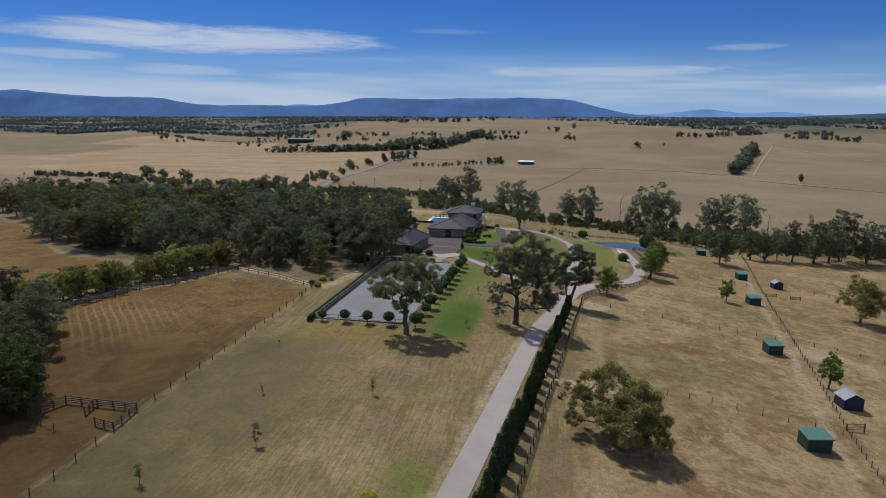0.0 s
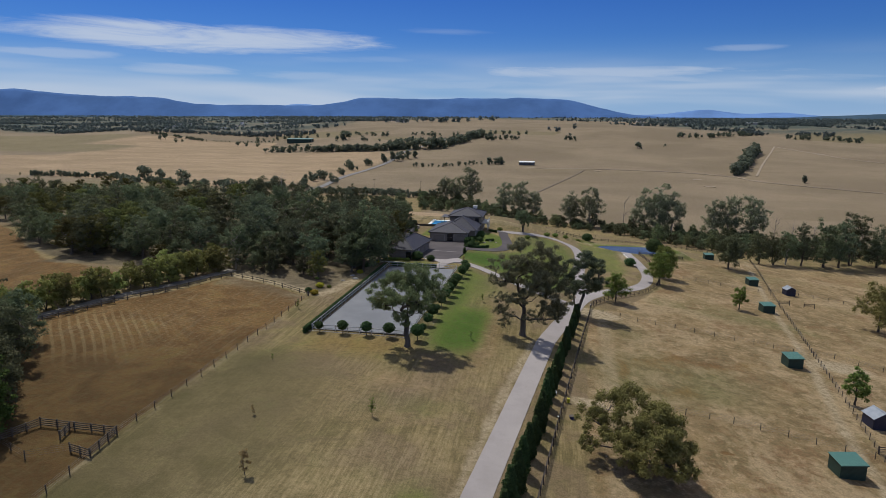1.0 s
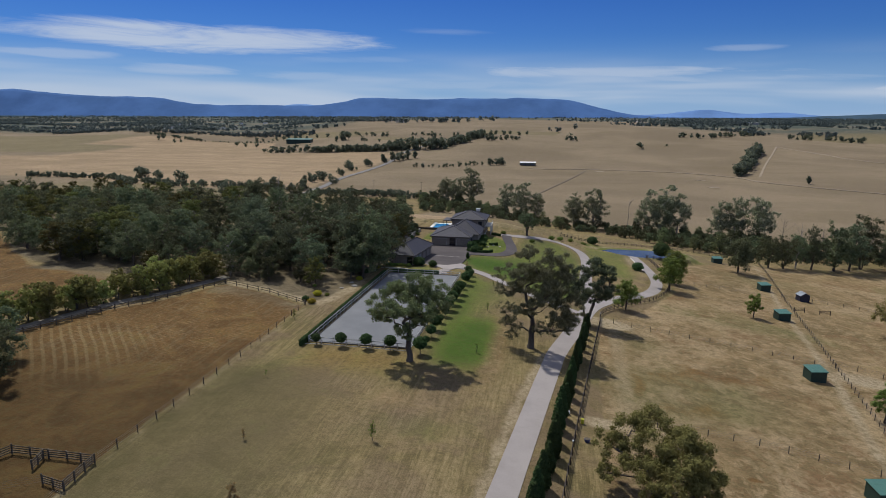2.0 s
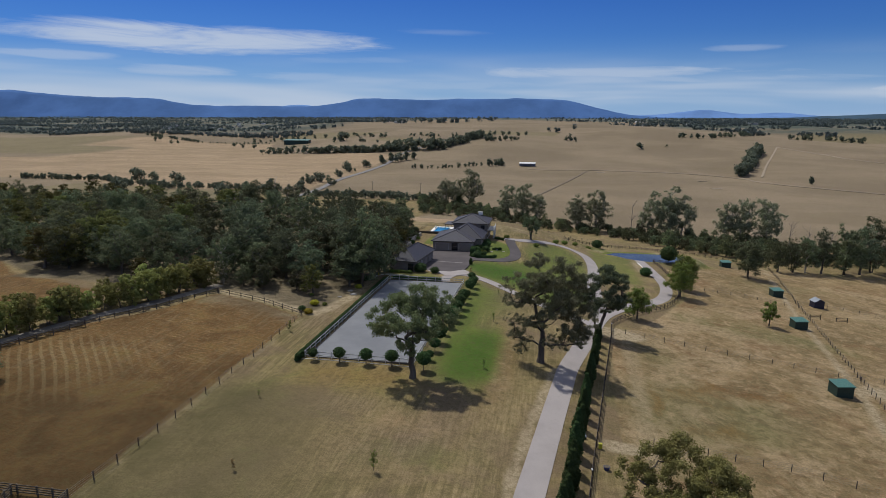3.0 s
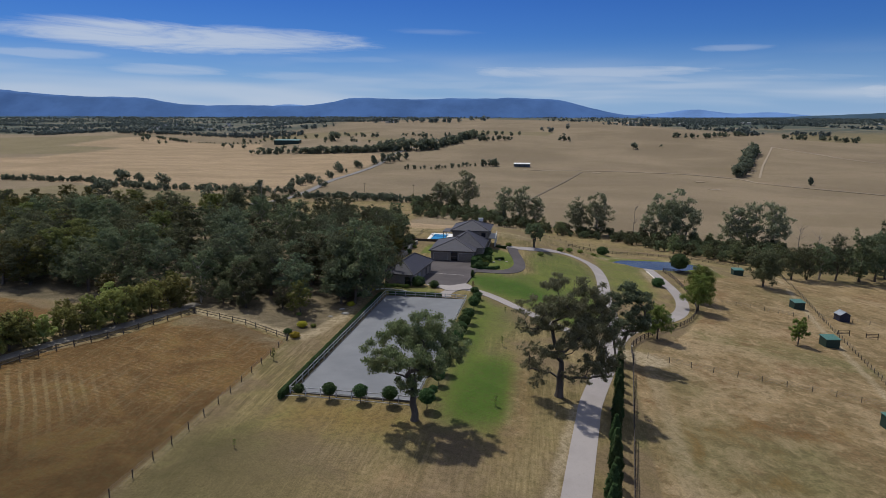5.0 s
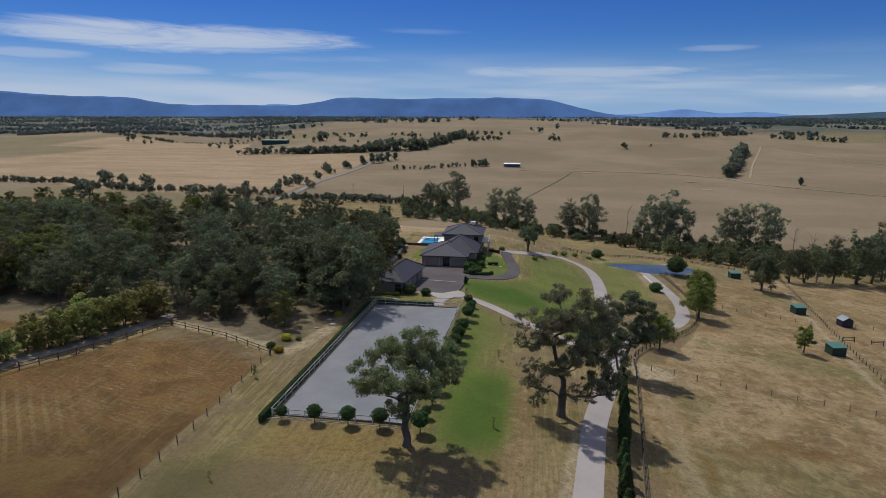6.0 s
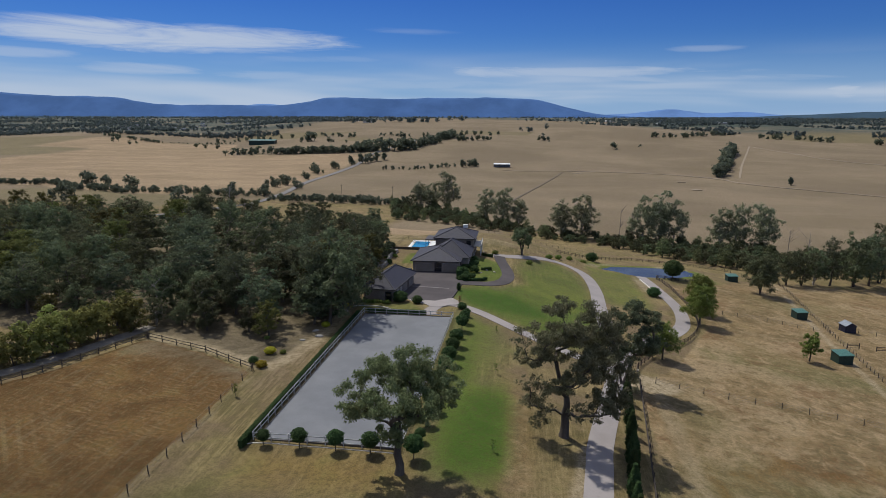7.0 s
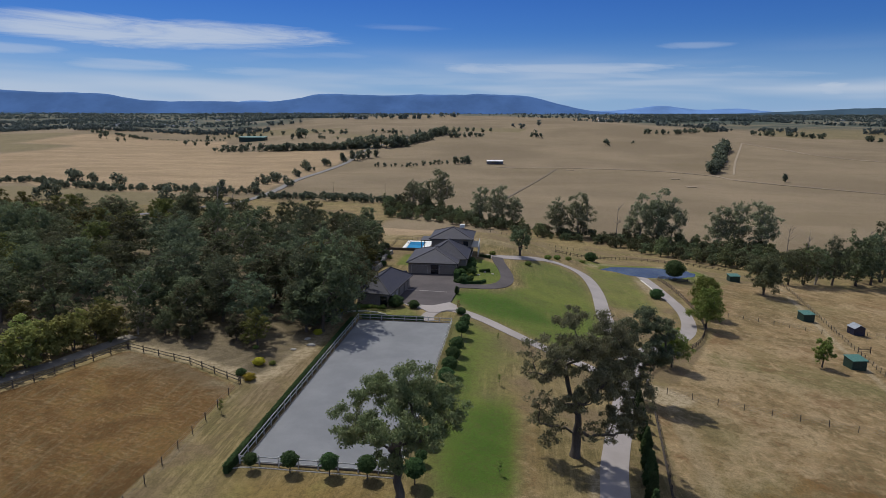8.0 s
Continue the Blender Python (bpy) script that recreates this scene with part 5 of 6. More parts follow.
def build_coach_house():
    t = thing("coach_house", pose(2.7, 79.8, 0, 0, 0, -7), "single-storey taupe brick outbuilding with a charcoal hip roof", "outbuilding")
    w, d, h = 7.6, 17.5, 3.1
    wall_box(t, w, d, h)
    hip_roof(t, w, d, h, 2.8, 0.7, "y")
    opening(t, "door", w / 2 - 1.15, -d / 2, 0, 1.7, 2.4, 0, DARKGLASS)
    for y, mat in ((-5.2, PALEDOOR), (-2.4, PALEDOOR), (1.4, DOORPANEL), (5.4, DOORPANEL)):
        opening(t, "door", w / 2, y, 0, 2.3 if mat is PALEDOOR else 3.0, 2.3, 90, mat, 3)
    for y in (-6, 0, 6):
        opening(t, "window", -w / 2, y, 1.0, 1.5, 1.2, -90, DARKGLASS)


def build_house():
    t = thing("house", pose(12.0, 102.0, 0, 0, 0, 0), "two-storey taupe brick house with charcoal hip roofs and garages", "house")
    # garage wing
    w, d, h = 13.4, 17.0, 3.2
    wall_box(t, w, d, h, -0.4, d / 2)
    hip_roof(t, w, d, h, 2.6, 0.6, "y", cx=-0.4, cy=d / 2)
    opening(t, "garage_door", -4.0, 0, 0, 4.6, 2.5, 0, DOORPANEL, 4)
    opening(t, "door", 0.3, 0, 0, 2.1, 2.7, 0, DARKGLASS, 1)
    opening(t, "garage_door", 3.9, 0, 0, 4.4, 2.5, 0, DOORPANEL, 4)
    for y in (4, 9, 13.5):
        opening(t, "window", -0.4 + w / 2, y, 0.9, 1.6, 1.5, 90, DARKGLASS)
        opening(t, "window", -0.4 - w / 2, y, 0.9, 1.6, 1.5, -90, DARKGLASS)
    # two-storey part behind
    w2, d2, h2, cx, cy = 12.2, 12.6, 6.1, 2.9, 26.6
    wall_box(t, w2, d2, h2, cx, cy)
    hip_roof(t, w2, d2, h2, 2.6, 0.7, "y", cx=cx, cy=cy)
    # link between them, under its own roof
    wall_box(t, 11.4, 14.0, 3.26, 2.9, 12.6)
    hip_roof(t, 11.4, 14.0, 3.26, 4.1, 0.6, "y", cx=2.9, cy=12.6)
    for y in (22.5, 27, 31.5):
        for z in (0.6, 3.6):
            opening(t, "window", cx + w2 / 2, y, z, 1.8, 1.6, 90, DARKGLASS)
            opening(t, "window", cx - w2 / 2, y, z, 1.8, 1.6, -90, DARKGLASS)
    opening(t, "window", 7.4, cy - d2 / 2, 3.9, 1.5, 1.5, 0, DARKGLASS)
    # balcony on the garden side
    bal = part("balcony", box((2.2, 9, 0.25), (cx + w2 / 2 + 1.1, 28, 3.0)), PAVER, t, "pale balcony deck with a white rail")
    for y in (23.6, 26, 28, 30, 32.4):
        part("post", box((0.14, 0.14, 4.2), (cx + w2 / 2 + 2.05, y, 2.05)), WHITE, bal)
    for z in (3.5, 4.05):
        part("rail", box((0.06, 9, 0.08), (cx + w2 / 2 + 2.15, 28, z)), WHITE, bal)
    # pergola over the pool side
    per = part("pergola", box((3.4, 7.0, 0.2), (cx - w2 / 2 - 1.7, 23.6, 5.4)), FASCIA, t, "dark flat verandah roof")
    for y in (20.5, 26.8):
        part("post", box((0.16, 0.16, 5.4), (cx - w2 / 2 - 3.2, y, 2.6)), DARKRAIL, per)
    ch = part("chimney", box((1.5, 0.9, 1.0), (cx + 2.6, cy + 3.5, 8.3), 0.03), WHITE, t, "white capped chimney")
    part("cap", box((1.7, 1.1, 0.14), (cx + 2.6, cy + 3.5, 8.85), 0.02), WHITE, ch)


def build_pool():
    t = thing("swimming_pool", pose(0.8, 139.0, 0.1), "rectangular blue swimming pool with a white paved surround", "pool")
    part("surround", prism([(-3.4, -5.6), (5.4, -5.6), (5.4, 7.6), (-3.4, 7.6)], -0.4, 0.08), POOLDECK, t)
    part("coping", box((6.0, 11.0, 0.08), (0.6, 0.2, 0.12), 0.02), PAVER, t)
    part("water", box((5.2, 10.2, 0.05), (0.6, 0.2, 0.15)), POOLWATER, t, "clear blue pool water")
    f = fence([(-6.4, 131.5), (-6.4, 148), (7.2, 148)], 1.8, "thin dark pool fence", ("pool_post", 0.06, 1.3), FASCIA, (0.1, 1.15), (0.03, 0.05))
    for i, (x, y) in enumerate(((-1.6, 142), (-1.6, 144.6))):
        s = thing("sun_lounger", pose(x, y, 0.18, 0, 0, 80), "white sun lounger beside the pool", "lounger", "pool loungers")
        part("seat", box((1.3, 0.62, 0.08), (0.2, 0, 0.34), 0.02), WHITE, s)
        b = part("backrest", box((0.7, 0.62, 0.08), (0, 0, 0), 0.02), WHITE, s)
        b.matrix_basis = pose(-0.68, 0, 0.5, 0, 35, 0)
        for lx in (-0.3, 0.75):
            for ly in (-0.25, 0.25):
                part("leg", box((0.06, 0.06, 0.32), (lx, ly, 0.15)), WHITE, s)
    for (a, b), label in (((((-7.5, 104), (-7.0, 131))), "timber retaining wall below the pool terrace"), ((((-6.8, 131), (6.5, 131.2))), "timber retaining wall below the pool terrace")):
        dx, dy = b[0] - a[0], b[1] - a[1]
        ln = math.hypot(dx, dy)
        wl = thing("retaining_wall", pose(a[0], a[1], 0, 0, 0, math.degrees(math.atan2(dy, dx))), label, "wall", "terrace walls")
        for z in (0.12, 0.36, 0.6, 0.84):
            part("sleeper", box((ln, 0.16, 0.22), (ln / 2, 0, z), 0.01), TIMBERWALL, wl)


def build_car():
    t = thing("car", pose(4.4, 97.8, 0.1, 0, 0, 8), "dark parked car beside the outbuilding", "car")
    outline = [(-2.2, 0.35), (-2.25, 0.75), (-1.5, 0.95), (-0.9, 1.42), (0.9, 1.48), (1.7, 1.0), (2.2, 0.9), (2.25, 0.35)]
    bm = bmesh.new()
    a = [bm.verts.new((-0.86, y, z)) for y, z in outline]
    b = [bm.verts.new((0.86, y, z)) for y, z in outline]
    bm.faces.new(a)
    bm.faces.new(b[::-1])
    for i in range(len(a)):
        bm.faces.new((a[i], b[i], b[(i + 1) % len(a)], a[(i + 1) % len(a)]))
    bmesh.ops.recalc_face_normals(bm, faces=bm.faces)
    bmesh.ops.bevel(bm, geom=list(bm.edges), offset=0.07, segments=2, affect="EDGES")
    part("body", bm, CARPAINT, t, smooth=True)
    part("windscreen", box((1.5, 0.03, 0.62), (0, -1.23, 1.2), 0.01, None, pose(0, 0, 0, -40, 0, 0)), DARKGLASS, t)
    for x in (-0.8, 0.8):
        for y in (-1.4, 1.4):
            bm = bmesh.new()
            bmesh.ops.create_cone(bm, cap_ends=True, segments=16, radius1=0.33, radius2=0.33, depth=0.22, matrix=pose(x, y, 0.33, 0, 90, 0))
            wh = part("wheel", bm, RUBBER, t)
            bm = bmesh.new()
            bmesh.ops.create_cone(bm, cap_ends=True, segments=12, radius1=0.2, radius2=0.2, depth=0.25, matrix=pose(x, y, 0.33, 0, 90, 0))
            part("rim", bm, GREYRAIL, wh)


build_coach_house()
build_house()
build_pool()
build_car()


def shelter(x, y, turn, w, d, hf, hb, walls, roof, label, gable=False, group="horse shelters"):
    """Field shelter of steel sheet, open to the far side; skillion or gable roof."""
    t = thing("field_shelter", Matrix.Translation(at(x, y)) @ pose(0, 0, 0, 0, 0, turn), label, "shelter", group)
    th = 0.08
    drop = -1.2
    if gable:
        def end(yy):
            bm = bmesh.new()
            pts = [(-w / 2, drop), (w / 2, drop), (w / 2, hf), (0, hf + 0.27 * w), (-w / 2, hf)]
            lo = [bm.verts.new((px, yy, pz)) for px, pz in pts]
            hi = [bm.verts.new((px, yy + th, pz)) for px, pz in pts]
            bm.faces.new(lo)
            bm.faces.new(hi[::-1])
            for i in range(5):
                bm.faces.new((lo[i], lo[(i + 1) % 5], hi[(i + 1) % 5], hi[i]))
            bmesh.ops.recalc_face_normals(bm, faces=bm.faces)
            return bm
        part("back_wall", end(-d / 2), walls, t)
        for s in (-1, 1):
            part("side_wall", box((th, d, hf - drop), (s * (w / 2 - th / 2), 0, (hf + drop) / 2)), walls, t)
            slope = math.degrees(math.atan(0.54))
            ln = math.hypot(w / 2, 0.27 * w) + 0.25
            part("roof", box((ln, d + 0.4, 0.06), (s * (w / 4 + 0.07), 0, hf + 0.135 * w + 0.02), 0, None, pose(0, 0, 0, 0, s * slope, 0)), roof, t)
        part("ridge_cap", box((0.3, d + 0.42, 0.05), (0, 0, hf + 0.27 * w + 0.08), 0.01), roof, t)
    else:
        part("back_wall", box((w, th, hf - drop), (0, -d / 2 + th / 2, (hf + drop) / 2)), walls, t)
        for s in (-1, 1):
            bm = bmesh.new()
            pts = [(-d / 2 + th, drop), (d / 2, drop), (d / 2, hb), (-d / 2 + th, hf)]
            lo = [bm.verts.new((s * (w / 2 - th), py, pz)) for py, pz in pts]
            hi = [bm.verts.new((s * w / 2, py, pz)) for py, pz in pts]
            bm.faces.new(lo)
            bm.faces.new(hi[::-1])
            for i in range(4):
                bm.faces.new((lo[i], lo[(i + 1) % 4], hi[(i + 1) % 4], hi[i]))
            bmesh.ops.recalc_face_normals(bm, faces=bm.faces)
            part("side_wall", bm, walls, t)
        slope = math.degrees(math.atan((hb - hf) / d))
        part("roof", box((w + 0.3, d + 0.4, 0.06), (0, 0, (hf + hb) / 2 + 0.05), 0, None, pose(0, 0, 0, slope, 0, 0)), roof, t)
        for s in (-1, 1):
            part("post", box((0.1, 0.1, hb - drop), (s * (w / 2 - 0.1), d / 2 - 0.08, (hb + drop) / 2)), walls, t)
        part("flashing", box((w + 0.32, 0.06, 0.14), (0, -d / 2 - 0.2, hf - 0.03)), roof, t)
    return t


def build_shelters():
    green = "green steel field shelter with a pale green skillion roof"
    for x, y, turn, w in ((93.4, -23.0, 10, 3.9), (101.6, 24.4, 10, 3.3), (112.4, 77.4, 10, 3.5), (120.6, 121.2, 10, 3.4), (117.6, 175.5, 5, 3.8)):
        shelter(x, y, turn, w, 3.0, 2.3, 2.6, GREENWALL, GREENROOF, green)
    navy = "navy steel field shelter with a grey gable roof"
    shelter(107.0, -2.2, 10, 3.7, 3.1, 2.2, 2.2, NAVYWALL, GREYROOF, navy, True)
    shelter(130.4, 112.6, 10, 3.2, 2.9, 2.2, 2.2, NAVYWALL, GREYROOF, navy, True)
    # far farm sheds
    w = thing("farm_shed", Matrix.Translation(at(8, 778)) @ pose(0, 0, 0, 0, 0, 4), "long open hay shed with a white roof on the pasture", "shed")
    part("roof", box((22, 9, 0.3), (0, 0, 4.6), 0, None, pose(0, 0, 0, 6, 0, 0)), WHITEROOF, w)
    part("back_wall", box((22, 0.3, 5.2), (0, 4.2, 2.2)), GREYROOF, w)
    for x in (-10.5, -3.5, 3.5, 10.5):
        part("post", box((0.4, 0.4, 5), (x, -4, 2)), POST, w)
    g = thing("farm_shed", Matrix.Translation(at(-488, 1168)) @ pose(0, 0, 0, 0, 0, 4), "large green steel farm shed far off", "shed")
    part("wall", box((52, 18, 9), (0, 0, 3.5)), GREENWALL, g)
    part("roof", box((54, 20, 0.5), (0, 0, 8.6), 0, None, pose(0, 0, 0, 5, 0, 0)), GREENROOF, g)
    rng = random.Random(4)
    for i in range(34):
        b = rng.uniform(-0.62, -0.2) if i % 3 else rng.uniform(0.12, 0.5)
        y = rng.uniform(1700, 2500)
        t = thing("farm_house", Matrix.Translation(at(b * (y + 150), y)) @ pose(0, 0, 0, 0, 0, rng.uniform(0, 180)), "tiny pale farm building on the plain", "house", "far farm buildings")
        part("wall", box((rng.uniform(12, 26), 10, 5), (0, 0, 1.5)), WHITE if i % 2 else PAVER, t)
        part("roof", box((rng.uniform(16, 27), 12, 1.2), (0, 0, 4.6), 0.5), WHITEROOF if i % 3 == 0 else GREYROOF, t)


build_shelters()


# ---- trees ----
def build_trees():
    # the four large gums, each with its own habit
    pad_tree("arena_gum", 11, [(0.1, 0.2, 7.4)],
             [(-4.7, -1.5, 10.8, 3.0), (-3.0, 2.5, 12.8, 3.0), (0.7, 1.5, 14.4, 3.1), (3.8, 3.2, 13.4, 3.0), (5.5, 0.2, 11.4, 2.7), (0.3, -3.4, 11.0, 2.9), (3.2, -3.0, 10.4, 2.8),
              (-0.4, -2.2, 7.4, 1.9), (-4.6, 1.2, 8.2, 1.8), (2.6, 1.0, 7.6, 2.1), (0.4, 4.4, 11.6, 2.7), (-2.5, -3.8, 11.2, 2.2), (1.8, -1.0, 12.8, 2.6), (0.2, -1.4, 5.4, 1.2)],
             0.50, 46000, 0.17, BARK, GUMLEAF, clump=0.36, squash=0.74, hang=0.7)
    pad_tree("drive_gum", 23, [(0.2, 0.3, 6.2)],
             [(-1.2, 1.0, 19.6, 2.3), (4.7, 2.4, 17.8, 3.3), (6.8, 0.6, 15.0, 2.5), (-6.4, 0.5, 15.2, 2.0), (-2.6, -1.2, 16.2, 2.8), (0.8, -1.6, 16.8, 2.5), (2.8, -2.2, 12.2, 3.4),
              (-1.4, 3.4, 12.6, 2.8), (7.2, -0.6, 10.8, 2.9), (8.2, 1.6, 7.4, 2.5), (5.0, -2.0, 7.4, 2.4), (-5.2, -0.8, 8.6, 1.9), (-3.4, -1.2, 5.4, 2.1), (2.0, -3.4, 5.4, 2.1), (3.4, 4.2, 14.0, 2.8),
              (-6.8, 1.6, 11.8, 1.7), (-4.2, 0.0, 12.4, 2.4), (0.6, -2.6, 9.6, 2.3), (5.2, -0.4, 13.4, 2.8), (4.0, 1.6, 9.6, 2.4), (-1.8, -2.4, 9.0, 1.9), (1.4, 1.2, 14.6, 2.6),
              (7.6, 0.2, 4.8, 2.1), (4.8, -1.2, 4.6, 2.1), (-5.0, -0.8, 5.6, 1.8), (-3.6, -2.0, 3.4, 1.6)],
             0.62, 66000, 0.165, BARK, BROWNGUM, clump=0.36, squash=0.7, hang=0.8, sparse=(3, 11, 12, 13, 15, 23, 24, 25))
    pad_tree("corner_gum", 31, [(-1.0, 0.2, 5.0), (1.6, 0.3, 5.4)],
             [(-1.8, -1.0, 7.6, 2.9), (1.6, 1.2, 13.2, 2.8), (4.6, 0.8, 11.6, 2.7), (-1.6, 1.0, 11.4, 2.6), (2.0, -1.4, 8.8, 2.8), (5.0, -0.6, 8.2, 2.2), (-3.2, 0.6, 9.2, 2.2), (3.4, 2.0, 13.0, 2.1),
              (0.6, -1.6, 6.2, 1.9), (3.8, 0.4, 6.6, 1.8)],
             0.36, 32000, 0.17, BARK, BLUEGUM, clump=0.38, squash=0.75)
    pad_tree("paddock_gum", 45, [(-1.4, 1.0, 3.0), (0.8, -0.6, 2.8), (0.6, 1.8, 3.2)],
             [(-0.8, 4.4, 8.4, 2.8), (-3.6, 3.6, 7.8, 2.7), (-6.0, 2.8, 6.2, 2.2), (-6.6, 0.0, 3.6, 1.7), (1.4, 0.2, 8.2, 3.0), (3.8, -1.0, 6.8, 2.8), (5.8, -2.0, 4.8, 2.3), (4.4, -4.4, 3.4, 2.3),
              (1.2, -4.4, 4.6, 2.7), (-2.2, -1.8, 5.2, 2.4), (-3.6, 1.0, 5.6, 2.4), (2.8, 3.0, 6.6, 2.6), (6.2, -3.6, 2.4, 1.8), (0.0, 0.6, 5.6, 2.6), (2.8, -2.6, 5.4, 2.6), (-0.8, -3.8, 3.4, 1.9), (4.6, 1.0, 4.8, 2.2)],
             0.32, 52000, 0.17, BARK, OLIVELEAF, clump=0.38, squash=0.8, hang=0.3)
    tree_meshes("green_tree", 52, 12.5, 5.4, 0.12, 11000, 0.22, BARK, GREENLEAF, 10)
    tree_meshes("big_dark", 61, 15.5, 7.4, 0.10, 12000, 0.27, BARK, DARKLEAF, 12, 2)
    tree_meshes("olive_tree", 47, 12.5, 6.6, 0.2, 11000, 0.25, BARK, OLIVELEAF, 11)
    tree_meshes("small_green", 72, 7.5, 2.5, 0.22, 4800, 0.18, BARK, GREENLEAF, 8, clump=0.52)
    for i in range(8):
        tree_meshes(f"wood_{i}", 100 + i, 15.5 + 1.3 * (i % 3), 5.4 + 0.5 * (i % 4), 0.05 + 0.03 * (i % 3), 4700, 0.30, PALEBARK if i == 5 else BARK, (DARKLEAF, DARKLEAF, BLUEGUM, DARKLEAF, WOODOLIVE, DARKLEAF, BLUEGUM, DARKLEAF)[i], 9 + i % 3, 1 + i % 2)
    for i in range(3):
        tree_meshes(f"leafy_{i}", 130 + i, 15.0, 5.6, 0.02, 8000, 0.25, BARK, WOODGREEN if i == 1 else DARKLEAF, 11, 2)
    for i in range(5):
        tree_meshes(f"creek_{i}", 140 + i, 20.5 + i, 7.6, 0.10, 6200, 0.38, PALEBARK, HAZYCREEKLEAF, 13, 1 + i % 2, clump=0.46, spread=1.05)
    for i in range(4):
        tree_meshes(f"scrub_{i}", 150 + i, 5.4, 3.6, 0.0, 560, 0.50, BARK, DARKLEAF, 4, 1)
    for i in range(4):
        tree_meshes(f"low_{i}", 170 + i, 16.0, 6.0, 0.06, 1500, 0.52, BARK, GUMLEAF if i % 2 else DARKLEAF, 8, 1)
    for i in range(4):
        tree_meshes(f"shelter_{i}", 160 + i, 6.6, 3.2, 0.04, 2100, 0.28, BARK, SPRINGLEAF, 7, 2)
    for i in range(3):
        tree_meshes(f"sapling_{i}", 180 + i, 3.0, 0.62, 0.16, 520 if i else 1300, 0.075, BARK, GREENLEAF if i else RUSTLEAF, 8, girth=0.035)
    for i in range(4):
        shrub_mesh(f"cypress_{i}", 200 + i, 5.2, 1.12, 2600, 0.18, CONELEAF, 0.15, cone=0.82)
    shrub_mesh("ball_tree", 210, 2.9, 1.02, 1800, 0.12, HEDGELEAF, 1.0)
    shrub_mesh("round_bush", 211, 1.9, 1.25, 1100, 0.15, HEDGELEAF, 0.0)
    shrub_mesh("wild_bush", 212, 3.4, 2.4, 900, 0.3, DARKLEAF, 0.0)
    shrub_mesh("low_bush", 213, 1.0, 0.8, 420, 0.12, GREENLEAF, 0.0)
    shrub_mesh("yellow_bush", 214, 1.6, 1.3, 1000, 0.13, YELLOWLEAF, 0.0)
    shrub_mesh("pencil_pine", 215, 2.6, 0.75, 1000, 0.1, CONELEAF, 0.0, cone=0.35)

    plant_tree("arena_gum", 21.3, -3.2, "spreading grey-green gum tree beside the arena")
    plant_tree("drive_gum", 43.0, 12.5, "tall open brown-green gum tree leaning over the driveway")
    plant_tree("corner_gum", 55.3, 37.5, "twin-trunked blue-green gum tree at the driveway bend")
    plant_tree("paddock_gum", 61.4, -34.2, "broad low olive gum tree in the dry paddock")
    plant_tree("green_tree", 84.0, 93.5, "dense bright green tree beside the bend", 20, 0.95)
    plant_tree("green_tree", 87.6, 107.5, "dense bright green tree beside the bend", 130, 1.0, stretch=0.9)
    plant_tree("round_bush", 77.4, 121.5, "rounded green bush at the end of the kerb", 15, 1.5, "bush", "bush")
    plant_tree("green_tree", 66.6, 57.0, "dense bright green tree beside the fence", 80, 0.72)
    plant_tree("big_dark", 120.5, 153.5, "broad dark tree at the paddock corner", 0, 1.0)
    plant_tree("olive_tree", 142.0, 75.0, "broad olive green tree in the far paddock", 120, 1.12)
    shrub_mesh("round_tree", 219, 6.6, 3.2, 2600, 0.26, HEDGELEAF, 1.0)
    plant_tree("round_tree", 91.0, 156.4, "round dark tree beside the pond", 60)
    plant_tree("small_green", 103.6, 73.8, "young green tree in the dry paddock", 0, 0.95)
    plant_tree("small_green", 107.0, 6.5, "young green tree behind the fence", 90, 1.0)
    tree_meshes("slope_gum", 66, 10.0, 4.6, 0.24, 5200, 0.22, BARK, DARKLEAF, 8, 2, girth=0.3)
    plant_tree("slope_gum", 36.3, 139.5, "dark tree above the house lawn", 40)
    plant_tree("round_bush", 64.2, 177, "small round tree above the pond", 10, 1.75)

    rng = random.Random(8)
    # avenue of columnar trees along the driveway
    a, b = Vector((43.1, -66)), Vector((55.4, 33))
    n = 25
    for i in range(n):
        p = a.lerp(b, i / (n - 1))
        plant_tree(f"cypress_{i % 4}", p.x + rng.uniform(-0.2, 0.2), p.y + rng.uniform(-0.3, 0.3), "dark green clipped conifer in a row beside the driveway",
                   rng.uniform(0, 360), rng.uniform(0.84, 1.1) * (1.12 - 0.32 * i / n), "conifer", "tree", "driveway avenue")
    for x in (1.6, 6.7, 11.8, 16.6):
        plant_tree("ball_tree", x, 0.9, "clipped ball tree on a thin stem before the arena", rng.uniform(0, 360), 0.8 if x < 3 else rng.uniform(0.95, 1.08), "ball_tree", "tree", "arena ball trees")
    for i in range(14):
        plant_tree("ball_tree", 22.6 + 0.13 * i, 0.5 + i * 4.75, "clipped ball tree on a thin stem beside the arena", rng.uniform(0, 360), rng.choice((0.7, 0.95, 1.05, 1.2)), "ball_tree", "tree", "arena ball trees")
    # saplings on the grass
    for x, y, k, s in ((11.8, -51.4, 0, 1.25), (5.3, -36.2, 0, 0.6), (22.9, -32.7, 1, 1.1), (-1.1, -15.6, 2, 0.5), (2.1, -62.9, 1, 1.1), (32.9, 5.0, 2, 0.7), (-8.8, 14.6, 1, 0.9),
                       (32.1, 32.1, 2, 0.8), (31.3, 53.9, 2, 0.6), (21.7, 71.2, 0, 0.8)):
        plant_tree(f"sapling_{k}", x, y, ("thin rust-leaved sapling in dry grass" if k == 0 else "thin green sapling in dry grass"), rng.uniform(0, 360), s, "sapling", "tree")
    plant_tree("yellow_bush", 30.5, -60.5, "bright yellow leafy bush", 0, 0.8, "bush", "bush")
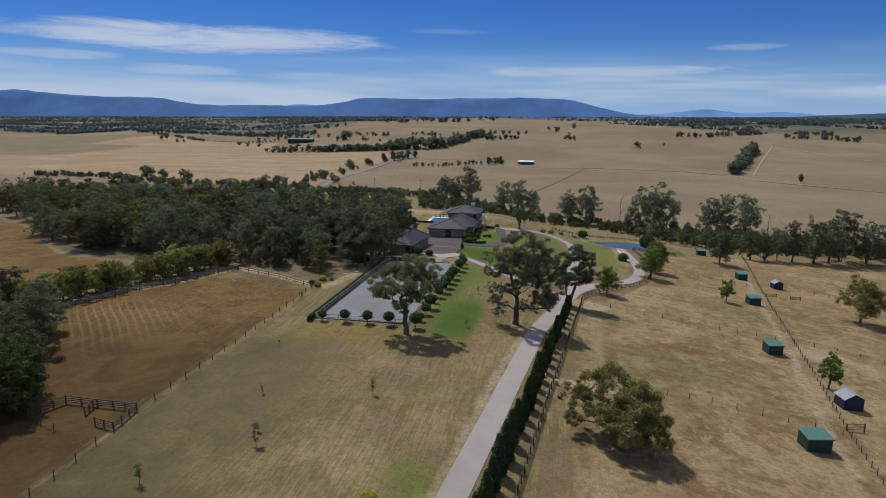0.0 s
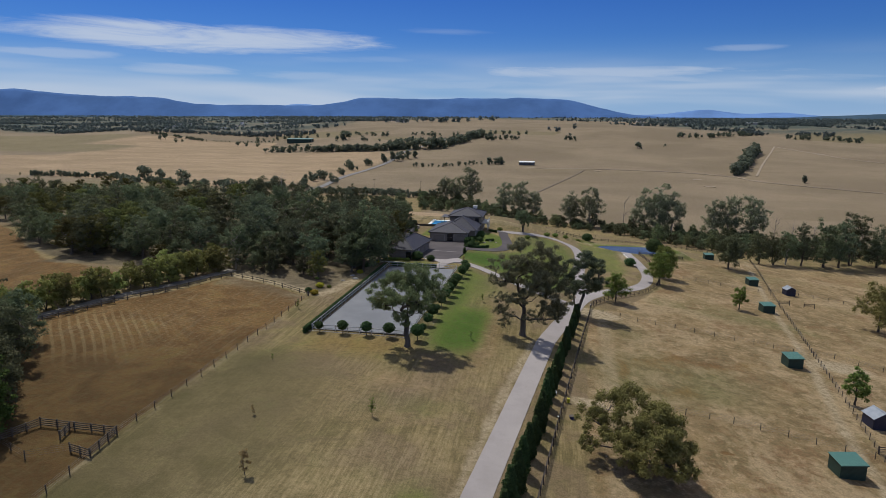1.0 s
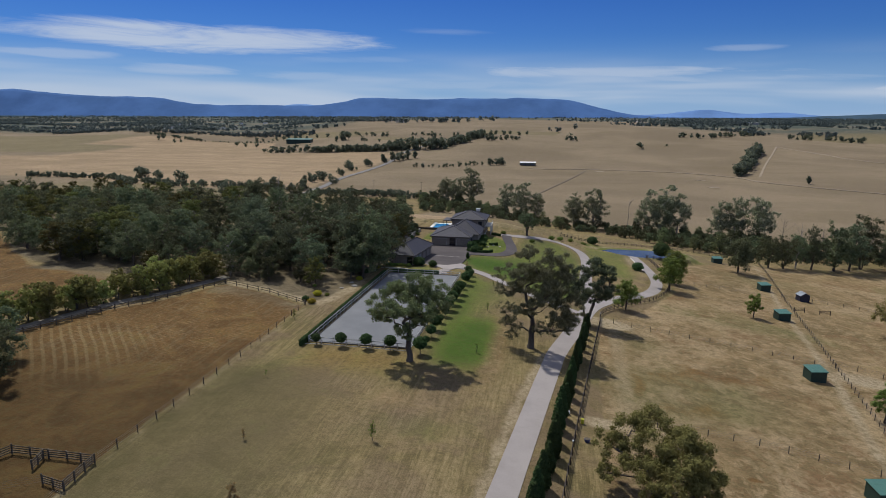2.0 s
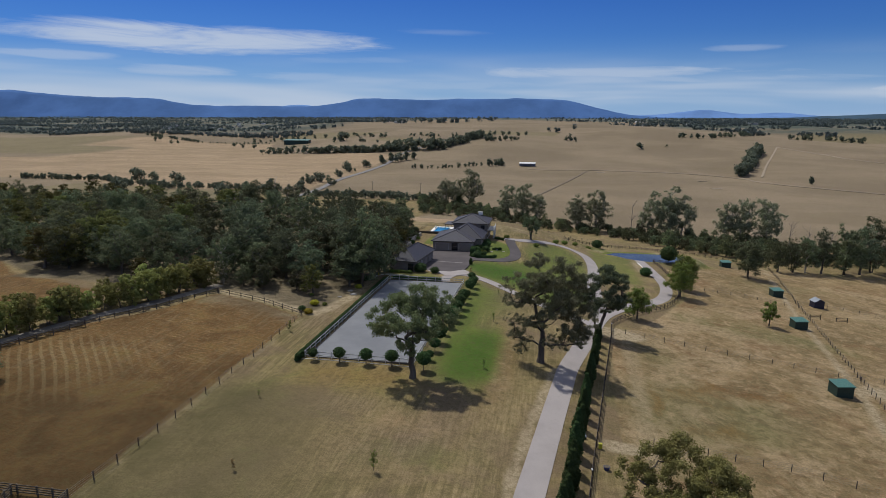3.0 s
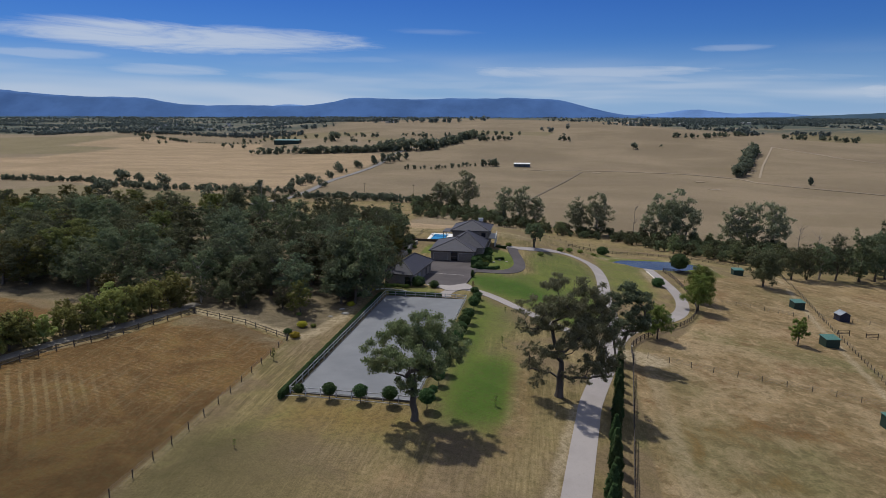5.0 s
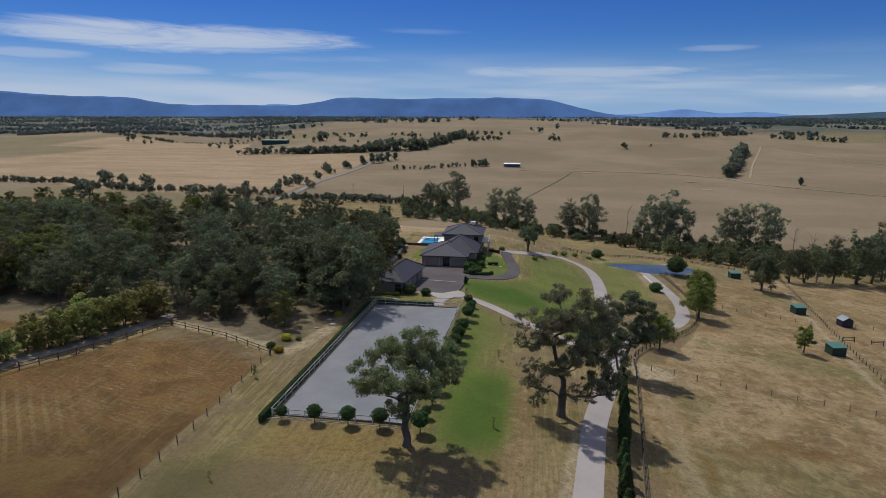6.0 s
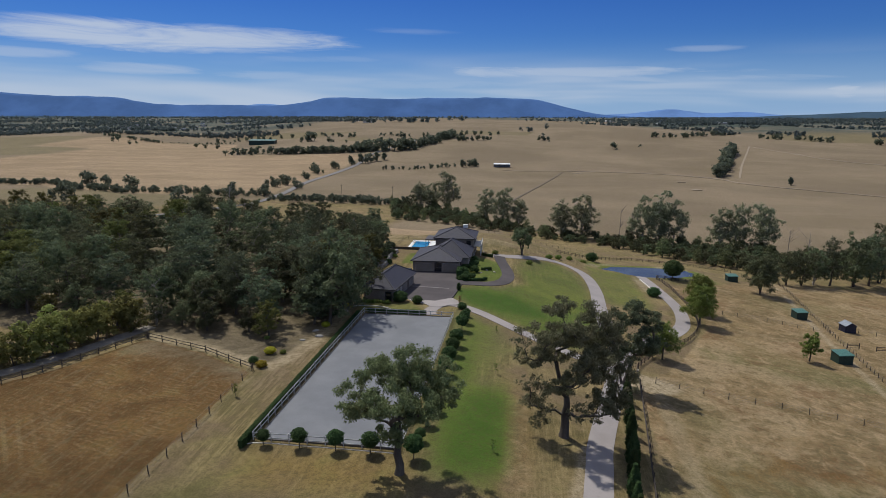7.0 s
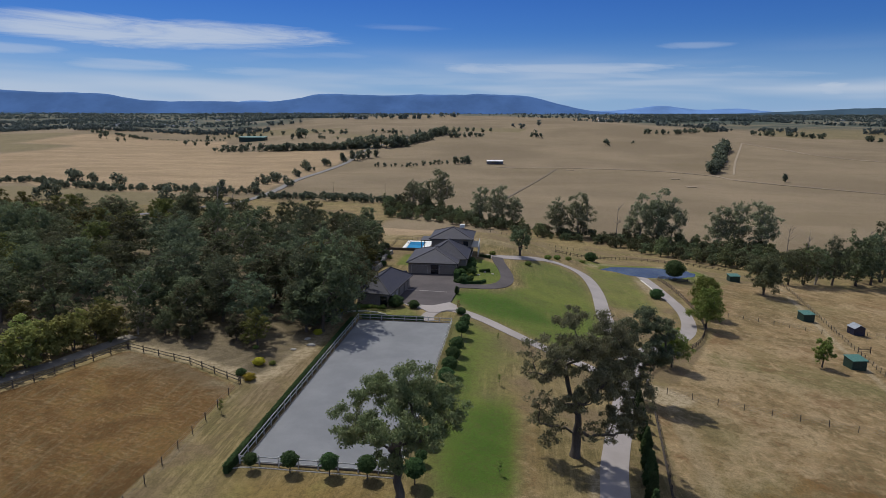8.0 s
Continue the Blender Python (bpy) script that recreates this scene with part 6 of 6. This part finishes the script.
    # clipped and garden shrubs by the house
    for key, x, y, s in (("round_bush", 7.0, 71.2, 1.35), ("round_bush", 11.4, 70.6, 0.95), ("pencil_pine", 20.2, 83.6, 0.8), ("round_bush", 22.6, 68, 0.8), ("low_bush", 38.8, 128, 1.3)):
        plant_tree(key, x, y, "clipped dark green garden shrub", rng.uniform(0, 360), s, "shrub", "shrub", "garden shrubs")
    for i in range(44):
        t = i / 43
        x, y = 19.4 + 4.4 * rng.random() * (1 - 0.45 * t), 94.2 + 28 * t + rng.uniform(-1.4, 1.4)
        plant_tree(rng.choice(["round_bush", "low_bush", "round_bush"]), x, y, "dark shrub in the garden bed beside the house", rng.uniform(0, 360), rng.uniform(0.45, 1.0), "shrub", "shrub", "garden shrubs")
    for i in range(26):
        x, y = rng.uniform(-12, -3), rng.uniform(92, 132)
        plant_tree(rng.choice(["round_bush", "low_bush", "wild_bush"]), x, y, "shrub on the bank beside the house", rng.uniform(0, 360), rng.uniform(0.4, 0.9), "shrub", "shrub", "garden shrubs")
    for i in range(9):
        plant_tree("low_bush", -2.4 + i * 0.85, 69.0 + rng.uniform(-0.4, 0.4), "low flowering shrub before the outbuilding", rng.uniform(0, 360), rng.uniform(0.5, 0.9), "shrub", "shrub", "garden shrubs")
    for x, y in ((46, 147), (49.5, 152), (54, 158), (59.7, 166), (27.5, 131.5)):
        plant_tree("low_bush", x, y, "small round bush on the dry slope", rng.uniform(0, 360), rng.uniform(1.2, 1.7), "bush", "bush", "slope bushes")
    for x, y, key in ((-9.5, 26.6, "yellow_bush"), (-10.5, 33, "yellow_bush"), (-11.6, 28, "round_bush"), (-8.2, 33.5, "low_bush"), (-5.0, 50, "yellow_bush"), (-5.5, 58, "round_bush"), (-3.8, 64, "yellow_bush"), (-14, 40, "low_bush")):
        plant_tree(key, x, y, "yellow-green bush at the wood's edge" if key == "yellow_bush" else "green bush at the wood's edge", rng.uniform(0, 360), rng.uniform(0.5, 0.8), "bush", "bush", "wood edge bushes")

    # the wood
    clearings = ((-80, 140, 10), (-44, 75, 6), (-69, 56, 3.5), (-33, 78, 3.5))
    spots = []
    tries = 0
    while len(spots) < 165 and tries < 20000:
        tries += 1
        x, y = rng.uniform(-215, -3), rng.uniform(34, 170)
        if float(inside(WOOD, x, y)) < 1.5 or any(math.hypot(x - p, y - q) < r for p, q, r in clearings):
            continue
        gap = 6.6 if y < 75 else 8.2
        if all(math.hypot(x - p, y - q) > gap for p, q in spots):
            spots.append((x, y))

    def wood_kind(x, y):
        """Greener trees to the west, grey gums to the east."""
        return f"wood_{rng.choice((1, 3, 4, 7, 4) if x + 0.3 * y < -40 else (0, 2, 5, 6, 1))}"

    # taller trees right beside the arena
    for x, y, s in ((-4.4, 67.5, 1.15), (-4.0, 59.5, 1.2), (-4.6, 52.0, 1.12), (-8.5, 55, 0.95), (-9, 63, 1.05)):
        plant_tree(f"wood_{rng.randrange(8)}", x, y, "tall gum tree whose shade falls on the arena", rng.uniform(0, 360), s, "gum_tree", "tree", "dark wood", 1.05)
    for x, y in spots:
        edge = float(inside(WOOD, x, y))
        plant_tree(wood_kind(x, y), x, y, "dark green gum tree in a dense wood", rng.uniform(0, 360), rng.uniform(0.62, 0.95) * (0.85 if edge < 6 else 1.0) * (0.82 if y > 105 else 1.0), "gum_tree", "tree", "dark wood", rng.uniform(1.1, 1.4))
    for x, y, s in ((-8.5, 103, 0.66), (-8, 113, 0.72), (-10, 122, 0.7), (-13, 134, 0.72), (-17, 147, 0.7), (-9.5, 93, 0.72), (-20, 158, 0.6), (-13, 107, 0.75), (-14, 118, 0.78), (-18, 128, 0.74), (-24, 142, 0.7), (-7.5, 84, 0.8)):
        plant_tree(f"wood_{rng.randrange(8)}", x, y, "dark green gum tree on the bank beside the house", rng.uniform(0, 360), s, "gum_tree", "tree", "dark wood", 1.15)
    plant_tree("big_dark", -76.5, 133, "large dark tree standing before a clearing", 30, 0.9, stretch=0.85)
    for x, y, s in ((-14, 41, 0.5), (-19, 43, 0.42), (-27, 41, 0.5), (-33, 42, 0.38), (-45, 41, 0.45), (-55, 42, 0.5), (-30, 46, 0.6), (-58, 36, 0.4), (-38, 41, 0.36)):
        plant_tree(f"wood_{rng.randrange(8)}", x, y, "low dark tree at the wood's edge", rng.uniform(0, 360), s, "gum_tree", "tree", "wood edge trees", 1.15)
    for x, y, s in ((-66, 40, 0.72), (-73, 45, 0.78), (-60, 47, 0.7), (-83, 42, 0.8), (-90, 49, 0.85), (-78, 53, 0.8)):
        plant_tree(wood_kind(x, y), x, y, "dark spreading tree at the wood's edge", rng.uniform(0, 360), s, "gum_tree", "tree", "wood edge trees", 1.25)
    # dark trees along the edge of the brown field
    for x, y, s in ((-30.5, -46, 0.8), (-34, -53, 0.85), (-36, -40, 0.8), (-41, -31, 0.78), (-45, -38, 0.95), (-39, -49, 0.95), (-32, -62, 0.85), (-24, -70, 0.7), (-28, -76, 0.8), (-47, -23, 0.75), (-54, -30, 0.9), (-58, -18, 0.75), (-50, -46, 0.9), (-26.5, -51, 0.78), (-28, -58, 0.85), (-22, -64.5, 0.5), (-16.5, -71, 0.45)):
        plant_tree(f"leafy_{rng.randrange(3)}", x, y, "dense green tree beside the brown field", rng.uniform(0, 360), s, "gum_tree", "tree", "field edge trees", 1.1)
    # pale green shelter belt behind the field fence
    line = smooth_line([(-40, 37), (-46, 22), (-51, 10), (-55, -2), (-60, -16)], 3.0)
    for i, (x, y) in enumerate(line):
        for k in range(1 + (i % 3 == 0)):
            plant_tree(f"shelter_{rng.randrange(4)}", x - 1.0 - 6.0 * k + rng.uniform(-0.8, 0.8), y + rng.uniform(-1.2, 1.2), "pale green bushy tree in a shelter belt", rng.uniform(0, 360), rng.uniform(0.75, 1.2), "shelter_tree", "tree", "shelter belt")
    # creek line
    bed = [(-51, 356), (5, 328), (44, 295), (81, 276), (100, 244), (122, 222), (140, 212), (175, 228), (250, 236), (250, 258), (150, 277), (110, 287), (64, 305), (16, 349), (-30, 402), (-72, 432)]
    taken = []
    for i in range(9000):
        x, y = rng.uniform(-75, 250), rng.uniform(205, 435)
        deep = float(inside(bed, x, y))
        if deep < 0 or (x < 95 and noise.noise((x * 0.06, y * 0.06, 2.0)) < -0.28) or any(abs(x - p) + abs(y - q) < 5.2 for p, q in taken):
            continue
        taken.append((x, y))
        if rng.random() < 0.2:
            plant_tree(f"low_{rng.randrange(4)}", x, y, "dark low tree along the creek", rng.uniform(0, 360), rng.uniform(0.3, 0.7), "gum_tree", "tree", "creek trees", 1.1)
        else:
            plant_tree(f"scrub_{rng.randrange(4)}", x, y, "dense dark scrub along the creek", rng.uniform(0, 360), rng.uniform(0.5, 1.25), "bush", "bush", "creek scrub")
    for x, y, s in ((-42, 404, 0.9), (-20, 395, 1.15), (-32, 398, 0.8), (12, 350, 0.85), (24, 340, 0.95), (34, 335, 0.8), (60, 302, 0.9), (72, 300, 1.0), (104, 287, 0.95), (113, 285, 1.05), (120, 283, 0.9), (143, 277, 0.85), (152, 276, 0.95), (163, 274, 1.0)):
        plant_tree(f"creek_{rng.randrange(5)}", x, y, "tall pale-trunked gum tree along the creek", rng.uniform(0, 360), s * 1.22, "gum_tree", "tree", "creek trees")
    for x, y, s in ((142, 186, 0.55), (150, 191, 0.66), (157, 196, 0.6), (165, 200, 0.7), (177, 205, 1.0), (186, 211, 0.8), (195, 220, 1.05), (208, 222, 0.9), (222, 226, 1.0), (236, 230, 0.9)):
        plant_tree(f"wood_{rng.randrange(8)}", x, y, "gum tree along the lower paddock", rng.uniform(0, 360), s * 1.6, "gum_tree", "tree", "lower paddock trees")


build_trees()


def dead_tree(x, y, tall, seed):
    rng = random.Random(seed)
    vs, fs = [], []
    tube_into(vs, fs, [(0, 0, -0.5), (0.1, 0, tall * 0.5), (0.3, 0.1, tall)], [0.22, 0.15, 0.04], 6)
    for i in range(9):
        z = tall * rng.uniform(0.35, 0.9)
        a = rng.uniform(0, 6.3)
        ln = tall * rng.uniform(0.15, 0.35)
        tube_into(vs, fs, [(0.12, 0, z), (ln * 0.5 * math.cos(a), ln * 0.5 * math.sin(a), z + ln * 0.5), (ln * math.cos(a), ln * math.sin(a), z + ln)], [0.08, 0.05, 0.015], 4)
    t = thing("dead_tree", Matrix.Translation(at(x, y)), "bare grey dead tree", "tree", "dead trees")
    part("trunk", raw_mesh("trunk", vs, fs, DEADWOOD), None, t)


for i, (x, y, h) in enumerate(((172, 262, 17), (190, 255, 14), (205, 252, 18), (212, 250, 15), (92, 292, 20), (98, 290, 18), (-70, 143, 15), (180, 258, 16), (-66, 146, 12))):
    dead_tree(x, y, h, i)


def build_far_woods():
    """Hedgerows, belts and scattered trees on the distant fields, as stuff."""
    rng = random.Random(12)
    spots = []

    def row(line, gap, size, wander=6.0, twice=1, gaps=True):
        for a, b in zip(line, line[1:]):
            n = max(1, int(math.dist(a, b) / gap))
            for i in range(n * twice):
                q = i / (n * twice)
                if gaps and noise.noise((a[0] * 0.01 + q * 3, a[1] * 0.01, 0.5)) < -0.38:
                    continue
                spots.append((a[0] + (b[0] - a[0]) * q + rng.uniform(-wander, wander), a[1] + (b[1] - a[1]) * q + rng.uniform(-wander, wander), size * rng.uniform(0.65, 1.3)))

    # thick belt beside the valley road, then up the ridge
    row([(-440, 925), (-400, 932), (-356, 924)], 9, 1.15, 14, 2)
    row([(-356, 921), (-299, 919), (-246, 926), (-204, 944)], 4, 1.15, 5, 2, False)
    row([(-235, 950), (-204, 950), (-158, 948), (-138, 991)], 6, 1.7, 13, 2)
    row([(-138, 991), (-119, 1064), (-100, 1178)], 7, 1.35, 9, 2)
    row([(-100, 1178), (-60, 1240), (30, 1250)], 13, 1.0, 8)
    # clumps along the road
    for x, y, s in ((-198, 780, 1.5), (-188, 800, 1.7), (-173, 826, 1.6), (-165, 840, 1.3), (-180, 815, 1.4), (-217, 681, 1.3), (-222, 690, 1.5), (-212, 672, 0.9), (-208, 734, 1.3), (-214, 738, 1.1),
                    (-209, 535, 1.0), (-215, 540, 1.25), (-204, 551, 1.2), (-212, 560, 1.2), (-184, 523, 0.9), (-209, 619, 1.1), (-203, 612, 0.9), (-196, 470, 1.3), (-192, 462, 0.9)):
        spots.append((x, y, s))
        spots.append((x + rng.uniform(-6, 6), y + rng.uniform(-6, 6), s * rng.uniform(0.5, 0.9)))
    row([(-150, 727), (-104, 731), (-64, 767), (-26, 779)], 5.5, 0.62, 2.5)
    row([(-40, 775), (-24, 782)], 4, 1.0, 4, 2)
    # low scrub behind the wood
    row([(-560, 530), (-487, 522), (-448, 527), (-398, 494)], 3.0, 0.58, 7, 2, False)
    row([(-398, 494), (-319, 470), (-298, 480), (-234, 472), (-200, 466)], 2.6, 0.58, 9, 2, False)
    row([(-170, 440), (-130, 441), (-60, 430)], 2.2, 0.55, 10, 3, False)
    for x, y, s in ((-401, 517, 1.9), (-394, 512, 1.5), (-384, 519, 1.3), (-376, 512, 1.1), (-345, 500, 1.5), (-338, 498, 1.2), (-348, 410, 1.7), (-344, 416, 1.4), (-352, 404, 1.2), (-238, 399, 1.5), (-225, 394, 0.8), (-220, 454, 1.6), (-215, 450, 1.2)):
        spots.append((x, y, s))
    # dark clipped windbreak at the top of the straw field
    row([(-908, 1275), (-830, 1233), (-751, 1194), (-718, 1176)], 5, 0.62, 2, 2)
    row([(-718, 1176), (-655, 1190), (-555, 1198)], 8, 0.5, 2)
    for x, y, s in ((-810, 1160, 1.1), (-800, 1164, 1.3), (-751, 1125, 0.9), (-735, 1126, 0.8), (-592, 1093, 1.2), (-575, 1098, 1.0), (-548, 1094, 1.2), (-397, 1141, 1.3), (-391, 1157, 2.0), (-384, 1160, 2.2), (-376, 1156, 1.8), (-690, 1340, 1.8), (-640, 1330, 1.5)):
        spots.append((x, y, s))
    row([(-620, 1240), (-540, 1255), (-430, 1272), (-350, 1225), (-293, 1180)], 11, 0.9, 12)
    row([(-343, 1117), (-263, 1062), (-196, 1092)], 14, 0.8, 9)
    row([(-250, 1200), (-196, 1150), (-150, 1190)], 12, 0.9, 9)
    row([(-92, 1090), (-22, 1137)], 8, 0.95, 5, 2)
    # right pasture
    row([(262, 700), (300, 800), (352, 962), (372, 1015)], 7, 1.5, 4, 2)
    row([(273, 1236), (333, 1214), (420, 1300), (511, 1412)], 10, 0.9, 7, 2)
    row([(513, 1298), (597, 1330), (633, 1286), (728, 1230), (860, 1190)], 11, 1.05, 9, 2)
    for x, y, s in ((316, 631, 1.05), (318, 634, 0.8), (189, 1059, 1.35), (193, 1056, 1.0), (82, 1146, 1.1), (72, 1165, 1.5), (66, 1170, 1.1), (29, 1369, 1.1), (47, 1339, 1.3), (52, 1345, 1.1), (86, 1413, 1.3), (395, 560, 1.0), (240, 1090, 0.6)):
        spots.append((x, y, s))
    # wooded plain and ridge: dense where the woods gather, open between
    for i in range(38000):
        y = 1330 + 2700 * rng.random() ** 1.3
        b = rng.uniform(-0.98, 0.98)
        x = b * (y + 150)
        wood = noise.noise((x / 430 + 4.1, y / 120, 1.3)) + 0.4 * noise.noise((x / 120, y / 50, 7.7))
        side = step(0.1, 0.26, abs(b + 0.06))
        limit = 0.70 - 0.46 * float(side) - 0.16 * (y > 1900) - 0.10 * (y > 2500) + (0.4 if 0.1 < b < 0.5 and y < 1550 else 0)
        if wood > limit:
            spots.append((x, y, rng.uniform(0.5, 1.1)))
    # trees on the skyline of the ridge
    for x, y, n in ((-330, 1800, 9), (-300, 1830, 7), (-240, 1800, 5), (-460, 1700, 9), (-150, 1850, 5), (-560, 1640, 8)):
        for k in range(n):
            spots.append((x + rng.gauss(0, 26), y + rng.gauss(0, 20), rng.uniform(0.8, 1.7)))
    rs = np.random.RandomState(3)

    def blobs(leaf_count, leaf):
        out = []
        for k in range(6):
            c = [(rs.uniform(-2.0, 2.0), rs.uniform(-2.0, 2.0), rs.uniform(2.2, 7.8)) for _ in range(7)]
            v, f = leaves(rs, c, [rs.uniform(1.6, 2.9) for _ in c], leaf_count, leaf, 0.85)
            tv, tf = [], []
            tube_into(tv, tf, [(0, 0, -1), (0, 0, 4)], [0.35, 0.2], 4)
            tri = [(q[0], q[1], q[2]) for q in tf] + [(q[0], q[2], q[3]) for q in tf[:-1]]
            out.append((np.concatenate([v, np.array(tv)]), np.concatenate([f, np.array(tri) + len(v)])))
        return out

    kinds = (blobs(170, 1.0), blobs(60, 1.8), blobs(11, 3.8))
    for name, mat, near, far, label in (("far_woods", HAZYFARLEAF, 0, 1330, "scattered dark trees and hedgerows on distant fields"), ("distant_woods", HAZYLEAF, 1330, 9000, "dark wooded bands on the distant plain")):
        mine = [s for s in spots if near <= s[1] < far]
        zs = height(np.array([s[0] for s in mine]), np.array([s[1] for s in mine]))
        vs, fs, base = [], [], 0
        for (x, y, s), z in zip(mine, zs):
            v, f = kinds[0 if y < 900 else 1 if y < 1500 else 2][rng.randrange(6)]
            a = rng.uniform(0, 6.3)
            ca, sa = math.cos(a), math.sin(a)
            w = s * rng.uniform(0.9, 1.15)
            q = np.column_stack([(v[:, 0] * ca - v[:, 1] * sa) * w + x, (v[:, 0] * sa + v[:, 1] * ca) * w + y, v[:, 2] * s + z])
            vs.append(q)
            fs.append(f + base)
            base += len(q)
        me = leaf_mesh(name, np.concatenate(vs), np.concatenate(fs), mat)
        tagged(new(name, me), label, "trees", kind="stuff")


build_far_woods()


def build_clutter():
    d = thing("feed_drum", Matrix.Translation(at(52.9, -22.4)) @ pose(0, 0, 0.0, 0, 0, 20), "dark blue plastic feed tub on bare ground", "tub")
    bm = bmesh.new()
    bmesh.ops.create_cone(bm, cap_ends=True, segments=18, radius1=0.36, radius2=0.45, depth=0.5, matrix=Matrix.Translation((0, 0, 0.25)))
    part("tub", bm, BLUEDRUM, d)
    bm = bmesh.new()
    bmesh.ops.create_cone(bm, cap_ends=True, segments=18, radius1=0.4, radius2=0.4, depth=0.03, matrix=Matrix.Translation((0, 0, 0.515)))
    part("feed", bm, POST, d)
    w = thing("water_trough", Matrix.Translation(at(49.6, -14.6)) @ pose(0, 0, 0, 0, 0, 8), "white bath-shaped water trough under the conifers", "trough")
    part("basin", box((1.7, 0.75, 0.5), (0, 0, 0.3), 0.08), WHITE, w)
    part("water", box((1.45, 0.5, 0.03), (0, 0, 0.56)), PONDWATER, w)
    for x in (-0.6, 0.6):
        part("foot", box((0.12, 0.5, 0.12), (x, 0, 0.04)), GREYRAIL, w)
    b = thing("feed_bin", Matrix.Translation(at(52.4, -16.8)), "yellow plastic feed bin against the fence", "bin")
    part("body", box((0.5, 0.45, 0.75), (0, 0, 0.37), 0.05), YELLOWPLASTIC, b)
    part("lid", box((0.55, 0.5, 0.06), (0, 0, 0.78), 0.02), YELLOWPLASTIC, b)
    for x, y in ((50.7, -25.8), (58.9, 42.4)):
        p = thing("marker_post", Matrix.Translation(at(x, y)), "white capped post at the fence line", "post", "marker posts")
        part("post", box((0.12, 0.12, 1.5), (0, 0, 0.75), 0.02), POST, p)
        part("cap", box((0.24, 0.24, 0.18), (0, 0, 1.58), 0.03), WHITE, p)
    for i, (x, y, s) in enumerate(((22, 99.5, 0.5), (24.5, 104, 0.4), (26, 108, 0.45), (28.4, 107, 0.35), (-4.5, 44, 0.6), (-6.2, 47, 0.5), (-3.8, 61.5, 0.5), (-4.2, 66, 0.6), (-7, 41, 0.4))):
        bm = bmesh.new()
        bmesh.ops.create_icosphere(bm, subdivisions=2, radius=1)
        for v in bm.verts:
            v.co *= 1 + 0.3 * noise.noise(v.co * 1.3 + Vector((i * 3, 0, 0)))
            v.co.z *= 0.55
        ob = new("garden_rock", mesh_of("garden_rock", bm, STONE, True))
        ob.matrix_basis = Matrix.Translation(at(x, y, 0.05)) @ pose(0, 0, 0, 0, 0, 47 * i) @ Matrix.Diagonal((s * 1.5, s, s, 1))
        tagged(ob, "pale rounded garden boulder", "rock", "garden boulders")


build_clutter()


def build_terrace():
    """Stone retaining wall and loose boulders on the bank beside the house."""
    t = thing("retaining_wall", Matrix.Translation(at(-4.6, 103)), "low rough stone retaining wall on the garden bank", "wall")
    rng = random.Random(31)
    blocks = []
    for i in range(3):
        bm = bmesh.new()
        bmesh.ops.create_icosphere(bm, subdivisions=1, radius=0.62)
        for v in bm.verts:
            v.co = Vector((max(-0.48, min(0.48, v.co.x)), max(-0.36, min(0.36, v.co.y)), max(-0.3, min(0.3, v.co.z)))) * (1 + 0.15 * noise.noise(v.co * 3 + Vector((i * 5, 0, 0))))
        blocks.append(mesh_of("block", bm, STONE))
    for row in range(2):
        for i in range(24):
            y = i * 0.98 + 0.45 * row
            shared("block", blocks[rng.randrange(3)], t, pose(0.4 * math.sin(y * 0.3) - 0.12 * row + rng.uniform(-0.05, 0.05), y, 0.25 + 0.55 * row, 0, 0, 90 + rng.uniform(-8, 8)))
    for i in range(26):
        x, y = rng.uniform(-12.5, -6), rng.uniform(98, 126)
        ob = new("garden_rock", blocks[rng.randrange(3)])
        k = rng.uniform(0.7, 1.9)
        ob.matrix_basis = Matrix.Translation(at(x, y, 0.1)) @ pose(0, 0, 0, 0, 0, rng.uniform(0, 360)) @ Matrix.Diagonal((k * 1.3, k, k * 0.8, 1))
        tagged(ob, "pale rough boulder on the bank beside the house", "rock", "bank boulders")


build_terrace()


def build_poles():
    """Timber power poles along the valley road."""
    for i, (x, y) in enumerate(((-118, 452), (-176, 800), (-72, 445))):
        p = thing("power_pole", Matrix.Translation(at(x, y)) @ pose(0, 0, 0, 0, 0, 20), "weathered timber power pole with a cross arm", "pole", "power poles")
        vs, fs = [], []
        tube_into(vs, fs, [(0, 0, -1), (0, 0, 13)], [0.2, 0.13], 8)
        part("pole", raw_mesh("pole", vs, fs, POST), None, p)
        part("cross_arm", box((2.6, 0.14, 0.16), (0, 0.12, 12.2)), POST, p)
        for q in (-1.1, 0, 1.1):
            part("insulator", box((0.12, 0.12, 0.25), (q, 0.12, 12.4), 0.03), PAVER, p)


build_poles()
